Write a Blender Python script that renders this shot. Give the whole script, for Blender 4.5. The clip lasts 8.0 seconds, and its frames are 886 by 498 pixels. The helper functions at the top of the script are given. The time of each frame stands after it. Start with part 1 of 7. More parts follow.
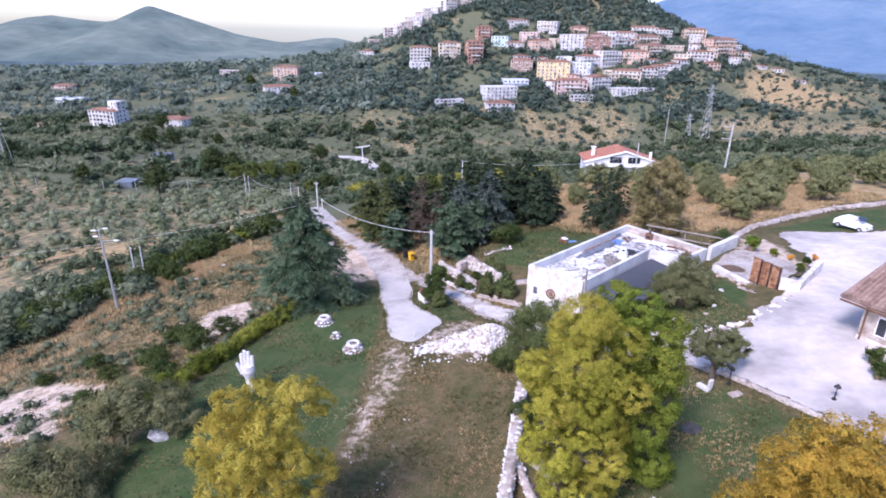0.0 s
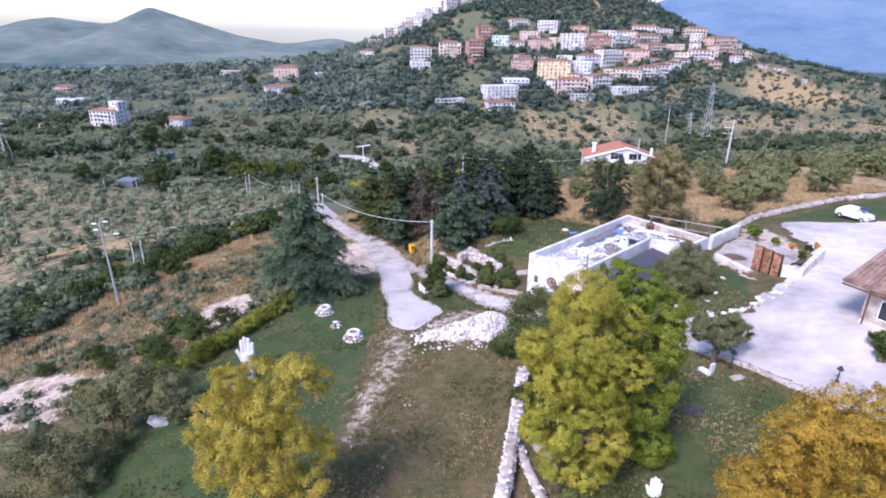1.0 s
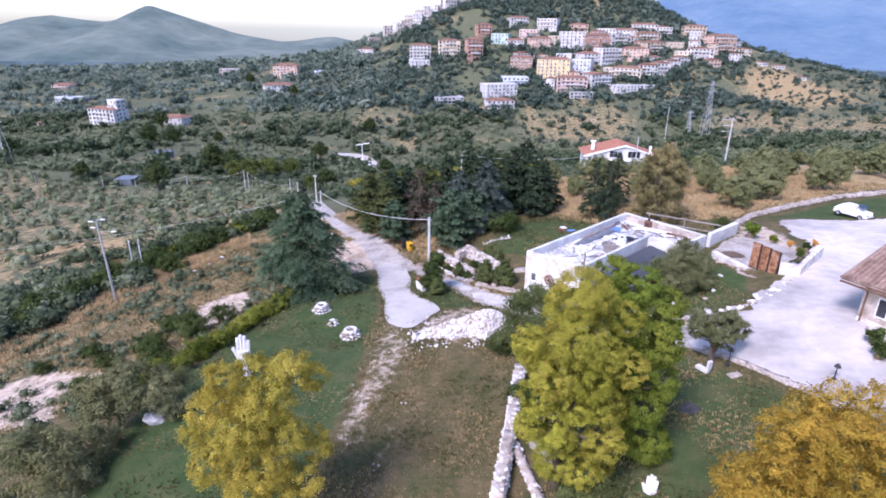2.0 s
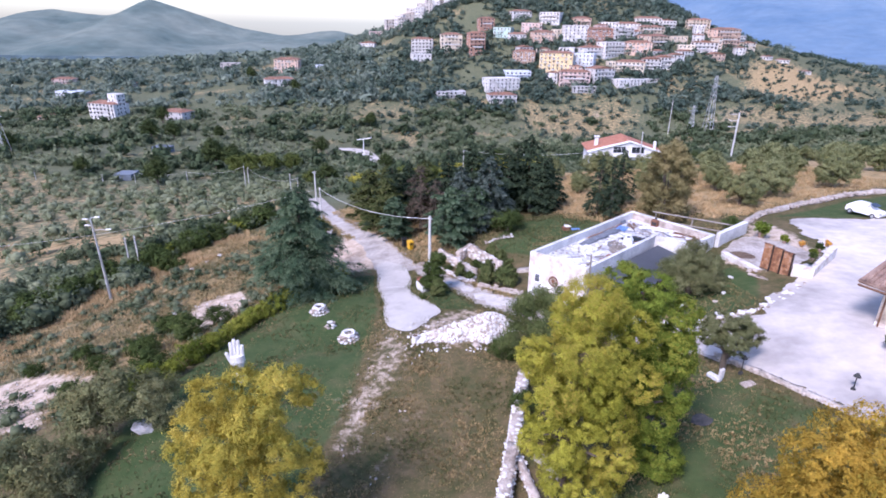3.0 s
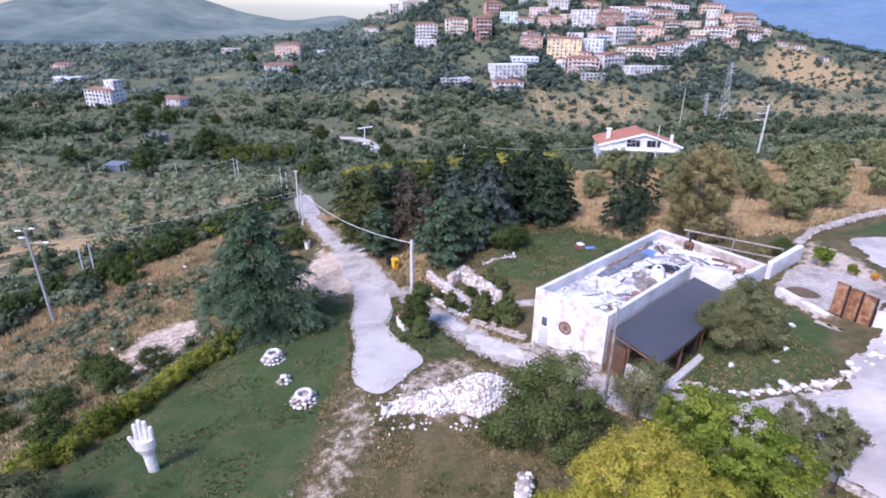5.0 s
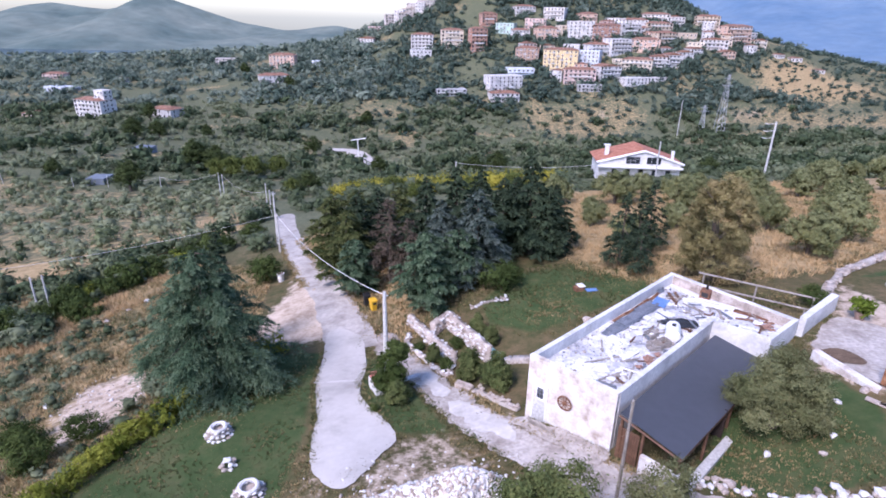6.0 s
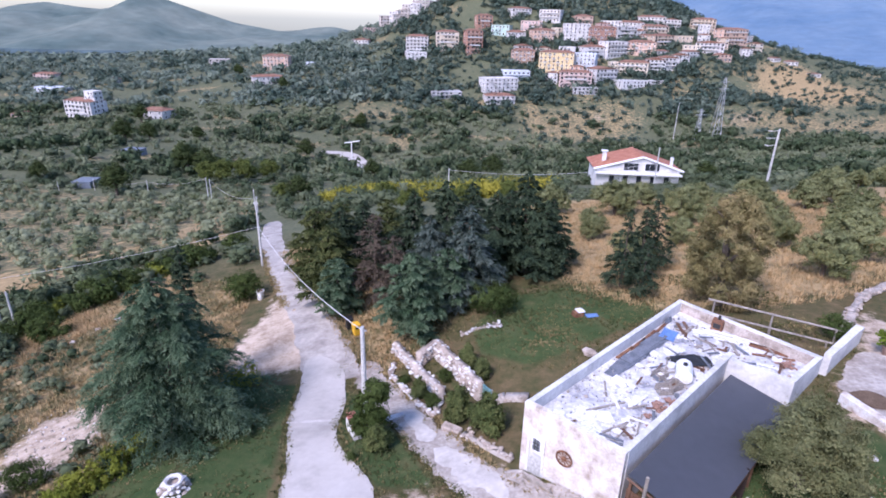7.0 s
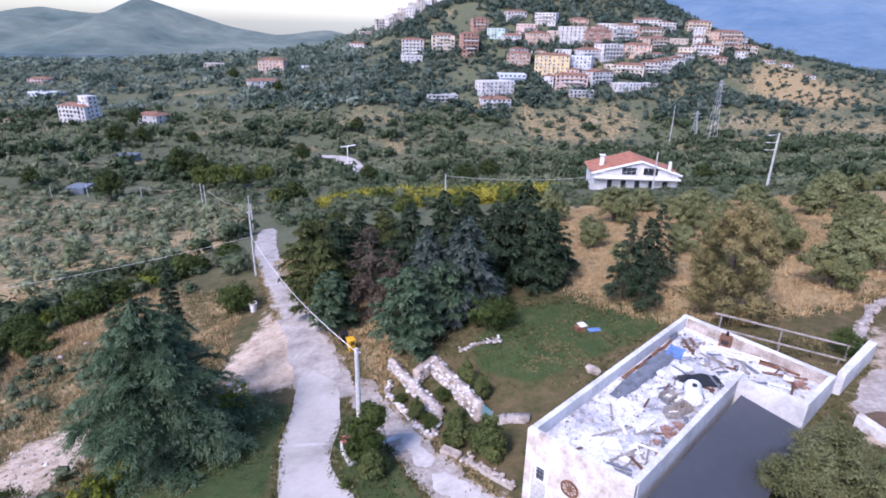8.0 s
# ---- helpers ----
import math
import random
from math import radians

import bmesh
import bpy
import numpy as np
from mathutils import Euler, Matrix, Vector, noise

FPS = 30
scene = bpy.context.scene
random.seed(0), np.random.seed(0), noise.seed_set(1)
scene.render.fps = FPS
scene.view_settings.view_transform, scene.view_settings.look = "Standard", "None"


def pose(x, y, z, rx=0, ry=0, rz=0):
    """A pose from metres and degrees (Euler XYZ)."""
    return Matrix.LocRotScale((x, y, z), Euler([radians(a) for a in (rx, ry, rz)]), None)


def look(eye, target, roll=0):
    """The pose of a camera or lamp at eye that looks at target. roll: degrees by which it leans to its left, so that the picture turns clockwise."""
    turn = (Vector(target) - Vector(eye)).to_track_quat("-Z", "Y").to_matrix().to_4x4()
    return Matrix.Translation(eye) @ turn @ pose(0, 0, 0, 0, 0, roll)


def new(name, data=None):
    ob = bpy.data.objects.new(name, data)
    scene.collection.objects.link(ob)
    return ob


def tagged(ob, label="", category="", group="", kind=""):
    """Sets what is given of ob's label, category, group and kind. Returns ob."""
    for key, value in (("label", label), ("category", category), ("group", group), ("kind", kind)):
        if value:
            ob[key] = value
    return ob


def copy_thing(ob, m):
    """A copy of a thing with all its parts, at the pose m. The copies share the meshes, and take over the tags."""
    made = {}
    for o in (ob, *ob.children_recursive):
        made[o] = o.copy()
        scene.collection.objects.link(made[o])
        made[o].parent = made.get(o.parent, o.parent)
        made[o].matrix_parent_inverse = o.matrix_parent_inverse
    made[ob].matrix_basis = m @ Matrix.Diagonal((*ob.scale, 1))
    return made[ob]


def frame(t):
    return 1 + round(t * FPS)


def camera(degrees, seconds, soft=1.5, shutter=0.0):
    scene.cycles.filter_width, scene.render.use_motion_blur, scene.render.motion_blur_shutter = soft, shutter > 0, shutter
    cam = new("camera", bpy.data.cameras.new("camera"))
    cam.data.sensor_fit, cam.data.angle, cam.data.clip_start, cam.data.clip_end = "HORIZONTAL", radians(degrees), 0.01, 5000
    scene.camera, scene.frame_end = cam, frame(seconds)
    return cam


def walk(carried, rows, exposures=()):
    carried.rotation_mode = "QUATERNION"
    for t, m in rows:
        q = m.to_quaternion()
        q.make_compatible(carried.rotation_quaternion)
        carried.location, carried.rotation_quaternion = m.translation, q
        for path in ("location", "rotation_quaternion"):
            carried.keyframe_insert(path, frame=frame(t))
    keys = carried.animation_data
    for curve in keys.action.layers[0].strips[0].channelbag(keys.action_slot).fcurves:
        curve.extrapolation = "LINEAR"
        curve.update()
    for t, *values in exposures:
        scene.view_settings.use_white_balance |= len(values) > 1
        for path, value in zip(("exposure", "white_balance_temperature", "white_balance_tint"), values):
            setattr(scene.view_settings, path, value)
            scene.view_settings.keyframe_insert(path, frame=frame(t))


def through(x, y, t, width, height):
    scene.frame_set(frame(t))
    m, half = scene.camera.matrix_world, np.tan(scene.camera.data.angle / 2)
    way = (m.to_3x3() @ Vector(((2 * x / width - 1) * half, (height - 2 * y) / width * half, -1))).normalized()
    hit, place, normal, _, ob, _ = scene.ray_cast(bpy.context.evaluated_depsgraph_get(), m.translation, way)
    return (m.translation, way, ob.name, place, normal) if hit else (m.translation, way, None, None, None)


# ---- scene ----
cam = camera(76.7, 8.0, 1.8)
PATH = [
    (0, (0.108, -1.832, 23.525), (0.093, 0.033, 22.802), 0.9),
    (0.5, (0.172, -1.963, 22.994), (0.153, -0.098, 22.271), 0.7),
    (1, (0.186, -2.085, 22.481), (0.167, -0.219, 21.76), 0.7),
    (1.5, (0.32, -2.08, 22.369), (0.304, -0.216, 21.646), 0.7),
    (3, (0.437, -0.395, 22.271), (0.414, 1.462, 21.527), 0.7),
    (3.5, (0.535, 1.565, 22.137), (0.509, 3.413, 21.373), 0.7),
    (4, (0.786, 3.963, 21.988), (0.754, 5.801, 21.201), 0.7),
    (4.2, (0.981, 4.958, 22.018), (0.944, 6.792, 21.22), 0.5),
    (5.3, (2.122, 12.674, 21.544), (2.081, 14.516, 20.767), 0.9),
    (5.5, (2.31, 14.208, 21.719), (2.275, 16.053, 20.949), 1.0),
    (6, (2.792, 17.161, 21.826), (2.762, 19.012, 21.07), 1.0),
    (6.5, (3.12, 19.552, 21.816), (3.098, 21.402, 21.055), 1.1),
    (7, (3.3, 21.303, 21.913), (3.286, 23.156, 21.162), 1.3),
    (7.5, (3.274, 22.279, 22.061), (3.267, 24.136, 21.318), 1.3),
    (8, (3.237, 22.895, 22.133), (3.234, 24.752, 21.391), 1.1),
]
walk(cam, [(t, look(eye, target, roll)) for t, eye, target, roll in PATH], [(0.0, 1.14, 5690, 29), (4.5, 1.1, 5650, 29), (8.0, 0.97, 5650, 28)])

# ---- world, sun ----
world = bpy.data.worlds.new("sky")
scene.world = world
world.use_nodes = True
wn = world.node_tree
sky = wn.nodes.new("ShaderNodeTexSky")
sky.sky_type = "NISHITA"
sky.sun_disc = False
sky.sun_elevation = radians(32)
sky.sun_rotation = radians(215)
sky.air_density, sky.dust_density, sky.ozone_density = 1.0, 1.0, 2.0
wn.links.new(sky.outputs[0], wn.nodes["Background"].inputs[0])
wn.nodes["Background"].inputs[1].default_value = 0.13
sun = new("sun", bpy.data.lights.new("sun", "SUN"))
sun.data.energy, sun.data.angle, sun.data.color = 2.1, radians(16), (1.0, 0.91, 0.81)
sun.matrix_world = look((-30, -40, 60), (0, 0, 0))

# ---- helpers of this scene ----


def mesh_np(name, verts, faces, mats=(), smooth=False, tone=None, index=None):
    """A mesh from arrays; faces is an (n, k) array of vertex numbers."""
    me = bpy.data.meshes.new(name)
    verts, faces = np.asarray(verts, np.float32), np.asarray(faces, np.int32)
    n, k = faces.shape
    me.vertices.add(len(verts))
    me.vertices.foreach_set("co", verts.ravel())
    me.loops.add(n * k)
    me.loops.foreach_set("vertex_index", faces.ravel())
    me.polygons.add(n)
    me.polygons.foreach_set("loop_start", np.arange(0, n * k, k, dtype=np.int32))
    if smooth:
        me.polygons.foreach_set("use_smooth", np.ones(n, bool))
    if index is not None:
        me.polygons.foreach_set("material_index", np.asarray(index, np.int32))
    if tone is not None:
        at = me.attributes.new("tone", "FLOAT", "FACE")
        at.data.foreach_set("value", np.asarray(tone, np.float32))
    me.update(calc_edges=True)
    for m in mats if isinstance(mats, (list, tuple)) else [mats]:
        me.materials.append(m)
    return me


def part(name, bm, material, parent=None, label=""):
    me = bpy.data.meshes.new(name)
    bm.to_mesh(me)
    bm.free()
    me.materials.append(material)
    ob = new(name, me)
    if parent:
        ob.parent = parent
    return tagged(ob, label)


def piece(name, me, parent, m=None, label=""):
    """An object on a shared mesh, under its thing."""
    ob = new(name, me)
    ob.parent = parent
    if m is not None:
        ob.matrix_basis = m
    return tagged(ob, label)


def thing(name, m, label, category, group="", kind=""):
    ob = new(name)
    ob.matrix_basis = m
    ob.empty_display_size = 0.2
    return tagged(ob, label, category, group, kind)


def box(bm, lo, hi, bevel=0.0):
    """A box between two corners, its edges bevelled."""
    lo, hi = Vector(lo), Vector(hi)
    r = bmesh.ops.create_cube(bm, size=1, matrix=Matrix.Translation((lo + hi) / 2) @ Matrix.Diagonal((*(hi - lo), 1)))
    if bevel:
        edges = list({e for v in r["verts"] for e in v.link_edges})
        bmesh.ops.bevel(bm, geom=edges, offset=bevel, segments=1, affect="EDGES")


def boxed(lo, hi, bevel=0.0):
    bm = bmesh.new()
    box(bm, lo, hi, bevel)
    return bm


def tube(bm, a, b, r0, r1, n=8):
    """A tapered rod from a to b."""
    a, b = Vector(a), Vector(b)
    d = b - a
    m = Matrix.Translation((a + b) / 2) @ d.to_track_quat("Z", "Y").to_matrix().to_4x4()
    bmesh.ops.create_cone(bm, cap_ends=True, segments=n, radius1=r0, radius2=r1, depth=d.length, matrix=m)


def rod(a, b, r0, r1=None, n=8):
    bm = bmesh.new()
    tube(bm, a, b, r0, r0 if r1 is None else r1, n)
    return bm


def prism(outline, z0, z1):
    """An upright prism over a plan outline."""
    bm = bmesh.new()
    low = [bm.verts.new((x, y, z0)) for x, y in outline]
    top = [bm.verts.new((x, y, z1)) for x, y in outline]
    n = len(outline)
    bm.faces.new(low[::-1])
    bm.faces.new(top)
    for i in range(n):
        bm.faces.new((low[i], low[(i + 1) % n], top[(i + 1) % n], top[i]))
    bmesh.ops.recalc_face_normals(bm, faces=bm.faces)
    return bm


def rough(bm, amount, scale, seed=0.0):
    """Moves the vertices by noise, for uneven stone and plaster."""
    for v in bm.verts:
        v.co += noise.noise_vector(v.co * scale + Vector((seed, seed * 0.7, 0))) * amount
    return bm


def stone_mesh(name, material, seed, flat=0.7):
    bm = bmesh.new()
    bmesh.ops.create_icosphere(bm, subdivisions=1, radius=0.5)
    for v in bm.verts:
        v.co *= 1 + 0.45 * noise.noise(v.co * 1.7 + Vector((seed * 3.1, seed, 0)))
        v.co.z *= flat
    me = bpy.data.meshes.new(name)
    bm.to_mesh(me)
    bm.free()
    me.materials.append(material)
    return me


# ---- materials ----
def material(name, colors, scale=1.0, rough=0.9, bump=0.3, bump_scale=None, metal=0.0, detail=6.0, island=0.0, tone=None, spec=0.3, fine=None, mottle=0.28, relief=0.06):
    """Noise between the given colours at one scale, finer mottling and bump at another."""
    m = bpy.data.materials.new(name)
    m.use_nodes = True
    nt = m.node_tree
    b = nt.nodes["Principled BSDF"]
    b.inputs["Roughness"].default_value, b.inputs["Metallic"].default_value = rough, metal
    b.inputs["Specular IOR Level"].default_value = spec
    co = nt.nodes.new("ShaderNodeNewGeometry")
    n1 = nt.nodes.new("ShaderNodeTexNoise")
    n1.inputs["Scale"].default_value, n1.inputs["Detail"].default_value, n1.inputs["Roughness"].default_value = scale, detail, 0.62
    nt.links.new(co.outputs["Position"], n1.inputs["Vector"])
    ramp = nt.nodes.new("ShaderNodeValToRGB")
    e = ramp.color_ramp.elements
    for i in range(len(colors) - 2):
        e.new(0.5)
    for i, c in enumerate(colors):
        e[i].position = 0.3 + 0.4 * i / max(1, len(colors) - 1)
        e[i].color = (*c, 1)
    nt.links.new(n1.outputs["Fac"], ramp.inputs["Fac"])
    out = ramp.outputs["Color"]
    n2 = nt.nodes.new("ShaderNodeTexNoise")
    n2.inputs["Scale"].default_value, n2.inputs["Detail"].default_value = fine or scale * 9, 4
    nt.links.new(co.outputs["Position"], n2.inputs["Vector"])
    hsv = nt.nodes.new("ShaderNodeHueSaturation")
    mr = nt.nodes.new("ShaderNodeMapRange")
    mr.inputs["From Min"].default_value, mr.inputs["From Max"].default_value = 0.25, 0.75
    mr.inputs["To Min"].default_value, mr.inputs["To Max"].default_value = 1 - mottle, 1 + mottle
    nt.links.new(n2.outputs["Fac"], mr.inputs["Value"])
    nt.links.new(mr.outputs[0], hsv.inputs["Value"])
    nt.links.new(out, hsv.inputs["Color"])
    out = hsv.outputs["Color"]
    if island:
        h2 = nt.nodes.new("ShaderNodeHueSaturation")
        m2 = nt.nodes.new("ShaderNodeMapRange")
        m2.inputs["To Min"].default_value, m2.inputs["To Max"].default_value = 1 - island, 1 + island
        nt.links.new(co.outputs["Random Per Island"], m2.inputs["Value"])
        nt.links.new(m2.outputs[0], h2.inputs["Value"])
        nt.links.new(out, h2.inputs["Color"])
        out = h2.outputs["Color"]
    if tone:
        at = nt.nodes.new("ShaderNodeAttribute")
        at.attribute_name = "tone"
        mix = nt.nodes.new("ShaderNodeMix")
        mix.data_type = "RGBA"
        mix.inputs["B"].default_value = (*tone, 1)
        nt.links.new(at.outputs["Fac"], mix.inputs["Factor"])
        nt.links.new(out, mix.inputs["A"])
        out = mix.outputs["Result"]
    nt.links.new(out, b.inputs["Base Color"])
    if bump:
        n3 = nt.nodes.new("ShaderNodeTexNoise")
        n3.inputs["Scale"].default_value, n3.inputs["Detail"].default_value = bump_scale or scale * 6, 6
        nt.links.new(co.outputs["Position"], n3.inputs["Vector"])
        bp = nt.nodes.new("ShaderNodeBump")
        bp.inputs["Strength"].default_value, bp.inputs["Distance"].default_value = bump, relief
        nt.links.new(n3.outputs["Fac"], bp.inputs["Height"])
        nt.links.new(bp.outputs[0], b.inputs["Normal"])
    return m


def leaf_material(name, dark, light, tone=None, through=0.25, bump=0.0):
    """Foliage: each leaf its own shade, some light passing through."""
    m = material(name, [dark, light], 0.35, 0.75, bump, 1.6, island=0.3, tone=tone, spec=0.05, fine=2.0, relief=0.35)
    nt = m.node_tree
    b = nt.nodes["Principled BSDF"]
    tr = nt.nodes.new("ShaderNodeBsdfTranslucent")
    mix = nt.nodes.new("ShaderNodeMixShader")
    mix.inputs[0].default_value = through
    src = b.inputs["Base Color"].links[0].from_socket
    nt.links.new(src, tr.inputs["Color"])
    nt.links.new(b.outputs[0], mix.inputs[1])
    nt.links.new(tr.outputs[0], mix.inputs[2])
    nt.links.new(mix.outputs[0], nt.nodes["Material Output"].inputs["Surface"])
    return m


M_PLASTER = material("white_plaster", [(0.46, 0.455, 0.455), (0.64, 0.635, 0.63), (0.74, 0.735, 0.73)], 0.5, 0.9, 0.25, 9, mottle=0.14)
M_PLASTER_OLD = material("peeling_plaster", [(0.38, 0.31, 0.26), (0.6, 0.54, 0.5), (0.71, 0.7, 0.69), (0.76, 0.755, 0.75)], 1.3, 0.9, 0.4, 7, mottle=0.14)
M_ROOFGREY = material("grey_membrane", [(0.135, 0.15, 0.18), (0.155, 0.17, 0.205)], 0.2, 0.75, 0.0, 3, mottle=0.05)
M_WOOD = material("brown_timber", [(0.1, 0.055, 0.035), (0.19, 0.105, 0.065)], 2.5, 0.7, 0.2)
M_GREYWOOD = material("weathered_timber", [(0.2, 0.18, 0.16), (0.4, 0.36, 0.32)], 2.5, 0.85, 0.3)
M_CONCRETE = material("concrete", [(0.42, 0.42, 0.42), (0.56, 0.56, 0.55)], 0.8, 0.9, 0.3)
M_STONE = material("pale_limestone", [(0.22, 0.18, 0.15), (0.42, 0.36, 0.315), (0.56, 0.5, 0.455)], 1.5, 0.9, 0.5)
M_WHITE = material("white_stone", [(0.5, 0.48, 0.47), (0.66, 0.65, 0.65), (0.74, 0.73, 0.73)], 1.2, 0.8, 0.15)
M_BARK = material("bark", [(0.07, 0.055, 0.045), (0.16, 0.13, 0.1)], 3, 0.95, 0.5)
M_YELLOW = material("yellow_plastic", [(0.75, 0.42, 0.02), (0.8, 0.48, 0.03)], 1.5, 0.45, 0.02, spec=0.5)
M_BLACK = material("black_plastic", [(0.015, 0.015, 0.016), (0.03, 0.03, 0.03)], 1.5, 0.5, 0.02, spec=0.5)
M_METAL = material("galvanised_steel", [(0.42, 0.44, 0.46), (0.55, 0.57, 0.6)], 1.5, 0.5, 0.05, metal=0.6)
M_RUST = material("rusty_iron", [(0.09, 0.045, 0.03), (0.2, 0.1, 0.06), (0.34, 0.19, 0.11)], 1.6, 0.85, 0.3)
M_TERRA = material("terracotta_tiles", [(0.15, 0.1, 0.08), (0.26, 0.175, 0.14), (0.36, 0.27, 0.22)], 1.6, 0.85, 0.4)
M_GLASS = material("window_glass", [(0.02, 0.025, 0.03), (0.03, 0.035, 0.045)], 0.5, 0.08, 0, spec=0.6)
M_ROAD = material("pale_concrete_drive", [(0.36, 0.335, 0.31), (0.49, 0.46, 0.43), (0.55, 0.52, 0.49)], 0.35, 0.92, 0.02, 4, mottle=0.05, fine=3.0)
M_YARD = material("pale_gravel", [(0.27, 0.25, 0.245), (0.44, 0.405, 0.38), (0.6, 0.55, 0.51), (0.68, 0.62, 0.57)], 0.11, 0.95, 0.15, 6, mottle=0.12, fine=1.2)
M_LANE = material("worn_lane", [(0.26, 0.235, 0.215), (0.41, 0.375, 0.345), (0.53, 0.49, 0.455)], 0.5, 0.92, 0.15, 4, mottle=0.15, fine=3.0)
M_SLAB = material("worn_slab", [(0.36, 0.335, 0.31), (0.52, 0.49, 0.465), (0.61, 0.58, 0.555)], 0.6, 0.92, 0.15, 4, mottle=0.12, fine=3.0)
M_DIRT = material("pale_dirt", [(0.22, 0.185, 0.155), (0.4, 0.36, 0.325), (0.53, 0.49, 0.46)], 0.5, 0.95, 0.4, 5)
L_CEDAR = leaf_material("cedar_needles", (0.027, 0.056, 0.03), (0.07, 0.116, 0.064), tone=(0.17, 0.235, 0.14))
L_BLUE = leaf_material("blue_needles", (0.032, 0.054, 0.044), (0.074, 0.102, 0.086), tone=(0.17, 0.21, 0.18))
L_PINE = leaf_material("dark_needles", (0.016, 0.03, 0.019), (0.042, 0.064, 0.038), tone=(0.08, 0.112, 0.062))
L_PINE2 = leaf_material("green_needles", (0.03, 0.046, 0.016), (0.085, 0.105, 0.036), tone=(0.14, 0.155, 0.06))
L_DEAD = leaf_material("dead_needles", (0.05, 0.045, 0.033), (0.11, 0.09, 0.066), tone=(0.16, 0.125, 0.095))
L_YELLOW = leaf_material("yellow_green_leaves", (0.2, 0.22, 0.026), (0.47, 0.455, 0.07), tone=(0.54, 0.4, 0.1), through=0.4)
L_GOLD = leaf_material("golden_leaves", (0.31, 0.26, 0.036), (0.6, 0.48, 0.1), tone=(0.34, 0.35, 0.065), through=0.4)
L_LIME = leaf_material("green_yellow_leaves", (0.075, 0.12, 0.016), (0.2, 0.265, 0.042), tone=(0.34, 0.34, 0.055), through=0.35)
L_AMBER = leaf_material("amber_leaves", (0.3, 0.2, 0.025), (0.52, 0.345, 0.06), tone=(0.36, 0.3, 0.05), through=0.4)
L_OLIVE = leaf_material("olive_leaves", (0.09, 0.105, 0.042), (0.25, 0.26, 0.13), tone=(0.23, 0.205, 0.09))
L_OLIVE2 = leaf_material("sunny_olive_leaves", (0.1, 0.122, 0.05), (0.28, 0.295, 0.145), tone=(0.23, 0.225, 0.085))
L_SILVER = leaf_material("silver_olive_leaves", (0.085, 0.112, 0.054), (0.175, 0.208, 0.11), tone=(0.26, 0.29, 0.18))
L_WOOD = leaf_material("oak_leaves", (0.035, 0.055, 0.02), (0.085, 0.11, 0.038), tone=(0.06, 0.08, 0.03))
L_LIME2 = leaf_material("bright_leaves", (0.075, 0.1, 0.024), (0.15, 0.175, 0.05), tone=(0.09, 0.12, 0.035))
L_BROOM = leaf_material("broom_flowers", (0.11, 0.13, 0.025), (0.2, 0.2, 0.04), tone=(0.42, 0.38, 0.06))
L_GREEN = leaf_material("green_leaves", (0.035, 0.058, 0.016), (0.1, 0.135, 0.04), tone=(0.05, 0.07, 0.025))
L_BUSH = leaf_material("feathery_leaves", (0.055, 0.08, 0.028), (0.15, 0.18, 0.065), tone=(0.2, 0.21, 0.08))
L_HEDGE = leaf_material("hedge_leaves", (0.055, 0.085, 0.012), (0.2, 0.24, 0.036), tone=(0.36, 0.36, 0.06))
L_BROWN = leaf_material("browned_leaves", (0.13, 0.12, 0.05), (0.29, 0.25, 0.115), tone=(0.36, 0.28, 0.14))
L_SCRUB = leaf_material("scrub_leaves", (0.036, 0.058, 0.03), (0.09, 0.122, 0.064), tone=(0.2, 0.23, 0.14))
# far leaves carry a bluish distance haze in their own colours
L_FAR_HAZED = leaf_material("hazed_wood_leaves", (0.042, 0.07, 0.054), (0.092, 0.132, 0.104), tone=(0.23, 0.28, 0.22))
L_GRASS = leaf_material("grass_blades", (0.055, 0.076, 0.028), (0.11, 0.125, 0.055), tone=(0.52, 0.375, 0.2))

# ---- terrain ----
SPOTS = [  # spot heights of the near ground: x, y, z
    (-11, 67.6, -4.5), (-7.2, 60.4, -4.3), (-18.2, 77, -7.4), (-21.4, 89.8, -9), (2.4, 67, -1.8), (14.2, 61.2, 0.3),
    (6.7, 59.8, -0.7), (2.7, 53.2, -2.4), (4.4, 48.6, -1.5), (2, 43.9, -1.5), (0.4, 48.4, -1.8), (-11.3, 44.5, -2.2),
    (-7.8, 39.8, -2.1), (-2, 40, -0.9), (-3.4, 33.5, -0.8), (-1.3, 29.2, -0.9), (-18.8, 27.4, -1.4), (-33.7, 39, -7.5),
    (-48.7, 78, -13.5), (-44, 65.4, -12), (18.2, 40, 0.9), (8, 44, -0.2), (16.5, 28.3, 2.2), (23, 36.3, 3.2), (26, 44.9, 3.0),
    (34.4, 45.8, 3.4), (28.6, 51.9, 2.9), (20.6, 84.4, -2)]
SPOTS_FAR = [
    (27.7, 77.4, 0.5), (36, 67, 2), (44.5, 61, 2.5), (62, 123, -5), (65, 107, -1.5), (45, 150, -12.5), (3.3, 127, -10.5), (-38.7, 138, -20), (-12, 107, -9.5),
    (0, 0, 0), (-40, 0, -8), (40, 0, 6), (90, 60, 6), (-65, 122, -20), (-83, 140, -25), (-90, 200, -35), (-144, 223, -40.5), (-196, 292, -41), (-196, 374, -47),
    (-56, 250, -40), (-56, 350, -57), (0, 250, -42), (120, 220, -30), (180, 400, -50), (0, -200, 0), (-300, 0, -50), (300, 100, 0), (-300, 400, -52)]
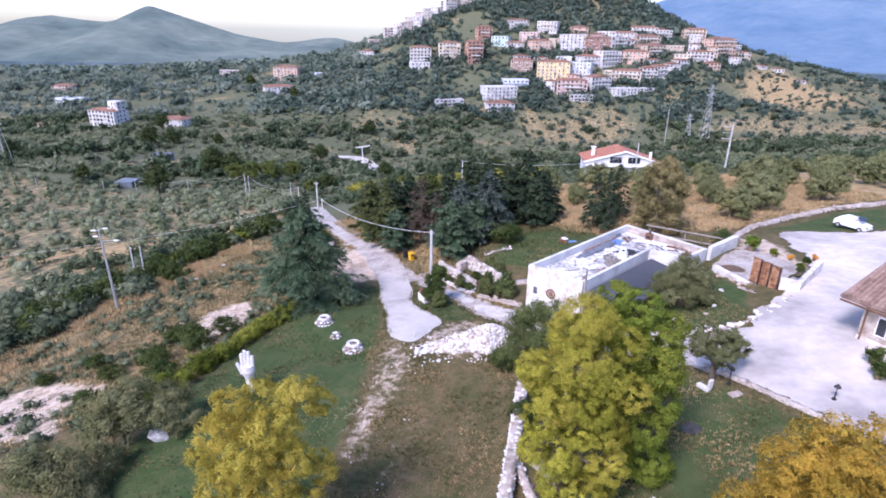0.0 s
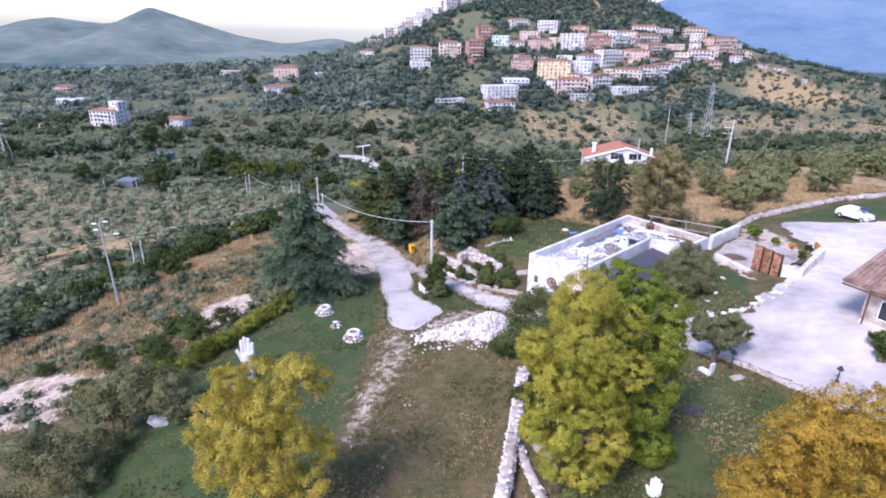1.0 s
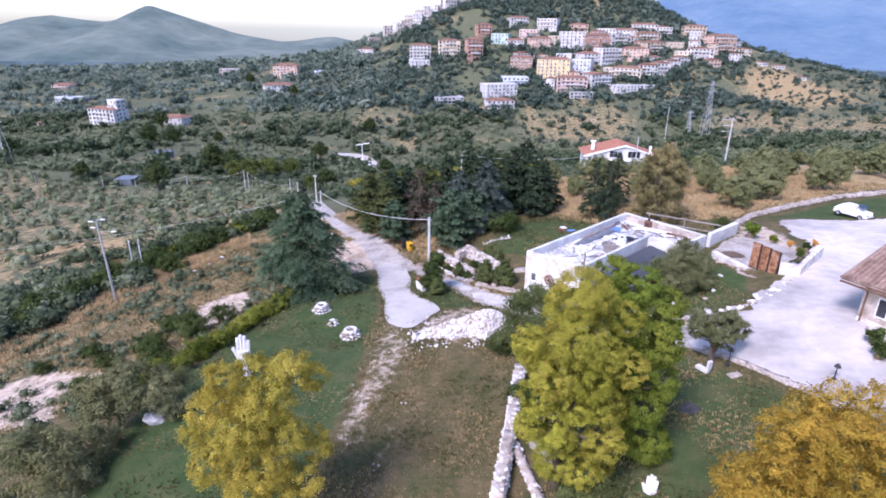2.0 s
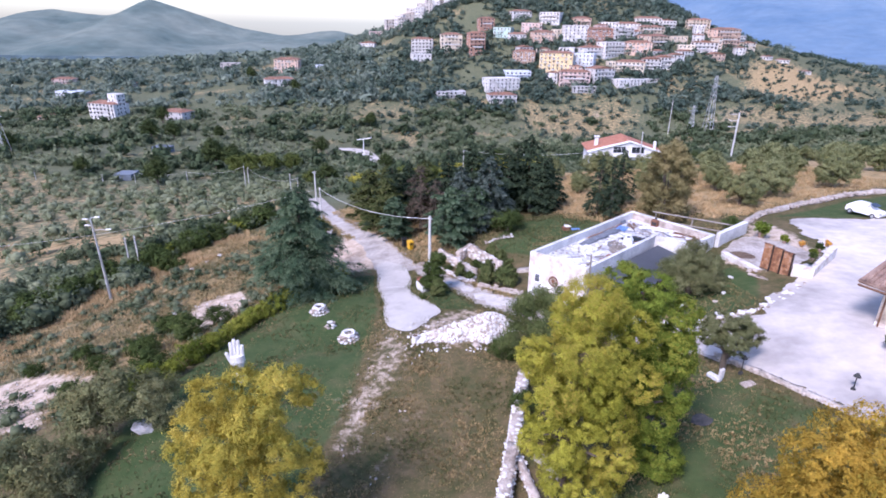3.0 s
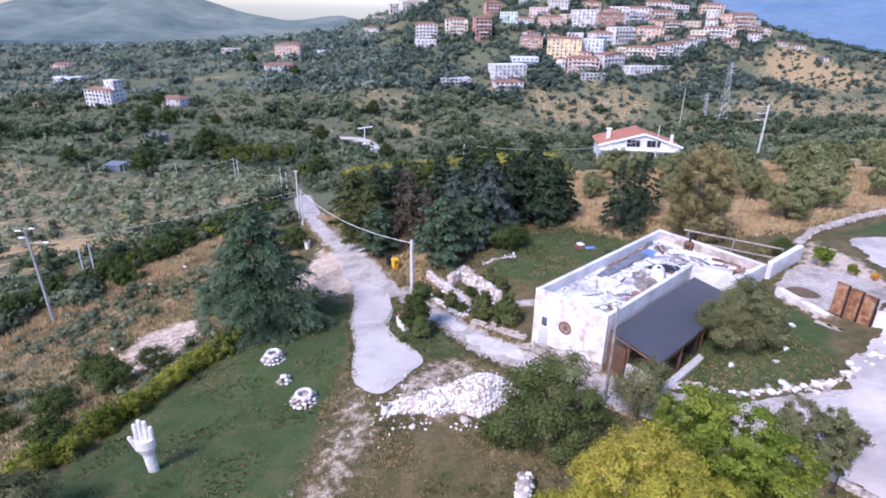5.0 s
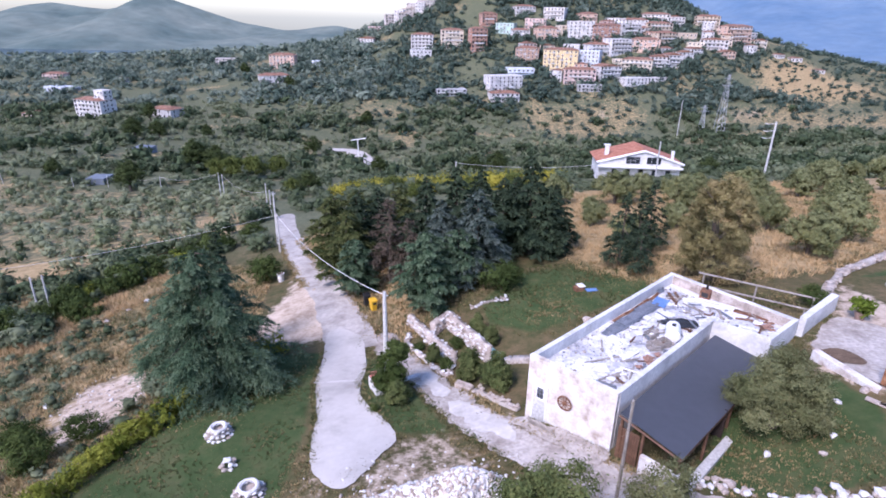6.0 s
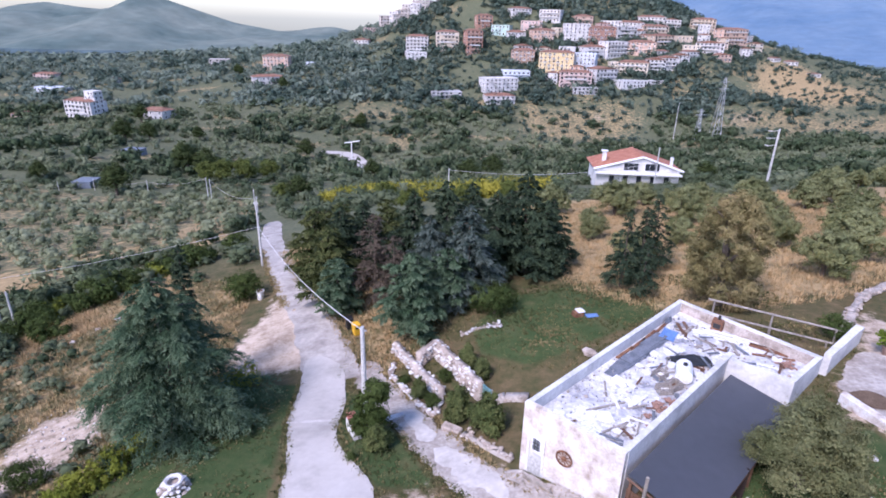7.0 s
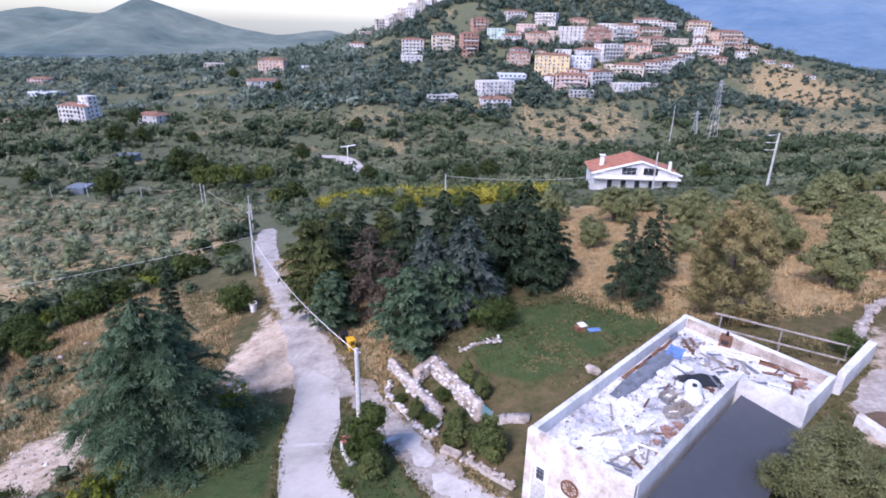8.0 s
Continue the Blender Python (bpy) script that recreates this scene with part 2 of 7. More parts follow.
SPOTS_HILL = [
    (300, 350, -45), (-160, 560, -24), (40, 480, -38), (210, 480, -38), (330, 480, -36), (100, 560, -4), (220, 560, -4), (120, 430, -54), (140, 640, 36),
    (330, 640, 5), (290, 660, 14), (400, 620, -10), (-85, 650, 0), (-40, 690, 25), (-180, 650, -22), (-20, 705, 40), (25, 715, 54)]


def hill(x, y):
    """Valley floor, the town's hill and the far swells, before the near ground is fitted in."""
    r = np.hypot(x - 140, y - 760)
    h = -62 + 172 * np.exp(-((r / 230) ** 1.25))
    h = h - 62 * np.clip((y - 1250) / 1100, 0, 1)
    h = h + 18 * np.exp(-((x + 420) ** 2 + (y - 900) ** 2) / 300**2)
    return h


_sx = np.array([(p[0], p[1]) for p in SPOTS + SPOTS_FAR + SPOTS_HILL], float)
_sz = np.array([p[2] for p in SPOTS + SPOTS_FAR + SPOTS_HILL], float) - hill(_sx[:, 0], _sx[:, 1])
_ring = np.array([(900 * math.cos(a), 500 + 900 * math.sin(a)) for a in np.linspace(0, 2 * math.pi, 12, endpoint=False)])
_sx = np.vstack([_sx, _ring, [(140, 760), (140, 860)]])
_sz = np.r_[_sz, np.zeros(14)]


def _phi(r):
    return np.sqrt(r * r + 9.0)


_w = np.linalg.solve(_phi(np.linalg.norm(_sx[:, None] - _sx[None], axis=2)), _sz)


def ground(x, y):
    """Height of the ground at plan points."""
    x, y = np.asarray(x, float), np.asarray(y, float)
    shape = np.broadcast(x, y).shape
    p = np.stack([np.broadcast_to(x, shape).ravel(), np.broadcast_to(y, shape).ravel()], 1)
    fade = np.clip((1500 - np.hypot(p[:, 0], p[:, 1] - 400)) / 700, 0, 1)
    out = np.empty(len(p))
    for i in range(0, len(p), 20000):
        q = p[i : i + 20000]
        out[i : i + 20000] = _phi(np.linalg.norm(q[:, None] - _sx[None], axis=2)) @ _w
    out = out * fade + hill(p[:, 0], p[:, 1])
    return out.reshape(shape)


def gz(x, y):
    return float(ground(x, y))


def axis_steps(lo, hi, fine_lo, fine_hi, fine, grow):
    a = list(np.arange(fine_lo, fine_hi + 1e-6, fine))
    s, v = fine, fine_hi
    while v < hi:
        s *= grow
        v += s
        a.append(v)
    s, v = fine, fine_lo
    while v > lo:
        s *= grow
        v -= s
        a.insert(0, v)
    return np.array(a)


gx, gy = axis_steps(-4500, 4500, -50, 60, 0.6, 1.06), axis_steps(-600, 4700, 14, 92, 0.6, 1.05)
GX, GY = np.meshgrid(gx, gy)
GZ = ground(GX, GY)
nx, ny = len(gx), len(gy)
quad = (np.arange(ny - 1)[:, None] * nx + np.arange(nx - 1)[None]).ravel()


def in_poly(px, py, poly, soft):
    """Soft mask, 1 inside a plan outline and 0 outside, over a border of the given width."""
    poly = np.array(poly, float)
    inside = np.zeros(px.shape, bool)
    dist = np.full(px.shape, 1e9)
    for (x0, y0), (x1, y1) in zip(poly, np.roll(poly, -1, 0)):
        cross = ((y0 > py) != (y1 > py)) & (px < (x1 - x0) * (py - y0) / (y1 - y0 + 1e-12) + x0)
        inside ^= cross
        f = np.clip(((px - x0) * (x1 - x0) + (py - y0) * (y1 - y0)) / ((x1 - x0) ** 2 + (y1 - y0) ** 2 + 1e-9), 0, 1)
        dist = np.minimum(dist, np.hypot(px - x0 - f * (x1 - x0), py - y0 - f * (y1 - y0)))
    return np.clip(0.5 + np.where(inside, dist, -dist) / soft, 0, 1)


LAWN = [[(-12.8, 57), (-7.8, 57), (-7.3, 52), (-6, 44.5), (-6, 41), (-5.9, 32), (-7.2, 22), (-8, 10), (-9.4, -3), (-13, -9), (-18, -7), (-20.8, 6), (-19.6, 23.4), (-20.4, 31), (-19.2, 38), (-17.4, 43), (-15.2, 49)],
        [(5.6, 61), (6, 57.4), (9.6, 55), (14, 57), (19, 59.6), (21.5, 62), (17, 68), (9, 66)],
        [(14.4, 38.9), (20, 45), (25.5, 45), (26, 42), (23.6, 37.3), (19.6, 36.8)],
        [(30, 57), (36, 60), (51, 68), (60, 69), (60, 60), (44, 60), (40, 61), (35, 60)],
        [(7.6, 4), (8, 14), (8, 30), (17, 31.5), (21, 25), (24, 16), (23, 6), (18, -3), (11, -4)],
        [(-4.4, 56.5), (-4, 51), (-2.6, 47.5), (-0.2, 44.4), (3.2, 44.4), (1, 48.5), (-1.8, 53)]]
DRY = [[(-35, 92), (-43, 79), (-49, 65), (-53, 55), (-60, 38), (-36, 30), (-21, 34), (-13.6, 56), (-20, 82)], [(-48, 48), (-45, 58), (-40, 70), (-32, 83), (-36, 93), (-44, 80), (-50, 66), (-54, 56), (-60, 42), (-54, 38)],
       [(-20, 96), (-13, 80), (-5, 64), (-2, 58), (1, 58), (-1, 68), (-8, 82), (-16, 98)],
       [(16, 66), (22, 60), (34, 62), (52, 72), (80, 78), (110, 110), (120, 150), (66, 112), (40, 104), (30, 114), (16, 112), (12, 84)]]
DRY += [[(250, 500), (262, 540), (300, 592), (335, 596), (345, 555), (372, 531), (365, 500), (296, 474)], [(48, 482), (95, 484), (150, 500), (162, 456), (126, 412), (76, 402), (48, 425)], [(206, 482), (254, 486), (292, 470), (400, 466), (380, 410), (260, 408), (212, 424)],
       [(-92, 478), (-12, 474), (-10, 447), (-80, 440)], [(-38, 104), (-36, 122), (-45, 158), (-56, 150), (-54, 120), (-70, 108), (-110, 118), (-100, 100), (-60, 92)], [(-70, 180), (-58, 160), (-48, 165), (-60, 192)], [(-150, 190), (-100, 170), (-110, 190), (-160, 215)], [(380, 520), (420, 500), (430, 560), (370, 580)]]
BARE = [[(-13.2, 58.2), (-15.6, 62), (-15.2, 67), (-14.6, 70.5), (-15.8, 76), (-12.6, 73), (-9.5, 68), (-6.6, 63), (-7, 59.4), (-9.4, 59.2), (-11.3, 58.3)],
        [(-27.5, 51), (-28, 56), (-23, 57.4), (-20, 52), (-20.6, 47.2), (-24, 46)],
        [(-43, 42), (-39, 44.6), (-30, 40.6), (-28.6, 36.5), (-32, 37), (-28, 31), (-37, 33)],
        [(-6.0, 39.7), (-4.6, 42.5), (-3.4, 40), (-1.4, 36.4), (-2.6, 33.1), (-3.8, 28.9), (-4.4, 25.2), (-6.6, 24.4), (-7, 29.7), (-5.9, 33)], [(-4.4, 20), (-3.7, 25.7), (-2.7, 28.3), (-1, 29.8), (-1.1, 28.4), (-2.7, 24.8), (-3, 20)],
        [(-3, 40.5), (-1, 43), (0, 44.8), (3, 45), (4.4, 43), (6.4, 39), (3.5, 36), (-0.2, 36), (-2, 38.4)]]
BARE += [[(24.8, 46), (27, 43), (34, 46.8), (35.5, 54), (34.8, 59), (32.5, 57), (29.6, 52.5), (26.5, 49.5)],
        [(-33, 89), (-42, 66.5), (-40.4, 65.5), (-31.5, 86)], [(2.4, 50), (7, 45), (11.5, 41), (14.4, 39.8), (15, 38), (10, 40.6), (5.5, 45.6), (2.6, 49)], [(180, 455), (240, 470), (250, 450), (200, 440)], [(100, 470), (130, 478), (122, 455)]]


DRY.append([(-330, 330), (-172, 240), (-122, 216), (-89, 203), (-64, 200), (-46, 160), (-39, 122), (-40, 104), (-50, 86), (-64, 62), (-120, 60), (-260, 150)])
DRY_SHARE = [0.58, 1.15, 1, 1.1, 0.9, 0.64, 0.62, 0.55, 0.95, 0.95, 0.85, 0.7, 0.58]
BARE_SHARE = [1.1, 0.95, 0.92, 0.6, 0.58, 0.66, 1, 0.7, 0.9, 0.8, 0.8]


def masks(x, y):
    return [np.max([in_poly(x, y, p, soft * (1 + 6 * (min(q[1] for q in p) > 100))) * w for p, w in zip(polys, share)], axis=0)
            for polys, soft, share in ((LAWN, 1.6, [1, 1, 1, 1, 0.62, 0.9]), (DRY, 5.0, DRY_SHARE), (BARE, 2.4, BARE_SHARE))]


def ground_material():
    m = bpy.data.materials.new("ground")
    m.use_nodes = True
    nt = m.node_tree
    b = nt.nodes["Principled BSDF"]
    b.inputs["Roughness"].default_value, b.inputs["Specular IOR Level"].default_value = 0.95, 0.1
    geo = nt.nodes.new("ShaderNodeNewGeometry")

    def tex(scale, detail=6.0, rough=0.6):
        n = nt.nodes.new("ShaderNodeTexNoise")
        n.inputs["Scale"].default_value, n.inputs["Detail"].default_value, n.inputs["Roughness"].default_value = scale, detail, rough
        nt.links.new(geo.outputs["Position"], n.inputs["Vector"])
        return n.outputs["Fac"]

    def ramp(fac, *stops):
        r = nt.nodes.new("ShaderNodeValToRGB")
        e = r.color_ramp.elements
        for _ in range(len(stops) - 2):
            e.new(0.5)
        for i, (p, c) in enumerate(stops):
            e[i].position, e[i].color = p, (*c, 1)
        nt.links.new(fac, r.inputs["Fac"])
        return r.outputs["Color"]

    def mix(fac, a, c):
        n = nt.nodes.new("ShaderNodeMix")
        n.data_type = "RGBA"
        nt.links.new(fac, n.inputs["Factor"])
        nt.links.new(a, n.inputs["A"])
        nt.links.new(c, n.inputs["B"])
        return n.outputs["Result"]

    def edge(mask, noise_fac, amount, lo, hi):
        n = nt.nodes.new("ShaderNodeMath")
        n.operation = "MULTIPLY_ADD"
        n.inputs[1].default_value, n.inputs[2].default_value = amount, -amount / 2
        nt.links.new(noise_fac, n.inputs[0])
        s = nt.nodes.new("ShaderNodeMath")
        s.operation = "ADD"
        nt.links.new(n.outputs[0], s.inputs[0])
        nt.links.new(mask, s.inputs[1])
        r = nt.nodes.new("ShaderNodeMapRange")
        r.interpolation_type = "SMOOTHSTEP"
        r.inputs["From Min"].default_value, r.inputs["From Max"].default_value = lo, hi
        nt.links.new(s.outputs[0], r.inputs["Value"])
        return r.outputs[0]

    at = nt.nodes.new("ShaderNodeAttribute")
    at.attribute_name = "kinds"
    sep = nt.nodes.new("ShaderNodeSeparateColor")
    nt.links.new(at.outputs["Color"], sep.inputs[0])
    n_mid, n_fine, n_big, n_tuft = tex(0.55), tex(3.2, 5), tex(0.06, 5), tex(1.4, 5, 0.7)
    field = mix(n_fine, ramp(n_mid, (0.3, (0.045, 0.065, 0.022)), (0.48, (0.1, 0.088, 0.042)), (0.7, (0.22, 0.155, 0.09))), ramp(n_tuft, (0.35, (0.05, 0.066, 0.024)), (0.65, (0.18, 0.132, 0.072))))
    lawn = mix(n_fine, ramp(n_mid, (0.32, (0.035, 0.062, 0.021)), (0.5, (0.056, 0.09, 0.032)), (0.68, (0.13, 0.12, 0.058))), ramp(n_tuft, (0.35, (0.038, 0.07, 0.025)), (0.68, (0.092, 0.11, 0.047))))
    dry = mix(n_fine, ramp(n_mid, (0.3, (0.11, 0.105, 0.05)), (0.48, (0.32, 0.24, 0.125)), (0.7, (0.52, 0.385, 0.205))), ramp(n_tuft, (0.35, (0.21, 0.16, 0.085)), (0.65, (0.49, 0.36, 0.195))))
    bare = mix(n_fine, ramp(n_mid, (0.3, (0.3, 0.22, 0.16)), (0.5, (0.55, 0.445, 0.345)), (0.7, (0.68, 0.58, 0.48))), ramp(n_tuft, (0.38, (0.3, 0.22, 0.16)), (0.58, (0.58, 0.49, 0.4))))
    # valley grass, its colour paled and blued a little for distance haze
    wild = mix(n_big, ramp(n_mid, (0.35, (0.06, 0.078, 0.045)), (0.65, (0.12, 0.135, 0.08))), ramp(n_tuft, (0.35, (0.085, 0.1, 0.058)), (0.65, (0.2, 0.195, 0.12))))
    out = mix(at.outputs["Alpha"], field, wild)
    out = mix(edge(sep.outputs[0], n_tuft, 0.9, 0.4, 0.65), out, lawn)
    out = mix(edge(sep.outputs[1], n_mid, 1.5, 0.4, 0.85), out, dry)
    out = mix(edge(sep.outputs[2], n_tuft, 1.7, 0.42, 0.95), out, bare)
    nt.links.new(out, b.inputs["Base Color"])
    bp = nt.nodes.new("ShaderNodeBump")
    bp.inputs["Strength"].default_value, bp.inputs["Distance"].default_value = 0.6, 0.12
    nt.links.new(tex(4.5, 8, 0.7), bp.inputs["Height"])
    nt.links.new(bp.outputs[0], b.inputs["Normal"])
    return m


M_GROUND = ground_material()
bumps = np.array([noise.noise(Vector((x * 0.35, y * 0.35, 0))) for x, y in zip(GX.ravel(), GY.ravel())]).reshape(GX.shape)
paved = in_poly(GX, GY, [(11, 37), (17, 29), (23, 21), (60, 8), (62, 62), (34, 62), (24, 40), (16, 40)], 3.0)
fields = np.clip(1 - np.maximum(paved, in_poly(GX, GY, [(-8.8, 62), (-3.5, 60), (6, 50), (9, 44), (24, 36), (30, 20), (52, 56), (36, 60), (16, 36), (-6, 39)], 4.0)), 0.15, 1)
GZ = GZ + bumps * 0.12 * fields
me = mesh_np("ground", np.stack([GX, GY, GZ], -1).reshape(-1, 3), np.stack([quad, quad + 1, quad + nx + 1, quad + nx], 1), M_GROUND, smooth=True)
att = me.attributes.new("kinds", "FLOAT_COLOR", "POINT")
lawn_m, dry_m, bare_m = masks(GX, GY)
band = np.array([noise.noise(Vector((x * 0.012, y * 0.05, 3.0))) + 0.5 * noise.noise(Vector((x * 0.05, y * 0.12, 8.0))) for x, y in zip(GX.ravel(), GY.ravel())]).reshape(GX.shape)
dry_m = np.maximum(dry_m, np.clip(band * 1.7 + 0.1, 0, 0.62) * np.clip((GY - 130) / 60, 0, 1) * np.clip((900 - GY) / 200, 0, 1))
wild_m = np.clip(np.maximum((GY - 84) / 30, (-GX - 30) / 12), 0, 1)
att.data.foreach_set("color", np.stack([lawn_m, dry_m, bare_m, wild_m], -1).astype(np.float32).ravel())
tagged(new("ground", me), "sloping ground of lawn, dry grass and bare pale soil", "ground", kind="structure")


# ---- drive, yard and road laid on the ground ----
from mathutils import geometry


def wavy(poly, step=0.5, amount=0.25, seed=0.0):
    """The outline in short steps, its edge made uneven."""
    out = []
    for (x0, y0), (x1, y1) in zip(poly, poly[1:] + poly[:1]):
        n = max(1, int(math.hypot(x1 - x0, y1 - y0) / step))
        for i in range(n):
            x, y = x0 + (x1 - x0) * i / n, y0 + (y1 - y0) * i / n
            d = noise.noise_vector(Vector((x * 0.6, y * 0.6, seed))) * amount + noise.noise_vector(Vector((x * 2.6, y * 2.6, seed))) * amount * 0.55
            out.append((x + d.x, y + d.y))
    return out


def eased(poly, rounds=2):
    """The outline with its corners cut round."""
    for _ in range(rounds):
        poly = [(a[0] * (1 - f) + b[0] * f, a[1] * (1 - f) + b[1] * f) for a, b in zip(poly, poly[1:] + poly[:1]) for f in (0.25, 0.75)]
    return poly


def sheet(name, poly, material, label, lift, step=0.7, amount=0.25, category="road"):
    edge = wavy(eased(poly), 0.22, amount, lift * 10)
    xs, ys = [p[0] for p in edge], [p[1] for p in edge]
    X, Y = np.meshgrid(np.arange(min(xs), max(xs), step), np.arange(min(ys), max(ys), step))
    X, Y = X.ravel(), Y.ravel()
    keep = in_poly(X, Y, edge, 1.0) > 0.9
    pts = [Vector(p) for p in edge] + [Vector(p) for p in zip(X[keep], Y[keep])]
    n = len(edge)
    v, _, f, *_ = geometry.delaunay_2d_cdt(pts, [], [list(range(n))], 1, 1e-4)
    px, py = np.array([p.x for p in v]), np.array([p.y for p in v])
    z = ground(px, py) + lift
    me = bpy.data.meshes.new(name)
    me.from_pydata([(float(a), float(b), float(c)) for a, b, c in zip(px, py, z)], [], [list(t) for t in f])
    me.materials.append(material)
    return tagged(new(name, me), label, category, kind="structure")


sheet("road", [(-7.2, 56.5), (-4.4, 57), (-3.2, 57.6), (-4.2, 61), (-6.9, 66.8), (-9.6, 73), (-13, 81), (-17.5, 91), (-21.8, 101), (-25.5, 112), (-32, 134), (-35.5, 133), (-29, 111.5), (-25, 100),
               (-20.8, 89.5), (-16.6, 80), (-13, 71.5), (-10, 64.6), (-8.4, 60)], M_LANE, "worn pale concrete lane between dry verges", 0.065, amount=0.3)
sheet("drive", [(-8.4, 62), (-7.6, 57), (-7.2, 53), (-6.9, 50.6), (-5.9, 47.5), (-5.5, 45.4), (-5.3, 43.6), (-4.9, 41.8), (-4.2, 40.4), (-3.2, 39.4), (-2.3, 39.3), (-1.6, 40.6), (-0.9, 42.3), (-0.1, 44), (-0.8, 45.2), (-2.7, 47.6), (-3.6, 50.7), (-3.5, 53.8), (-4.4, 57.5), (-5, 60)],
      M_ROAD, "smooth pale concrete drive beside the lawn", 0.08, amount=0.16)
sheet("drive_band", [(-7.0, 51.2), (-3.6, 51.25), (-3.6, 50.95), (-7.0, 50.85)], M_SLAB, "pale concrete band across the drive", 0.095, amount=0.05, category="pavement")
sheet("track", [(-3.9, 58), (-3.4, 56.4), (-1.6, 52.8), (-0.2, 51), (1.5, 47.8), (3.6, 44.6), (5.9, 41.5), (8.8, 39), (11.2, 36.6), (13.5, 35.1), (16.2, 32.4), (18.6, 29.4), (21.4, 29.6), (25.4, 34.4), (22.8, 35.7), (19.6, 36), (17.1, 37.1),
                (14.6, 38.2), (12.7, 39.6), (10.8, 41.2), (7.6, 43.6), (5.6, 46.2), (3.4, 50), (1.0, 53.8), (-1.4, 57.4), (-2.7, 59.8)], M_DIRT, "pale dirt track with worn concrete in front of the building", 0.06, amount=0.5)
for outline in ([(0.0, 52.2), (1.2, 49.8), (2.1, 48.2), (3.2, 48.8), (2.4, 50.4), (1.3, 52.5)], [(2.6, 47.6), (4.2, 45.2), (5.6, 43.4), (6.9, 42.7), (7.2, 43.6), (5.4, 46), (4.0, 48)]):
    sheet("track_slab", outline, M_SLAB, "broken pale concrete slab on the track", 0.075, 0.7, 0.5, "pavement")
sheet("yard", [(17.1, 32.6), (19.4, 28.9), (20.8, 26.2), (22.2, 23.8), (25.5, 18), (44, 16), (56, 50), (56, 58), (44, 59.2), (40, 60.4), (37.6, 58.6), (36.6, 55), (35.6, 50), (35, 47.7), (29.4, 41.8), (26, 39.3), (22.8, 35.5), (19.6, 33.4)],
      M_YARD, "wide yard of pale compacted gravel", 0.085, step=0.9, amount=0.8)

# ---- plants ----


def cards(points, size, g, up=0.3, stretch=1.6, facing=None, loose=0.65, along=None):
    """Three-cornered leaves about the given points, of uneven size and turn, roughly facing the given way."""
    n = len(points)
    d = g.normal(size=(n, 3))
    if facing is not None:
        d = d * loose / 1.7 + facing
    d[:, 2] += up
    d /= np.linalg.norm(d, axis=1)[:, None]
    a = np.cross(d, g.normal(size=(n, 3)))
    if along is not None:
        a = along + g.normal(size=(n, 3)) * 0.35
        a -= d * np.sum(a * d, 1)[:, None]
    a /= np.linalg.norm(a, axis=1)[:, None] + 1e-9
    b = np.cross(d, a)
    s = (size * g.uniform(0.6, 1.35, n))[:, None]
    a, b = a * s * stretch / 2, b * s / 2
    v = np.stack([points - a - b * 0.75, points - a * 0.8 + b * 0.85, points + a * 1.3 + b * g.uniform(-0.5, 0.5, (n, 1))], 1).reshape(-1, 3)
    return v, np.arange(3 * n).reshape(n, 3)


def blob_points(blobs, n, g, clumps=26, spread=0.2, shell=0.62):
    """Points in clumps over the shells of some rounded masses, and the way out at each."""
    r2 = np.array([b[3] ** 2 for b in blobs])
    out, way = [], []
    for (x, y, z, r), k in zip([b[:4] for b in blobs], (n * r2 / r2.sum()).astype(int)):
        c = g.normal(size=(clumps, 3))
        c /= np.linalg.norm(c, axis=1)[:, None]
        c = c * r * g.uniform(shell, 1.02, (clumps, 1)) * (1, 1, 0.92)
        pick = g.integers(0, clumps, k)
        off = g.normal(size=(k, 3)) * spread * r * (1, 1, 0.8)
        p = c[pick] + off
        w = p / r + off / (spread * r) * 0.35
        out.append(p + (x, y, z))
        way.append(w / (np.linalg.norm(w, axis=1)[:, None] + 1e-9))
    return np.vstack(out), np.vstack(way)


def limbs_of(t, top, r, reach, g, n=5):
    for i in range(n):
        bm = bmesh.new()
        a = 2 * math.pi * (i + g.uniform(-0.3, 0.3)) / n
        z0 = top * g.uniform(0.45, 0.95)
        tip = Vector((math.cos(a) * reach * g.uniform(0.6, 1), math.sin(a) * reach * g.uniform(0.6, 1), z0 + reach * g.uniform(0.5, 1.1)))
        mid = Vector((0, 0, z0)).lerp(tip, 0.5) + Vector((0, 0, reach * 0.1))
        tube(bm, (0, 0, z0 - 0.1), mid, r * 0.55, r * 0.38, 6)
        tube(bm, mid, tip, r * 0.38, r * 0.12, 6)
        part("branch", bm, M_BARK, t)


def crown_of(g, n, height, low, r_low, r_mid, lump):
    """Rounded masses spread through a crown: widest near its middle, uneven outside."""
    out = []
    for i in range(n):
        f = (i + g.uniform(0, 1)) / n
        z = low + (height - low) * f
        reach = np.interp(f, [0, 0.4, 0.75, 1.0], [r_low, r_mid, 0.78 * r_mid, 0.3 * r_mid]) * math.sqrt(g.uniform(0.35, 1.0))
        a = i * 2.39996 + g.uniform(-0.5, 0.5)
        out.append((reach * math.cos(a), reach * math.sin(a), z, lump * g.uniform(0.75, 1.3)))
    return out


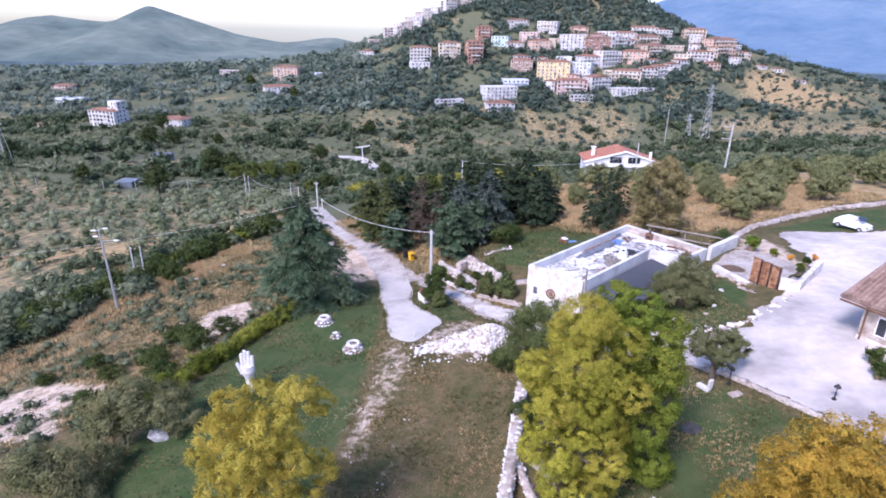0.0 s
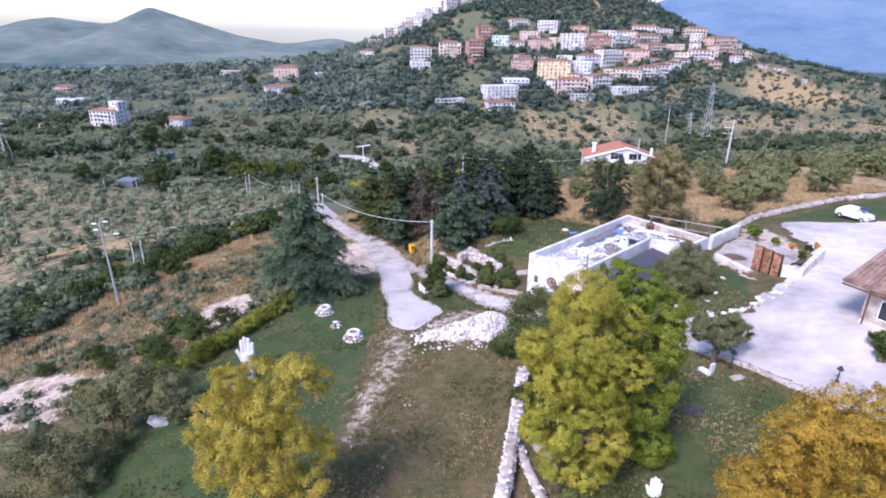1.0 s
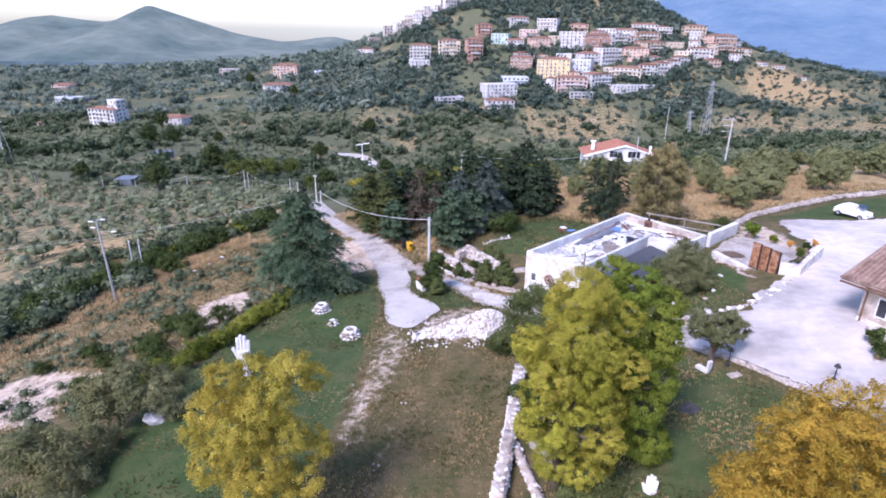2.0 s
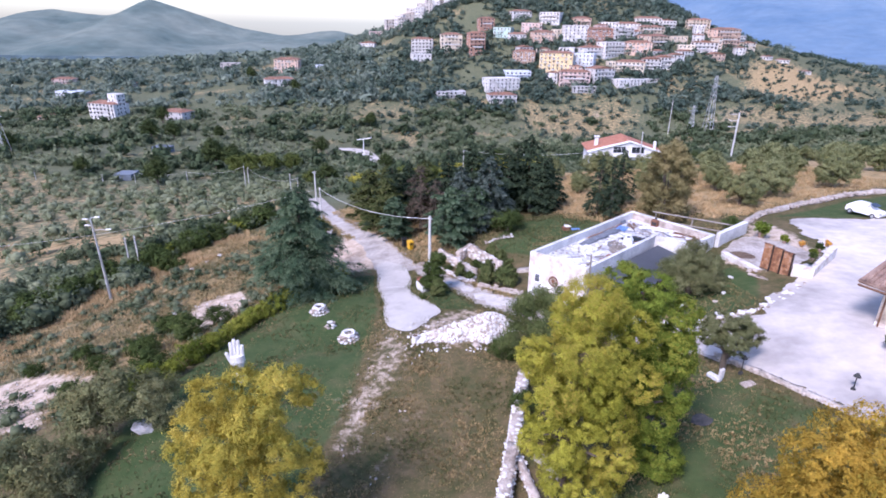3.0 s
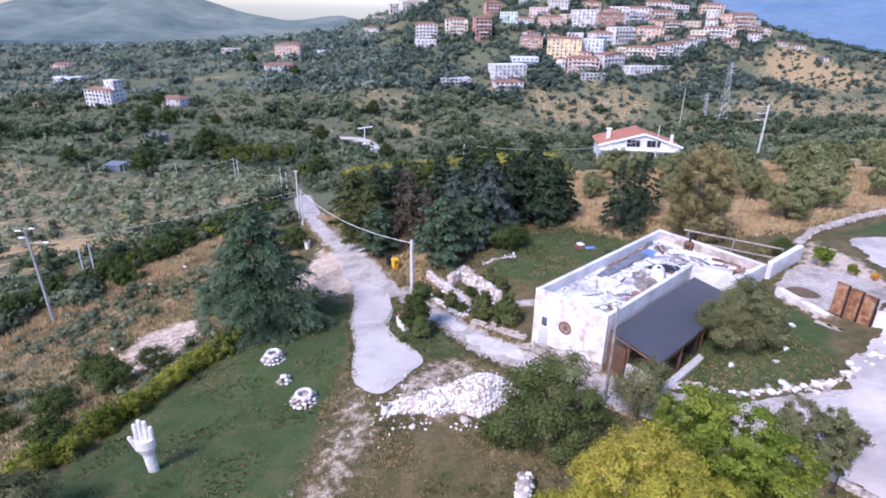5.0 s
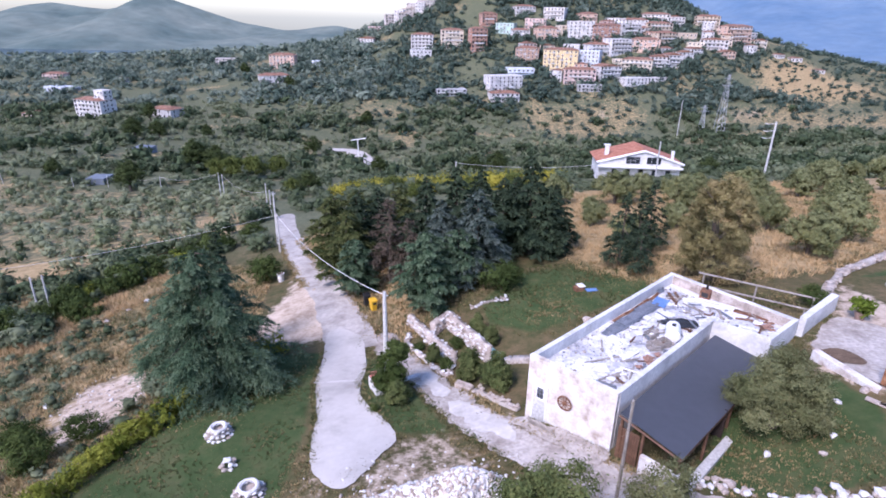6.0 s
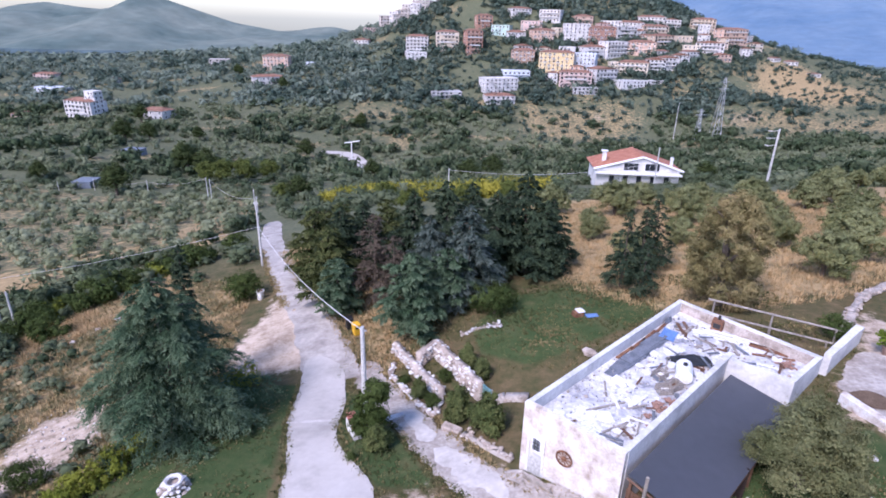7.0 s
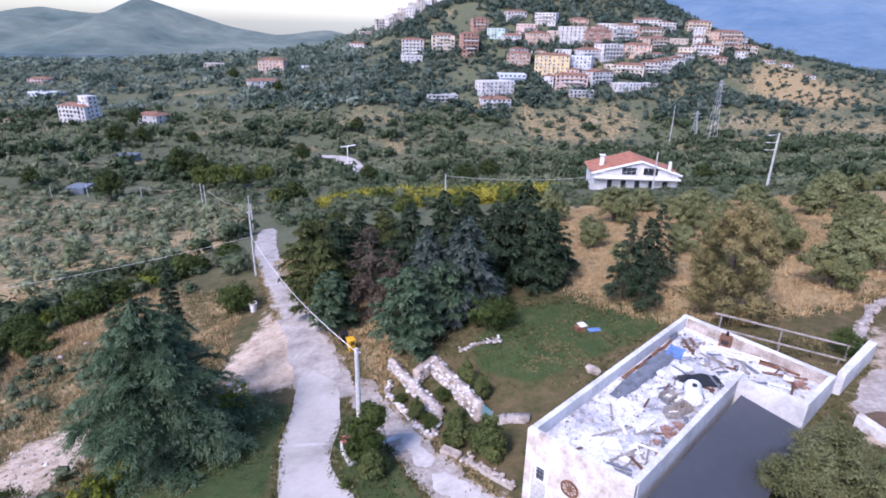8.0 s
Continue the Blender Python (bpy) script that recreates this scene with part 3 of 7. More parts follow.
def broadleaf(name, label, blobs, trunk_h, trunk_r, reach, n, size, leaf, seed, category="tree", clumps=26, spread=0.2, shell=0.62):
    """A tree at the origin: trunk with limbs and a crown of many leaf clumps."""
    g = np.random.default_rng(seed)
    t = thing(name, pose(0, 0, 0), label, category)
    bm = bmesh.new()
    lean = Vector((g.uniform(-0.12, 0.12), g.uniform(-0.12, 0.12), 1)) * trunk_h
    tube(bm, (0, 0, -0.5), lean * 0.5, trunk_r * 1.25, trunk_r, 9)
    tube(bm, lean * 0.5, lean, trunk_r, trunk_r * 0.75, 9)
    part("trunk", rough(bm, trunk_r * 0.25, 2.0, seed), M_BARK, t)
    limbs_of(t, trunk_h, trunk_r, reach, g, 5)
    pts, way = blob_points(blobs, n, g, clumps, spread, shell)
    v, f = cards(pts, size, g, facing=way)
    patch = np.array([noise.noise(Vector(p) * 0.55 + Vector((seed, 0, 0))) for p in pts[::4]])
    tone = np.clip(np.repeat(patch, 4)[: len(pts)] * 1.4 - 0.05 + g.normal(size=len(pts)) * 0.12, 0, 0.8)
    tone = np.pad(tone, (0, len(pts) - len(tone)))
    ob = new("crown", mesh_np("crown", v, f, leaf, tone=tone))
    ob.parent = t
    return t


def conifer(name, label, height, radius, n, size, leaf, seed, droop=0.25, bottom=0.12, power=0.8, bare=0.0, uneven=0.25, tuck=9.0):
    """A conifer at the origin: straight trunk, boughs with side twigs set with needle sprays; a bare share shows only wood."""
    g = np.random.default_rng(seed)
    t = thing(name, pose(0, 0, 0), label, "tree")
    part("trunk", rod((0, 0, -0.5), (0, 0, height * 0.97), radius * 0.07, 0.03, 8), M_BARK, t)
    boughs = int(30 + height * (7 if n < 50000 else 16))
    pts, tips, way, along = [], [], [], []
    for i in range(boughs):
        f = (i + g.uniform()) / boughs
        z = height * (bottom + (1 - bottom) * f)
        ln = radius * (1 - f) ** power * g.uniform(0.9 - uneven * 1.5, 0.95 + uneven) * min(1.0, 0.6 + tuck * f) + 0.15
        a = i * 2.39996 + g.uniform(-0.5, 0.5)
        lift = g.uniform(0.05, 0.35)
        if i % 12 == 0 or g.uniform() < bare * 0.5:
            part("branch", rod((0, 0, z), (math.cos(a) * ln * 0.85, math.sin(a) * ln * 0.85, z - droop * ln * 0.55 + lift * ln * 0.7), 0.05, 0.015, 5), M_BARK, t)
        if g.uniform() < bare:
            continue
        m = max(5, int(ln * 6))
        k = max(4, int(n * ln / (boughs * radius * 0.55) / m))
        root = g.beta(1.7, 1.0, m)
        turn = np.where(g.uniform(0, 1, m) < 0.15, g.uniform(-0.3, 0.3, m), g.choice((-1, 1), m) * g.uniform(0.5, 1.2, m))
        reach = (0.14 + 0.3 * (1.1 - root)) * ln * g.uniform(0.7, 1.2, m) + 0.15
        s = g.beta(1.1, 0.9, (m, k))
        r = s * reach[:, None]
        x = root[:, None] * ln * 0.95 + r * np.cos(turn)[:, None] + g.normal(size=(m, k)) * 0.045 * ln**0.5
        y = r * np.sin(turn)[:, None] + g.normal(size=(m, k)) * 0.05 * ln**0.5
        out = np.clip(x / ln, 0, 1.25)
        zz = z - droop * ln * out**1.8 + lift * ln * out - 0.4 * r**1.3 / (reach[:, None] ** 0.3) - np.abs(g.normal(size=(m, k))) * 0.07
        dx, dy = np.repeat(np.cos(turn), k), np.repeat(np.sin(turn), k)
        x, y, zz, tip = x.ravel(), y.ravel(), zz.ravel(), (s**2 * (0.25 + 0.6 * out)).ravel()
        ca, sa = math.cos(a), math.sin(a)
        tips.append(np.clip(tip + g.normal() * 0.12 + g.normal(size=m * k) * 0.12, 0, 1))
        pts.append(np.stack([x * ca - y * sa, x * sa + y * ca, zz], 1))
        along.append(np.stack([dx * ca - dy * sa, dx * sa + dy * ca, np.full(m * k, -0.35)], 1))
        way.append(np.tile((ca * 0.55, sa * 0.55, 1.0), (m * k, 1)))
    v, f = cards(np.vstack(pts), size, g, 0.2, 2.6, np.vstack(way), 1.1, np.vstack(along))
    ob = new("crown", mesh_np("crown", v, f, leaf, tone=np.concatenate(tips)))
    ob.parent = t
    return t


sheet("far_lane", [(-77, 361), (-58, 366), (-43, 331), (-39, 334), (-54, 372), (-77, 367)], M_ROAD, "pale track through the valley groves", 0.3, 2.0, 1.0)


def plant(proto, x, y, turn=0.0, scale=1.0, label="", z=None):
    """Sets a copy of a built plant down at a place."""
    ob = copy_thing(proto, pose(x, y, gz(x, y) if z is None else z, 0, 0, turn))
    ob.scale = (scale, scale, scale)
    return tagged(ob, label)


def settle(t, x, y, turn=0.0, scale=1.0, z=None):
    t.matrix_basis = pose(x, y, gz(x, y) if z is None else z, 0, 0, turn) @ Matrix.Diagonal((scale, scale, scale, 1))
    return t


# broad yellow-green trees near the flight path: rounded dense masses with gaps between them
gc = np.random.default_rng(10)
FRONT = [(0.1, -0.3, 11.2, 1.25), (-0.5, 0.3, 10.2, 1.0), (-2.1, -0.2, 8.7, 0.75), (-2.0, 0.0, 7.9, 0.65), (2.2, 0.2, 9.7, 0.85), (1.3, 0.5, 10.4, 0.8), (0.0, -1.2, 9.2, 1.2), (1.1, -1.0, 8.5, 0.95), (2.35, -0.6, 7.6, 0.95), (-1.0, -1.0, 7.3, 1.05), (0.6, -1.4, 7.2, 0.9), (-1.5, -0.4, 5.9, 0.95), (-0.8, -0.9, 4.4, 1.2),
         (-1.7, -0.2, 4.0, 0.8), (1.6, -1.2, 3.9, 1.0), (-0.6, -1.0, 2.7, 1.0), (0.7, -1.2, 2.3, 1.0), (1.6, -0.4, 2.0, 0.9), (1.5, -0.6, 5.5, 1.1), (0.3, -1.1, 5.6, 0.75), (0.3, 1.6, 9.0, 1.3), (-1.0, 1.6, 7.0, 1.3), (0.9, 1.6, 4.2, 1.2), (0, 0, 6.8, 1.4)]
BACK = [(-1.3, 0, 10.7, 0.85), (0, 0, 10.1, 1.1), (1.3, 0, 8.8, 1.2), (0.95, -0.6, 7.3, 1.35), (1.8, 0, 7.0, 0.9), (1.2, -0.5, 5.3, 1.25), (0.6, -0.8, 3.9, 1.35), (1.3, -0.8, 1.6, 1.25), (-0.4, 1.4, 8.4, 1.3), (0.8, 1.5, 6.2, 1.4), (-0.4, 1.0, 4.2, 1.3), (-0.8, -0.6, 6.0, 1.2), (0.2, 1.0, 2.2, 1.2)]
settle(broadleaf("locust_tree", "tall yellow-green leafy tree beside the stone wall", FRONT, 4.5, 0.26, 2.4, 170000, 0.054, L_YELLOW, 11, clumps=110, spread=0.08, shell=0.84), 6.2, 20.4)
settle(broadleaf("locust_tree", "green leafy tree grown into its yellow-green neighbour", BACK, 4.0, 0.24, 2.0, 110000, 0.068, L_LIME, 12, clumps=100, spread=0.085, shell=0.82), 9.5, 22.4)
OPEN = [(-1.0, -0.3, 9.2, 0.85), (0.1, 0.6, 9.2, 0.8), (1.9, 0.2, 9.6, 0.9), (2.7, 0.8, 8.8, 0.7), (1.1, -0.8, 8.5, 1.05), (-1.8, -0.2, 7.8, 0.95), (-0.1, -1.2, 7.3, 1.1), (-2.9, 0.4, 5.7, 0.8), (1.6, -0.6, 6.7, 1.0), (2.6, 0.4, 5.4, 0.85), (0.8, -1.4, 5.6, 1.1), (-1.9, -0.6, 4.9, 0.95), (2.2, -0.8, 4.4, 0.95),
        (-0.3, -1.0, 3.7, 1.1), (1.1, -0.6, 2.5, 1.0), (-1.2, 1.2, 7.2, 0.95), (0.3, 1.4, 5.4, 1.2), (-2.0, 1.2, 4.0, 1.1), (0.2, 0.2, 7.9, 0.9), (-0.9, 0.3, 6.1, 0.9)]
settle(broadleaf("locust_tree", "open-crowned yellow leafy tree on the lawn", OPEN, 3.4, 0.16, 2.4, 100000, 0.058, L_GOLD, 13, clumps=50, spread=0.12, shell=0.72), -8.2, 18.4)
settle(broadleaf("locust_tree", "amber-leaved tree with a wide soft crown", crown_of(gc, 44, 8.7, 1.6, 2.8, 3.7, 1.3), 4.0, 0.26, 2.4, 150000, 0.062, L_AMBER, 14, clumps=90, spread=0.07, shell=0.84), 14.2, 12.6)
settle(broadleaf("shrub", "green weeds and saplings at the foot of the tall tree", [(0, 0, 0.9, 1.0), (0.9, 0.3, 0.8, 0.9), (-0.9, -0.2, 0.6, 0.8), (0.3, -1.0, 0.6, 0.8)], 0.7, 0.05, 0.9, 12000, 0.08, L_BUSH, 77, "shrub", clumps=24, spread=0.16), 7.4, 19.2)
# darker trees and olives of the garden
settle(broadleaf("mulberry_tree", "open feathery dark green tree beside the track", [(0, 0, 2.6, 1.3), (-1.3, 0.3, 2.6, 1.1), (1.2, -0.3, 2.4, 1.1), (0.4, 0.6, 3.7, 1.0), (-0.7, 0.2, 3.9, 0.9), (-1.6, -0.4, 1.4, 1.0), (1.9, 0.2, 1.5, 0.9), (0.2, -0.9, 1.5, 1.1)], 2.2, 0.13, 1.7, 26000, 0.078, L_BUSH, 15, clumps=16, spread=0.2), 7.1, 34.0, 0, 1.2)
settle(broadleaf("olive_tree", "small grey-green olive beside the leaning post", [(0, 0, 2.0, 1.4), (0.5, 0.4, 2.6, 1.1)], 1.3, 0.14, 1.2, 9000, 0.08, L_OLIVE, 17, spread=0.18), 12.2, 36.0, 0, 0.95)
settle(broadleaf("olive_tree", "round grey-green olive on the grass beside the lean-to", [(0, 0, 2.8, 1.5), (1.5, 0.6, 2.3, 1.1), (-1.5, 0.2, 2.3, 1.1), (0.1, -1.5, 1.9, 1.1), (0.3, 0.4, 3.7, 1.0), (-0.8, -0.9, 3.1, 0.9), (1.1, -0.7, 3.0, 0.9), (0.2, 1.5, 2.2, 1.1), (1.4, -1.1, 1.5, 0.8), (-1.3, -1.0, 1.4, 0.9), (-1.8, 0.9, 1.5, 0.8), (2.0, -0.2, 1.5, 0.7)], 1.4, 0.25, 1.6, 46000, 0.075, L_OLIVE, 18, clumps=26, spread=0.18), 20.6, 42.3)
settle(broadleaf("olive_tree", "old olive with a bare leaning trunk beside the yard", [(0.3, 0, 3.2, 1.1), (1.6, 0.2, 2.8, 1.0), (-1.2, 0.2, 3.0, 1.0), (-0.5, 1.0, 3.5, 1.0), (1.2, 1.0, 3.2, 0.9), (0, -1, 2.7, 0.9)], 1.9, 0.2, 1.6, 24000, 0.085, L_OLIVE, 19, spread=0.13), 17.7, 29.7, 0, 0.85)
olive_c = settle(broadleaf("olive_tree", "bushy grey-green olive on the slope below the lawn", [(0, 0, 2.9, 1.7), (1.5, 0.8, 2.5, 1.5), (-1.5, 0.3, 2.3, 1.5), (0.2, -1.5, 2.0, 1.5), (0.2, 1.2, 3.6, 1.1), (-1.2, -1.2, 1.2, 1.2)], 1.3, 0.2, 1.9, 17000, 0.095, L_OLIVE, 35, clumps=30, spread=0.15), -20.3, 27.2)
for x, y, s, k in ((-17.8, 28.6, 0.7, 70), (-21.6, 22.4, 0.95, 130), (-18.8, 18.2, 0.65, 30), (-26, 20.4, 0.9, 110)):
    plant(olive_c, x, y, k, s, "bushy grey-green olive on the slope below the lawn")
# cedar of the lawn and the grove behind the lane
settle(conifer("cedar_tree", "broad blue-green cedar at the end of the lawn", 11.2, 5.4, 95000, 0.085, L_CEDAR, 21, droop=0.3, bottom=0.08, power=0.55, uneven=0.3, tuck=2.6), -14.3, 51.2)
settle(conifer("cypress_tree", "slender dark cypress behind the cedar", 12.0, 1.0, 9000, 0.1, L_PINE, 22, droop=0.1, bottom=0.1, power=0.6), -15.6, 57.4)
dark_a = conifer("pine_tree", "dark green conifer in the grove beside the lane", 9, 3.3, 13000, 0.16, L_PINE, 23, droop=0.22, power=0.75, uneven=0.35)
blue_a = conifer("cedar_tree", "blue-grey cedar in the grove", 9, 3.2, 15000, 0.14, L_BLUE, 24, droop=0.3, power=0.75, uneven=0.35)
cedar_b = conifer("cedar_tree", "dense green cedar at the front of the grove", 7.4, 3.2, 18000, 0.13, L_CEDAR, 25, droop=0.2, power=0.45, tuck=1.5)
brown_a = conifer("pine_tree", "conifer with brown dead boughs in the grove", 9, 3.0, 6000, 0.14, L_DEAD, 26, droop=0.2, power=0.6, bare=0.35, uneven=0.35)
green_a = conifer("pine_tree", "olive-green pine beside the lane", 8.6, 3.7, 13000, 0.16, L_PINE2, 34, droop=0.12, power=0.55, uneven=0.35)
settle(green_a, -11.6, 80)
settle(dark_a, -7.6, 75)
settle(blue_a, 5.2, 66.2)
settle(cedar_b, 0.6, 61.8, 0, 1.0)
settle(brown_a, -3.4, 69.4)
for p, x, y, k, s in ((cedar_b, -6.6, 67.4, 60, 0.8), (green_a, -8.2, 71.6, 40, 0.9), (green_a, -9.4, 84, 10, 0.95), (green_a, -3.4, 80, 70, 0.95), (green_a, -12.4, 88, 0, 0.8), (dark_a, 0.2, 71.5, 90, 1.1), (dark_a, 3.2, 72, 150, 1.15), (blue_a, 1.8, 68.0, 200, 0.9), (brown_a, -1.4, 67.2, 130, 0.8),
                      (dark_a, 8.0, 71.6, 200, 0.98), (dark_a, 10.8, 72.4, 20, 1.14), (dark_a, 12.4, 70.6, 310, 0.85), (dark_a, 13.6, 73.4, 80, 0.8), (dark_a, -5.6, 77, 260, 1.0), (dark_a, 5.8, 74.6, 130, 1.05), (cedar_b, 3.4, 64.6, 120, 0.8), (dark_a, 9.6, 76, 220, 0.9)):
    plant(p, x, y, k, s)
shrub = settle(broadleaf("shrub", "dense dark green shrub beside the lawn", [(0, 0, 1.5, 1.5), (0.8, 0.3, 1.6, 1.2), (-0.9, 0.2, 1.3, 1.2)], 0.8, 0.1, 0.9, 3600, 0.13, L_GREEN, 27, "shrub", spread=0.16), 7.4, 62.8)
for x, y, s in ((-19.6, 78, 1.25), (-2.0, 46.8, 0.2), (2.6, 52.6, 0.36), (3.4, 55.4, 0.34), (0.4, 55.6, 0.28), (29.6, 54.6, 0.6), (-23.6, 44.5, 0.9), (-26.5, 42, 0.8), (-21.8, 47, 0.7),
                (-30.5, 41.5, 0.6), (-27, 47.5, 0.75), (-34.6, 45.5, 0.55), (-23.2, 37.2, 0.8), (-38.5, 43.5, 0.5), (-29.4, 36.2, 0.6), (4.4, 34.6, 0.6), (5.2, 28, 0.6), (5.6, 25.6, 0.5)):
    plant(shrub, x, y, x * 40, s, "low green shrub on open ground")
settle(broadleaf("laurel_tree", "small dark laurel beside the white planter", [(0, 0, 1.9, 0.95), (0.3, 0.1, 2.8, 0.75), (-0.2, 0, 1.1, 0.8)], 1.0, 0.08, 0.7, 14000, 0.085, L_GREEN, 28, spread=0.15), -1.1, 48.9, 0, 1.15)
bright = settle(broadleaf("shrub", "bright green rounded shrub beside the laurel", [(0, 0, 0.75, 0.75), (0.35, 0.2, 0.6, 0.55), (-0.35, -0.1, 0.55, 0.55), (0, 0, 1.3, 0.5)], 0.5, 0.05, 0.5, 7000, 0.085, L_BUSH, 78, "shrub", spread=0.16), -0.5, 47.7)
for x, y, k, w in ((4.3, 50.5, 40, 1.15), (6.0, 48.8, 130, 1.25), (1.6, 53.7, 200, 0.75), (5.0, 56.2, 80, 0.9), (6.0, 54.6, 10, 0.8), (8.4, 47.5, 260, 0.7)):
    ob = plant(bright, x, y, k, w, "bright green upright bush at the ruined walls")
    ob.scale = (w, w, w * 1.3)
settle(broadleaf("pine_tree", "browned shaggy pine behind the building", crown_of(np.random.default_rng(29), 46, 8.6, 0.8, 2.7, 2.7, 0.75), 6.5, 0.22, 2.2, 34000, 0.11, L_BROWN, 29, clumps=24, spread=0.2, shell=0.55), 24.8, 60.8)
slim = settle(conifer("pine_tree", "small dark airy conifer behind the garden lawn", 7.2, 1.8, 4000, 0.13, L_PINE, 33, droop=0.3, power=0.8, bare=0.25, uneven=0.4), 18.6, 66)
for x, y, s in ((20.6, 67.6, 0.95), (22.6, 70.4, 1.0), (19.6, 63.6, 0.7)):
    plant(slim, x, y, x * 20, s, "small dark airy conifer behind the garden lawn")
# olive grove on the dry slope
grove = settle(broadleaf("olive_tree", "round grey-green olive in dry grass", [(0, 0, 2.4, 1.7), (1.3, 0.4, 2.0, 1.5), (-1.3, 0.3, 2.1, 1.4), (0.2, -1.2, 1.7, 1.4), (0.1, 1.0, 2.8, 1.2)], 1.2, 0.2, 1.6, 9500, 0.14, L_OLIVE2, 30, clumps=34, spread=0.12), 36.1, 66.3)
grove_far = settle(broadleaf("olive_tree", "round grey-green olive in dry grass", [(0, 0, 2.4, 1.7), (1.3, 0.4, 2.0, 1.5), (-1.3, 0.3, 2.1, 1.4), (0.2, -1.2, 1.7, 1.4), (0.1, 1.0, 2.8, 1.2)], 1.2, 0.2, 1.6, 2600, 0.27, L_OLIVE2, 51, clumps=28, spread=0.12), 70, 100)
tagged(grove_far, group="olive grove")
tagged(grove, group="olive grove")
gr = np.random.default_rng(5)
spots = [(41.4, 71.4, 1.25), (37.1, 75.2, 0.85), (26.8, 97, 1.3), (32.4, 88.5, 1.05), (21.7, 89, 0.75), (56.3, 90, 0.8), (56.3, 96, 1.0), (47.8, 102, 0.95), (27.8, 77.4, 0.7), (20.8, 84.6, 0.7), (46, 76.6, 0.95), (49.5, 83, 0.9), (40.5, 84, 1.0), (52.5, 74.5, 1.0), (36.8, 96, 0.9), (16.5, 96, 0.8), (44.6, 93, 0.8)]
for i in range(18):
    for j in range(14):
        x, y = 20 + 6.6 * i + gr.uniform(-2, 2), 70 + 6.4 * j + gr.uniform(-2, 2)
        if y > 60 + 0.42 * (x - 20) and not (y > 108 and 20 < x < 66) and y < 112 + max(0, x - 60) * 0.9 and all(math.hypot(x - a, y - b) > 5.5 for a, b, _ in spots):
            spots.append((x, y, gr.uniform(0.7, 1.15)))
for x, y, s in spots:
    ob = plant(grove if math.hypot(x - 30, y - 62) < 36 else grove_far, x, y, gr.uniform(0, 360), s)
    ob.scale = (s, s, s * gr.uniform(0.95, 1.2))


# hedge along the lawn: bushy plants grown together
def hedge(points, width, height, seed, leaf):
    g = np.random.default_rng(seed)
    t = thing("hedge", pose(0, 0, 0), "clipped yellow-green hedge bordering the lawn", "hedge")
    line = np.array(points, float)
    step = np.r_[0, np.cumsum(np.hypot(*np.diff(line, axis=0).T))]
    for d in np.arange(0.4, step[-1], 1.05):
        x = np.interp(d, step, line[:, 0]) + g.normal() * 0.18
        y = np.interp(d, step, line[:, 1]) + g.normal() * 0.18
        h = height * g.uniform(0.7, 1.15)
        blobs = [(g.normal() * 0.15, g.normal() * 0.15, h * 0.5, width * 0.42), (g.normal() * 0.25, g.normal() * 0.25, h * 0.78, width * g.uniform(0.25, 0.36)), (g.normal() * 0.3, g.normal() * 0.3, h * 0.3, width * 0.4)]
        pts, way = blob_points(blobs, 1500, g, 18, 0.17)
        v, f = cards(pts, 0.1, g, facing=way)
        ob = new("bush", mesh_np("bush", v, f, leaf, tone=np.full(len(f), np.clip(g.normal(0.22, 0.25), 0, 0.9))))
        ob.parent, ob.location = t, (x, y, gz(x, y))
    return t


hedge([(-11.6, 58), (-13.4, 55.2), (-15.9, 48), (-18.4, 42), (-19.9, 38.1), (-21.2, 34), (-22.3, 30)], 2.0, 1.75, 31, L_HEDGE)
# line of bushes between the slope and the olive field
gb = np.random.default_rng(36)
row = np.array([(-28, 104), (-36, 94), (-45, 81), (-51, 68), (-55, 57), (-60, 46), (-66, 36), (-72, 26)], float)
along = np.r_[0, np.cumsum(np.hypot(*np.diff(row, axis=0).T))]
bramble = settle(broadleaf("shrub", "dense green bramble in the field hedgerow", [(0, 0, 1.5, 1.5), (1.1, 0.5, 1.2, 1.2), (-1.2, 0.2, 1.3, 1.3), (0.2, -1.0, 1.0, 1.1)], 0.8, 0.1, 0.9, 2600, 0.19, L_GREEN, 37, "shrub", spread=0.15), -41, 75)
for d in np.arange(1.5, along[-1], 2.3):
    off = gb.normal() * 1.1
    x, y, s = np.interp(d, along, row[:, 0]) + off, np.interp(d, along, row[:, 1]) + off * 0.4, gb.uniform(0.7, 1.35)
    plant(bramble if gb.uniform() < 0.65 else shrub, float(x), float(y), gb.uniform(0, 360), float(s), "dense green bramble in the field hedgerow")


# scrub and olives of the valley and the hill, far too many to count
def lump_mesh(g, x, y, z, r):
    """A small uneven core within a bush, as six quads."""
    v = np.array([(i, j, k) for i in (-1, 1) for j in (-1, 1) for k in (-1, 1)], float) / 1.732 * r * g.uniform(0.8, 1.25, (8, 1))
    f = np.array([(0, 1, 3, 2), (4, 6, 7, 5), (0, 4, 5, 1), (2, 3, 7, 6), (0, 2, 6, 4), (1, 5, 7, 3)])
    return v + (x, y, z), f


def clump_proto(g, n, size, lumps):
    blobs = [(0, 0, 0.62, 0.7), (0.45, 0.2, 0.5, 0.55), (-0.42, -0.2, 0.55, 0.55), (0.05, 0.4, 0.45, 0.5)]
    pts, way = blob_points(blobs, n, g, 14, 0.16, 0.7)
    v, f = cards(pts, size, g, 0.35, 1.4, way, 0.8)
    vs, fs, base = [v], [f], len(v)
    for x, y, z, r in blobs[:lumps]:
        v, f = lump_mesh(g, x, y, z, r * 0.62)
        vs.append(v)
        fs.append(np.vstack([f[:, :3], f[:, [0, 2, 3]]]) + base)
        base += len(v)
    return np.vstack(vs), np.vstack(fs)


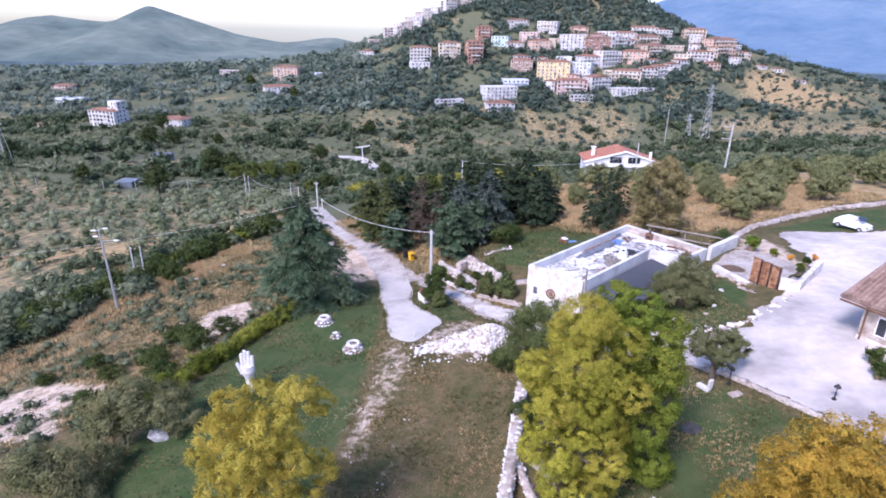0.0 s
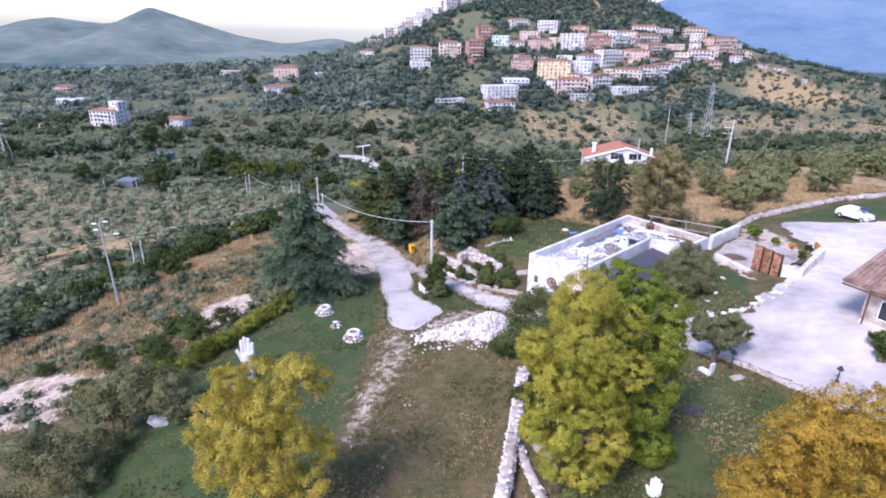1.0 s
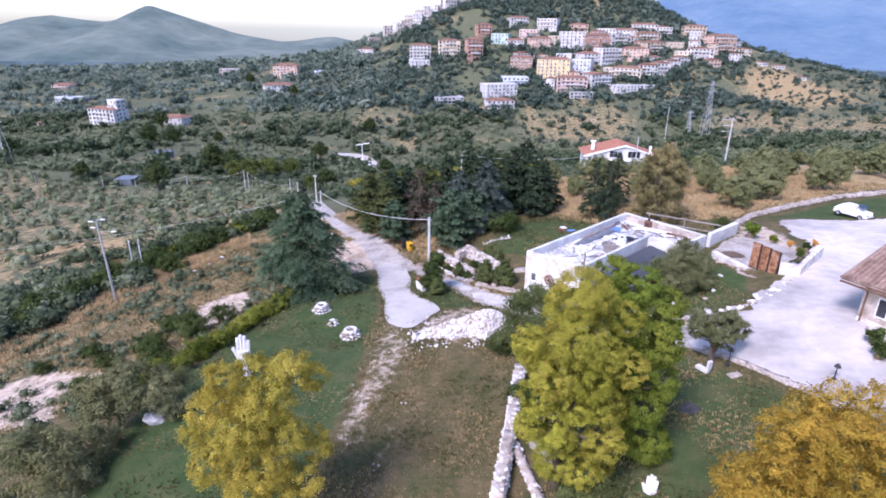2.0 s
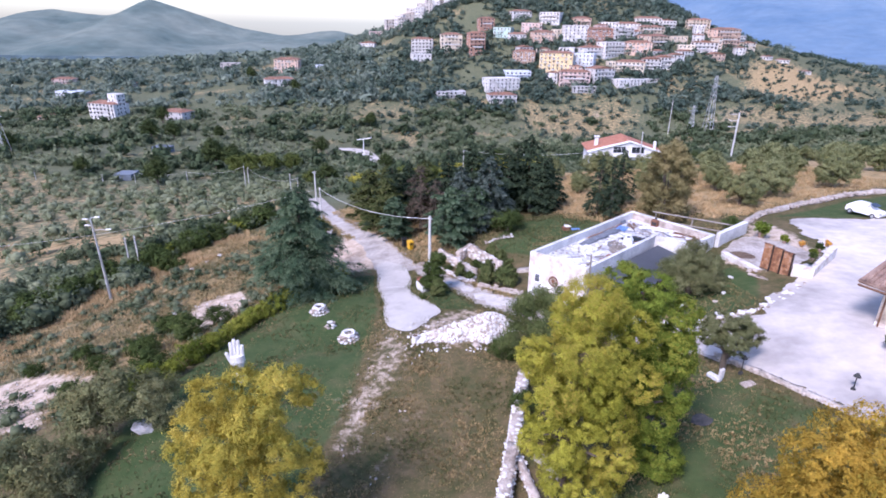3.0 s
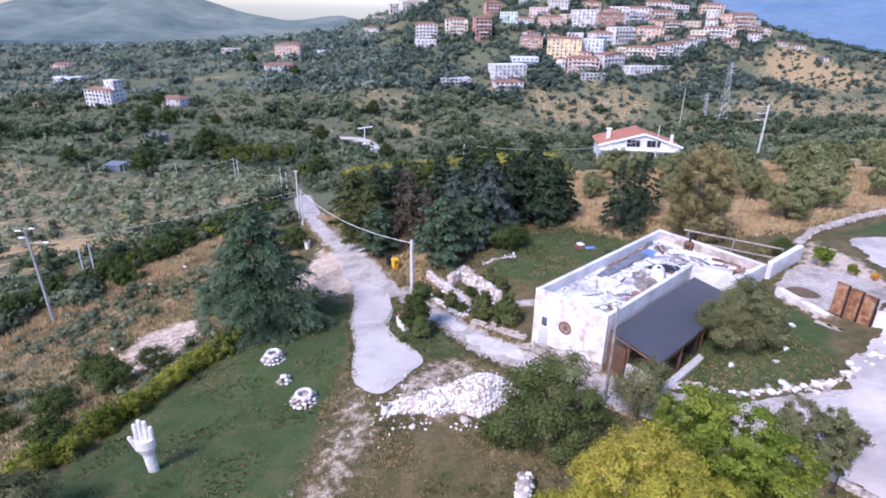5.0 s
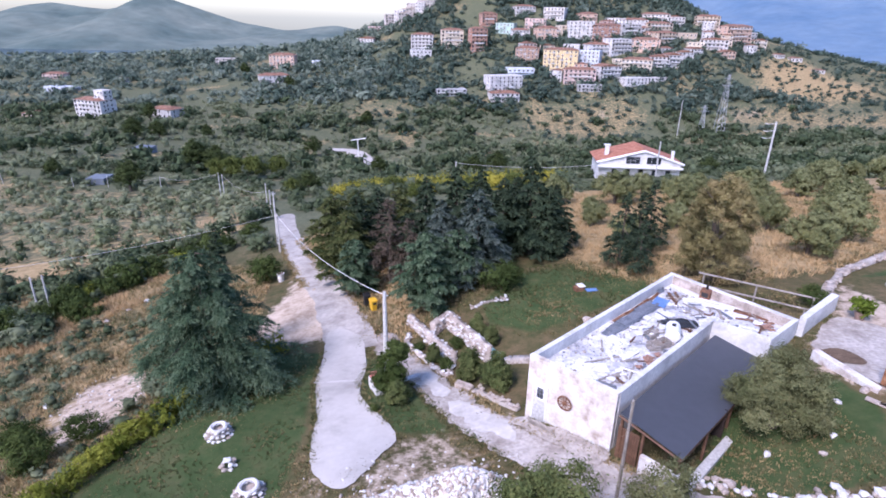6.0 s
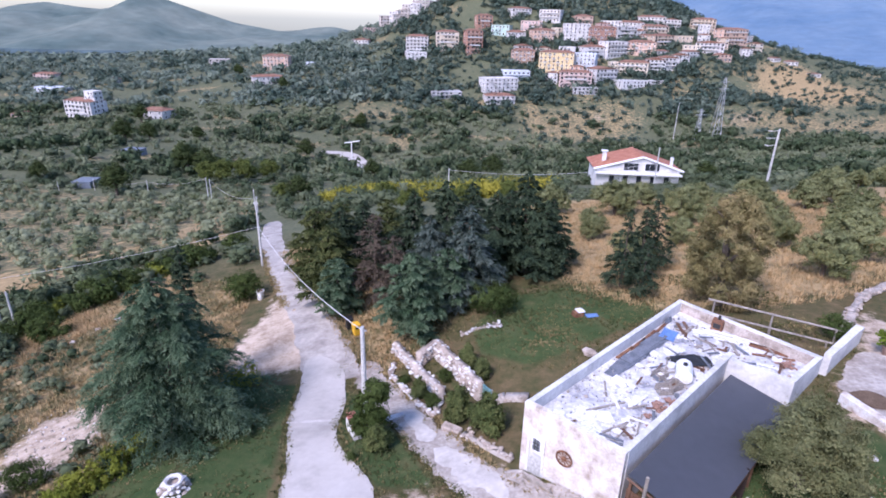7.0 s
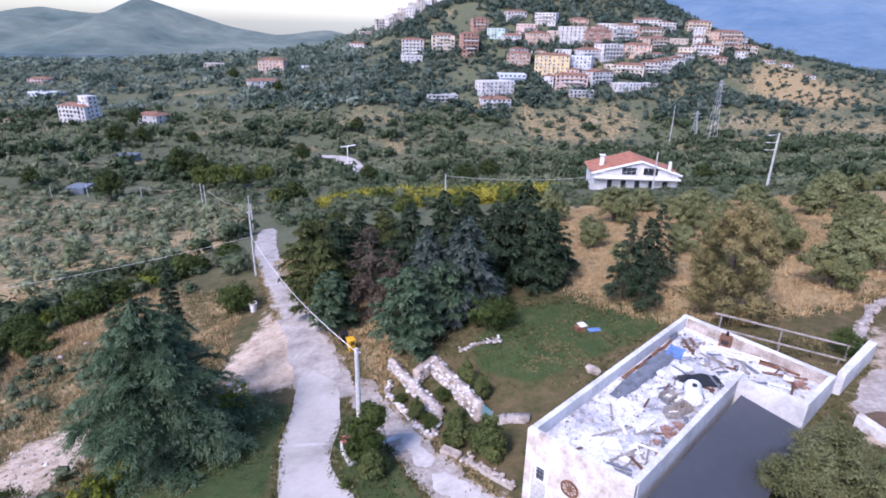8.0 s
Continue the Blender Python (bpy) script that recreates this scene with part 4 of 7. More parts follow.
def scatter(name, label, xy, radius, tones, leaf, seed, n=46, size=0.4, tall=0.95, lumps=2):
    g = np.random.default_rng(seed)
    protos = [clump_proto(g, n, size, lumps) for _ in range(6)]
    vs, fs, ts, base = [], [], [], 0
    zz = ground(xy[:, 0], xy[:, 1])
    turn, pick, high = g.uniform(0, 6.283, len(xy)), g.integers(0, 6, len(xy)), g.uniform(0.75, 1.2, len(xy)) * tall
    for (x, y), z, r, tone, a, k, hh in zip(xy, zz, radius, tones, turn, pick, high):
        v, f = protos[k]
        c, s = math.cos(a) * r, math.sin(a) * r
        vs.append(np.stack([v[:, 0] * c - v[:, 1] * s + x, v[:, 0] * s + v[:, 1] * c + y, v[:, 2] * r * hh + z], 1))
        fs.append(f + base)
        ts.append(np.full(len(f), tone))
        base += len(v)
    me = mesh_np(name, np.vstack(vs), np.vstack(fs), leaf, tone=np.concatenate(ts))
    return tagged(new(name, me), label, "vegetation", kind="stuff")


def plot(n, x0, x1, y0, y1, g, test):
    x, y = g.uniform(x0, x1, n), g.uniform(y0, y1, n)
    k = test(x, y)
    return np.stack([x[k], y[k]], 1)


def patchy(x, y, scale, seed):
    return np.array([noise.noise(Vector((a * scale, b * scale, seed))) for a, b in zip(x, y)])


def clear_of(x, y):
    """Keeps plants out of the yard, the lane, the garden and the houses' sites."""
    ok = ~((x > -30 - (y - 60) * 0.25) & (x < 62) & (y < 64))
    lane = np.interp(y, [56, 90, 112, 134], [-7, -19.5, -27, -34])
    ok &= ~((y < 136) & (np.abs(x - lane) < 3.6))
    ok &= ~((y < 125) & (x < 150) & (x > -20 - 0.12 * (y - 60)) & ~((y > 84) & (x < 16) & (x > -14)))
    ok &= ~((np.abs(x - 48) < 18) & (np.abs(y - 137) < 20))
    return ok


def any_of(x, y, polys, soft=6.0):
    return np.max([in_poly(x, y, p, soft) for p in polys], axis=0)


def seen(x, y):
    return np.abs(x) < 50 + y * 0.85


gs = np.random.default_rng(40)
OLIVE_FIELD = [(-330, 330), (-172, 240), (-122, 216), (-89, 203), (-64, 200), (-46, 160), (-39, 122), (-40, 104), (-50, 86), (-64, 62), (-120, 60), (-260, 150)]
DRY_HILL = [[(250, 500), (262, 540), (300, 592), (335, 596), (345, 555), (372, 531), (365, 500), (296, 474)], [(48, 482), (95, 484), (150, 500), (162, 456), (126, 412), (76, 402), (48, 425)], [(206, 482), (254, 486), (292, 470), (400, 466), (380, 410), (260, 408), (212, 424)], [(-92, 478), (-12, 474), (-10, 447), (-80, 440)]]
WOODS = [[(150, 534), (178, 522), (228, 543), (212, 466), (172, 458), (148, 484)], [(155, 464), (216, 464), (192, 384), (148, 392)], [(40, 526), (102, 513), (96, 470), (30, 480), (-10, 440), (-4, 300), (74, 290), (110, 380), (60, 400), (40, 430)], [(200, 400), (380, 400), (320, 330), (140, 300), (120, 360)]]
# rows of small olives on the left slope
ox, oy = np.meshgrid(np.arange(-330, -18, 6.0), np.arange(60, 330, 6.4))
ox, oy = (ox + gs.normal(0, 0.8, ox.shape)).ravel(), (oy + gs.normal(0, 0.8, oy.shape)).ravel()
k = (in_poly(ox, oy, OLIVE_FIELD, 4.0) > 0.6) & clear_of(ox, oy) & (patchy(ox, oy, 0.05, 3) + 0.6 * patchy(ox * 0.4, oy, 0.09, 8) > -0.2) & seen(ox, oy)
olives = np.stack([ox[k], oy[k]], 1)
scatter("olive_rows", "rows of small grey-green olives on the field slope", olives, 1.2 + 2.2 * gs.beta(1.6, 1.8, len(olives)), np.clip(gs.normal(0.65, 0.35, len(olives)), 0, 1), L_SILVER, 45, 130, 0.2, 1.0, 2)
near = plot(2300, -260, 150, 84, 262, gs, lambda x, y: clear_of(x, y) & (in_poly(x, y, OLIVE_FIELD, 3.0) < 0.25) & (patchy(x, y, 0.03, 3) > -0.3) & seen(x, y))
scatter("scrub", "grey-green olives and scrub across the near valley", near, gs.uniform(1.4, 3.4, len(near)), np.clip(gs.normal(0.35, 0.33, len(near)), 0, 1), L_SCRUB, 41, 110, 0.22, 0.95, 2)
bits = plot(420, -260, -30, 60, 262, gs, lambda x, y: clear_of(x, y) & (in_poly(x, y, OLIVE_FIELD, 3.0) > 0.5) & seen(x, y))
scatter("scrub", "low dark bushes between the olives", bits, gs.uniform(0.7, 1.6, len(bits)), np.clip(gs.normal(0.1, 0.15, len(bits)), 0, 1), L_SCRUB, 47, 80, 0.2, 0.9, 1)


def thinned(x, y, g, base):
    """Keeps plants in patches and in bands along the terraces, thick in the woods and thin on dry ground."""
    p = base + 1.3 * patchy(x, y, 0.022, 5) + 0.7 * patchy(x, y, 0.06, 9) + 1.1 * patchy(x * 0.25, y, 0.07, 21)
    p = np.maximum(p, any_of(x, y, WOODS) * 0.95)
    p = p * (1 - 0.9 * any_of(x, y, DRY_HILL, 14.0)) * (1 - any_of(x, y, [OLD_TOWN], 8.0)) * (1 - any_of(x, y, [[(-80, 352), (-58, 356), (-44, 312), (-36, 312), (-38, 340), (-54, 376), (-80, 372)]], 5.0))
    return g.uniform(0, 1, len(x)) < p


def wooded(x, y):
    """How far a spot of the valley is dark wood rather than olive grove."""
    return patchy(x * 0.45, y, 0.03, 14) + 0.5 * patchy(x, y, 0.09, 15)


OLD_TOWN = [(-78, 694), (-20, 703), (36, 724), (40, 745), (-40, 745), (-84, 712)]
mid = plot(7600, -420, 400, 255, 470, gs, lambda x, y: seen(x, y) & (in_poly(x, y, OLIVE_FIELD, 3.0) < 0.3) & thinned(x, y, gs, np.where((x > 130) & (y > 380), 0.3, np.where(x < -50, 0.95, 0.74))))
kind = wooded(mid[:, 0], mid[:, 1])
olive_like = kind + gs.normal(0, 0.1, len(mid)) < np.where(mid[:, 0] < -60, 0.12, 0.02)
for pick, leaf, label, lo, hi in ((olive_like, L_SILVER, "pale grey-green olive groves of the valley floor", 1.4, 3.2), (~olive_like, L_SCRUB, "dark green round trees and scrub of the valley floor", 1.8, 6.4)):
    xy = mid[pick]
    dark = pick is not olive_like
    scatter("scrub", label, xy, lo + (hi - lo) * gs.beta(1.3, 2.0, len(xy)), np.clip(gs.normal(0.1 if dark else 0.55, 0.2, len(xy)), 0, 1), leaf, 42 + dark, 48, 0.32, 1.1, 2)
far = plot(6800, -650, 560, 460, 800, gs, lambda x, y: seen(x, y) & thinned(x, y, gs, np.where((x > 230) & (y < 640), 0.25, np.where(x < 0, 0.75, 1.1))))
far = np.vstack([far, plot(3400, -170, 300, 460, 720, gs, lambda x, y: thinned(x, y, gs, 1.0))])
crest = [(-10, 716), (60, 652), (120, 640), (220, 650), (285, 672), (262, 800), (140, 850), (30, 800)]
far = np.vstack([far, plot(2400, -10, 285, 640, 850, gs, lambda x, y: in_poly(x, y, crest, 6.0) > 0.5)])
kind = wooded(far[:, 0], far[:, 1])
# west of x = -60 a paler tone paints in the valley haze
scatter("scrub", "dark wooded slopes about the hill town", far, 1.8 + (3.0 + 3.0 * (kind > 0)) * gs.beta(1.3, 2.0, len(far)), np.clip(gs.normal(np.where((far[:, 0] < -60) & (kind < 0.16), 0.72, 0.12), 0.22), 0, 1), L_FAR_HAZED, 43, 36, 0.38, 1.0, 1)
dots = plot(2300, -140, 520, 400, 640, gs, lambda x, y: seen(x, y) & (any_of(x, y, WOODS) < 0.5))
scatter("scrub", "single dark bushes dotted over the dry hillside", dots, 0.9 + 3.8 * gs.beta(1.1, 2.4, len(dots)), np.clip(gs.normal(0.06, 0.12, len(dots)), 0, 1), L_FAR_HAZED, 46, 60, 0.28, 0.9, 1)
out = plot(3600, -1500, 900, 780, 1500, gs, lambda x, y: seen(x, y))
# high tone here pales the woods as distance haze would
scatter("scrub", "distant woods of the plain", out, gs.uniform(5, 13, len(out)), np.clip(gs.normal(0.6, 0.3, len(out)), 0, 1), L_FAR_HAZED, 44, 22, 0.42, 0.7, 1)
broom = np.vstack([plot(260, -6, 26, 124, 144, gs, lambda x, y: in_poly(x, y, [(-4, 132), (8, 126), (20, 126), (26, 138), (4, 143)], 3.0) > 0.4), plot(300, -34, 6, 158, 206, gs, lambda x, y: in_poly(x, y, [(-32, 172), (-26, 160), (2, 160), (2, 172), (-8, 204), (-24, 198)], 4.0) > 0.4)])
scatter("broom", "yellow flowering broom behind the grove", broom, gs.uniform(1.3, 2.7, len(broom)), np.clip(gs.normal(0.45, 0.35, len(broom)), 0, 1), L_BROOM, 48, 90, 0.2, 1.1, 1)

band = plot(900, -96, -32, 30, 112, gs, lambda x, y: (in_poly(x, y, [(-46, 62), (-36, 92), (-34, 104), (-50, 104), (-66, 92), (-86, 70), (-84, 44), (-64, 28), (-54, 44)], 2.0) > 0.5) & (patchy(x, y, 0.09, 12) > -0.05))
scatter("scrub", "dense green thicket below the field hedgerow", band, gs.uniform(1.1, 2.9, len(band)), np.clip(gs.normal(0.35, 0.3, len(band)), 0, 1), L_SCRUB, 54, 200, 0.17, 0.9, 2)
hedge_bits = plot(120, -76, -34, 30, 104, gs, lambda x, y: np.abs(x - np.interp(y, [26, 36, 46, 57, 68, 81, 94, 104], [-73, -67, -61, -56, -52, -46, -37, -29])) < 2.6)
scatter("scrub", "bright green shrubs along the field hedgerow", hedge_bits, gs.uniform(0.9, 2.2, len(hedge_bits)), np.clip(gs.normal(0.3, 0.3, len(hedge_bits)), 0, 1), L_HEDGE, 56, 200, 0.16, 1.0, 1)
slope = plot(1100, -56, -14, 26, 92, gs, lambda x, y: (in_poly(x, y, [(-19, 30), (-20.5, 36), (-16.6, 50), (-19, 60), (-24, 74), (-33, 86), (-44, 64), (-52, 46), (-46, 30), (-27, 18)], 2.0) > 0.5) & (patchy(x, y, 0.16, 6) > -0.12) & (any_of(x, y, BARE[1:2], 1.0) < 0.5))
scatter("scrub", "low grey-green shrubs on the dry slope", slope, 0.3 + 1.2 * gs.beta(1.2, 2.2, len(slope)), np.clip(gs.normal(0.45, 0.3, len(slope)), 0, 1), L_SCRUB, 49, 160, 0.15, 0.7, 1)

low = plot(2200, -320, 330, 150, 520, gs, lambda x, y: seen(x, y) & clear_of(x, y) & (in_poly(x, y, OLIVE_FIELD, 3.0) < 0.5))
scatter("scrub", "low weeds and brush over the open valley", low, gs.uniform(0.5, 1.3, len(low)), np.clip(gs.normal(0.4, 0.4, len(low)), 0, 1), L_SCRUB, 53, 26, 0.36, 0.7, 0)
apron = plot(330, 14, 84, 106, 133, gs, lambda x, y: in_poly(x, y, [(18, 112), (40, 107), (64, 110), (84, 124), (80, 138), (60, 138), (34, 139), (20, 132)], 3.0) > 0.5)
scatter("scrub", "low bushes and young olives below the gabled house", apron, gs.uniform(0.6, 1.35, len(apron)), np.clip(gs.normal(0.4, 0.3, len(apron)), 0, 1), L_SCRUB, 52, 120, 0.17, 0.8, 1)

# single large trees of the valley
oak = broadleaf("oak_tree", "large round dark green tree in the valley", [(0, 0, 6.4, 3.2), (2.6, 0.8, 5.4, 2.6), (-2.6, 0.6, 5.6, 2.7), (0.4, -2.3, 4.6, 2.6), (0.2, 2.0, 7.2, 2.2), (0.6, 0.4, 8.6, 1.9)], 4, 0.4, 2.6, 4200, 0.36, L_WOOD, 38, spread=0.15)
lime = broadleaf("oak_tree", "large yellow-green tree in the valley", [(0, 0, 5.6, 3.0), (2.8, 0.5, 5.0, 2.5), (-2.8, 0.4, 4.8, 2.6), (0.3, -2.2, 4.2, 2.4), (0.2, 1.6, 7.0, 2.2)], 4, 0.35, 2.6, 3800, 0.36, L_LIME2, 39, spread=0.15)
settle(oak, -114.7, 212, 0, 1.15)
settle(lime, -85.7, 237, 0, 1.1)
for p, x, y, s in ((oak, -113, 264, 1.4), (oak, -104, 262, 1.15), (lime, -93, 238, 1.0), (lime, -77.5, 238, 1.15), (lime, -71, 246, 1.0), (oak, -40, 178, 0.75), (lime, -46, 182, 0.6), (oak, -183, 340, 1.3), (oak, -172, 346, 1.1), (oak, -80, 344, 1.15), (oak, -148, 358, 0.9), (oak, -163, 240, 0.8),
                  (oak, -136, 503, 1.1), (oak, -193, 560, 1.2), (oak, -30, 262, 0.9), (oak, 12, 268, 1.0), (lime, -12, 150, 0.55), (lime, -4, 118, 0.5), (lime, 6, 112, 0.55), (lime, 14, 116, 0.5), (oak, 24, 282, 1.1), (oak, 76, 262, 0.9), (lime, 88, 235, 0.8), (oak, 110, 250, 0.8), (oak, -240, 300, 1.1), (oak, -210, 410, 1.2), (oak, -60, 420, 1.1)):
    plant(p, x, y, x * 31, s)


# tufts of grass and weeds
def tufts(label, n, x0, x1, y0, y1, h, seed, dry, test):
    g = np.random.default_rng(seed)
    x, y = g.uniform(x0, x1, n), g.uniform(y0, y1, n)
    k = test(x, y)
    x, y = x[k], y[k]
    n, b = len(x), 6
    z = ground(x, y)
    a, r = g.uniform(0, 6.283, (n, b)), g.uniform(0.3, 1.0, (n, b)) * h
    px, py = x[:, None] + np.cos(a) * r * 0.6, y[:, None] + np.sin(a) * r * 0.6
    tx, ty = px + np.cos(a) * r * 0.5, py + np.sin(a) * r * 0.5
    wx, wy = -np.sin(a) * 0.05, np.cos(a) * 0.05
    zz = np.repeat(z[:, None], b, 1) - 0.03
    v = np.stack([np.stack([px - wx, py - wy, zz], -1), np.stack([px + wx, py + wy, zz], -1), np.stack([tx, ty, zz + r], -1)], 2).reshape(-1, 3)
    tone = np.repeat(np.clip(g.normal(dry, 0.18, n) + 0.55 * patchy(x, y, 0.22, seed), 0, 1), b)
    return tagged(new("grass", mesh_np("grass", v, np.arange(len(v)).reshape(-1, 3), L_GRASS, tone=tone)), label, "grass", kind="stuff")


def open_ground(x, y):
    lawn_k, _, bare_k = masks(x, y)
    paved = np.max([in_poly(x, y, p, 0.5) for p in ([(-8.8, 60), (-7.4, 51), (-5.2, 42), (-3.5, 39.8), (0, 44.2), (-2.8, 48), (-4.4, 56)], [(-4, 58.4), (3.4, 44.5), (13.5, 35), (17, 32.4), (22.4, 23.4), (60, 10), (56, 58), (36, 60), (23, 35.4), (15, 38.4), (8, 43.6), (7.5, 45.2), (20, 57.3), (26, 50)])], axis=0)
    return (paved < 0.4) & (bare_k < 0.6)


tufts("rough tufts of grass and weeds in the field", 24000, -8, 24, 12, 44, 0.16, 91, 0.3, lambda x, y: open_ground(x, y) & (x > -6.5))
tufts("short grass of the lawn", 9000, -19, -5, 12, 58, 0.12, 92, 0.14, lambda x, y: open_ground(x, y) & (masks(x, y)[0] > 0.5))
tufts("dry grass and weeds on the left slope", 24000, -60, -13, 24, 96, 0.42, 93, 0.48, lambda x, y: open_ground(x, y) & (masks(x, y)[1] > 0.3))
BROW = [(-47, 47), (-44, 58), (-39, 70), (-31, 83), (-36, 93), (-44, 80), (-50, 66), (-54, 56), (-60, 42), (-54, 38)]
tufts("tall golden grass along the brow of the slope", 16000, -60, -30, 38, 93, 0.75, 96, 0.95, lambda x, y: (in_poly(x, y, BROW, 2.0) > 0.5) & (patchy(x, y, 0.15, 31) > -0.25))
tufts("dry golden grass along the lane and grove", 20000, -20, 62, 56, 110, 0.5, 94, 0.9, lambda x, y: open_ground(x, y) & (masks(x, y)[1] > 0.3))
tufts("rough grass round the garden lawn", 12000, -5, 30, 44, 68, 0.18, 95, 0.1, open_ground)


def edge_tufts(label, paths, n, width, h, seed, dry):
    """Grass growing over the borders of paved ground."""
    g = np.random.default_rng(seed)
    xs, ys = [], []
    for path in paths:
        p = np.array(path, float)
        d = np.r_[0, np.cumsum(np.hypot(*np.diff(p, axis=0).T))]
        u = g.uniform(0, d[-1], int(n * d[-1]))
        u = u[np.array([noise.noise(Vector((w * 0.45, seed, 0))) for w in u]) > -0.25]
        xs.append(np.interp(u, d, p[:, 0]) + g.normal(size=len(u)) * width)
        ys.append(np.interp(u, d, p[:, 1]) + g.normal(size=len(u)) * width)
    x, y = np.concatenate(xs), np.concatenate(ys)
    n, b = len(x), 7
    a, r = g.uniform(0, 6.283, (n, b)), g.uniform(0.3, 1.0, (n, b)) * h
    px, py = x[:, None] + np.cos(a) * r * 0.45, y[:, None] + np.sin(a) * r * 0.45
    tx, ty = px + np.cos(a) * r * 0.6, py + np.sin(a) * r * 0.6
    wx, wy = -np.sin(a) * 0.04, np.cos(a) * 0.04
    zz = np.repeat(ground(x, y)[:, None], b, 1) + 0.03
    v = np.stack([np.stack([px - wx, py - wy, zz], -1), np.stack([px + wx, py + wy, zz], -1), np.stack([tx, ty, zz + r * 0.7], -1)], 2).reshape(-1, 3)
    tone = np.repeat(np.clip(g.normal(dry, 0.2, n), 0, 1), b)
    return tagged(new("grass", mesh_np("grass", v, np.arange(len(v)).reshape(-1, 3), L_GRASS, tone=tone)), label, "grass", kind="stuff")


edge_tufts("green grass growing over the edges of the drive", [[(-7.6, 57), (-7.2, 53), (-6.9, 50.6), (-5.9, 47.5), (-5.5, 45.4), (-5.3, 43.6), (-4.9, 41.8)], [(0, 44), (-0.8, 45.2), (-2.7, 47.6), (-3.6, 50.7), (-3.5, 53.8)], [(-3.4, 56), (-1.6, 52.8), (0, 50.6), (1.6, 47.6), (3.6, 44.6), (5.9, 41.5)], [(-19, 44), (-17, 50), (-14.6, 55)]], 26, 0.16, 0.2, 97, 0.1)
edge_tufts("dry weeds along the lane and the track", [[(-13, 71.5), (-16.6, 80), (-20.8, 89.5), (-25, 100)], [(-2.7, 59.8), (-4.2, 61), (-6.9, 66.8), (-9.6, 73), (-13, 81), (-17.5, 91)], [(-1.4, 57.4), (1, 53.8), (3.4, 50), (5.6, 46.2), (7.6, 43.6), (10.8, 41.2), (12.7, 39.6), (14.6, 38.4)], [(8.8, 39), (11.2, 36.6), (13.5, 35.1), (16.2, 32.6)]], 22, 0.25, 0.3, 98, 0.5)

# ---- the flat-roofed building with its lean-to ----
BZ = 44.3
M_RUBBLE = material("littered_roof", [(0.16, 0.17, 0.2), (0.46, 0.46, 0.49), (0.66, 0.66, 0.68), (0.74, 0.74, 0.75)], 0.75, 0.95, 0.5, 6, fine=5.0)
M_BLUE = material("blue_panel", [(0.1, 0.2, 0.45), (0.16, 0.28, 0.55)], 1.0, 0.5, 0.02, spec=0.4)
# near-black for the shade within the lean-to and for the gate's dark frames
M_DARK = material("shade_and_gate_dark", [(0.02, 0.015, 0.012), (0.05, 0.035, 0.03)], 1.0, 0.9, 0.1)
M_BRICK = material("red_brick", [(0.26, 0.15, 0.11), (0.38, 0.24, 0.19)], 3.0, 0.9, 0.3)
M_SHEET = material("grey_fibre_sheet", [(0.1, 0.115, 0.14), (0.22, 0.24, 0.28)], 1.5, 0.9, 0.2)
M_PAINT = material("white_paint", [(0.72, 0.72, 0.73), (0.82, 0.82, 0.83)], 0.8, 0.5, 0.05, spec=0.5)
M_GREENNET = material("blue_green_net", [(0.1, 0.22, 0.25), (0.2, 0.36, 0.38)], 3, 0.8, 0.3)
M_SOIL = material("brown_soil", [(0.09, 0.06, 0.04), (0.17, 0.12, 0.08)], 2, 0.95, 0.4)
M_ORANGE = material("orange_flowers", [(0.5, 0.2, 0.03), (0.65, 0.4, 0.08)], 3, 0.8, 0.2)
M_PINK = material("pink_flowers", [(0.5, 0.16, 0.14), (0.6, 0.3, 0.25)], 3, 0.8, 0.2)

flat = thing("flat_roofed_building", pose(7.5, 45, 0, 0, 0, BZ), "low white L-shaped building with a littered flat roof", "building")


def wall_run(a, b, z0, z1, t, mat, parent, label=""):
    """A wall of thickness t on the right of the way from a to b."""
    a, b = Vector(a), Vector(b)
    d = (b - a).normalized()
    n = Vector((d.y, -d.x)) * t
    return part("wall", prism([a, b, b + n, a + n], z0, z1), mat, parent, label)


wall_run((0.45, -5.45), (0, 0), -1.2, 4.0, 0.3, M_PLASTER_OLD, flat, "white front wall with peeling plaster")
wall_run((0.303, -0.003), (17.08, -0.003), -1.2, 4.0, 0.3, M_PLASTER, flat)
wall_run((17.38, 0), (16.56, -9.17), -1.2, 4.0, 0.3, M_PLASTER, flat)
wall_run((16.26, -9.15), (12.4, -8.85), -1.2, 4.0, 0.3, M_PLASTER, flat)
wall_run((12.4, -8.55), (12.03, -5.46), -1.2, 3.98, 0.3, M_PLASTER, flat)
wall_run((12.02, -5.46), (0.75, -5.46), -1.2, 3.99, 0.3, M_PLASTER, flat)
part("roof_slab", prism([(0.3, -0.3), (17.07, -0.3), (16.3, -8.85), (12.7, -8.55), (12.35, -5.15), (0.75, -5.15)], 2.98, 3.24), M_RUBBLE, flat, "roof floor covered in white rubble and dust")
part("inner_face", prism([(17.05, -0.35), (16.3, -8.8), (16.27, -8.8), (17.02, -0.35)], 3.24, 3.92), M_STONE, flat, "bare brownish stone inside the parapet")
part("coping", boxed((11.6, -5.5, 3.995), (12.6, -5.12, 4.1), 0.02), M_PLASTER, flat)
door = part("door", boxed((0.005, -1.32, -0.2), (0.075, -0.5, 1.25), 0.015), M_CONCRETE, flat, "pale grey door")
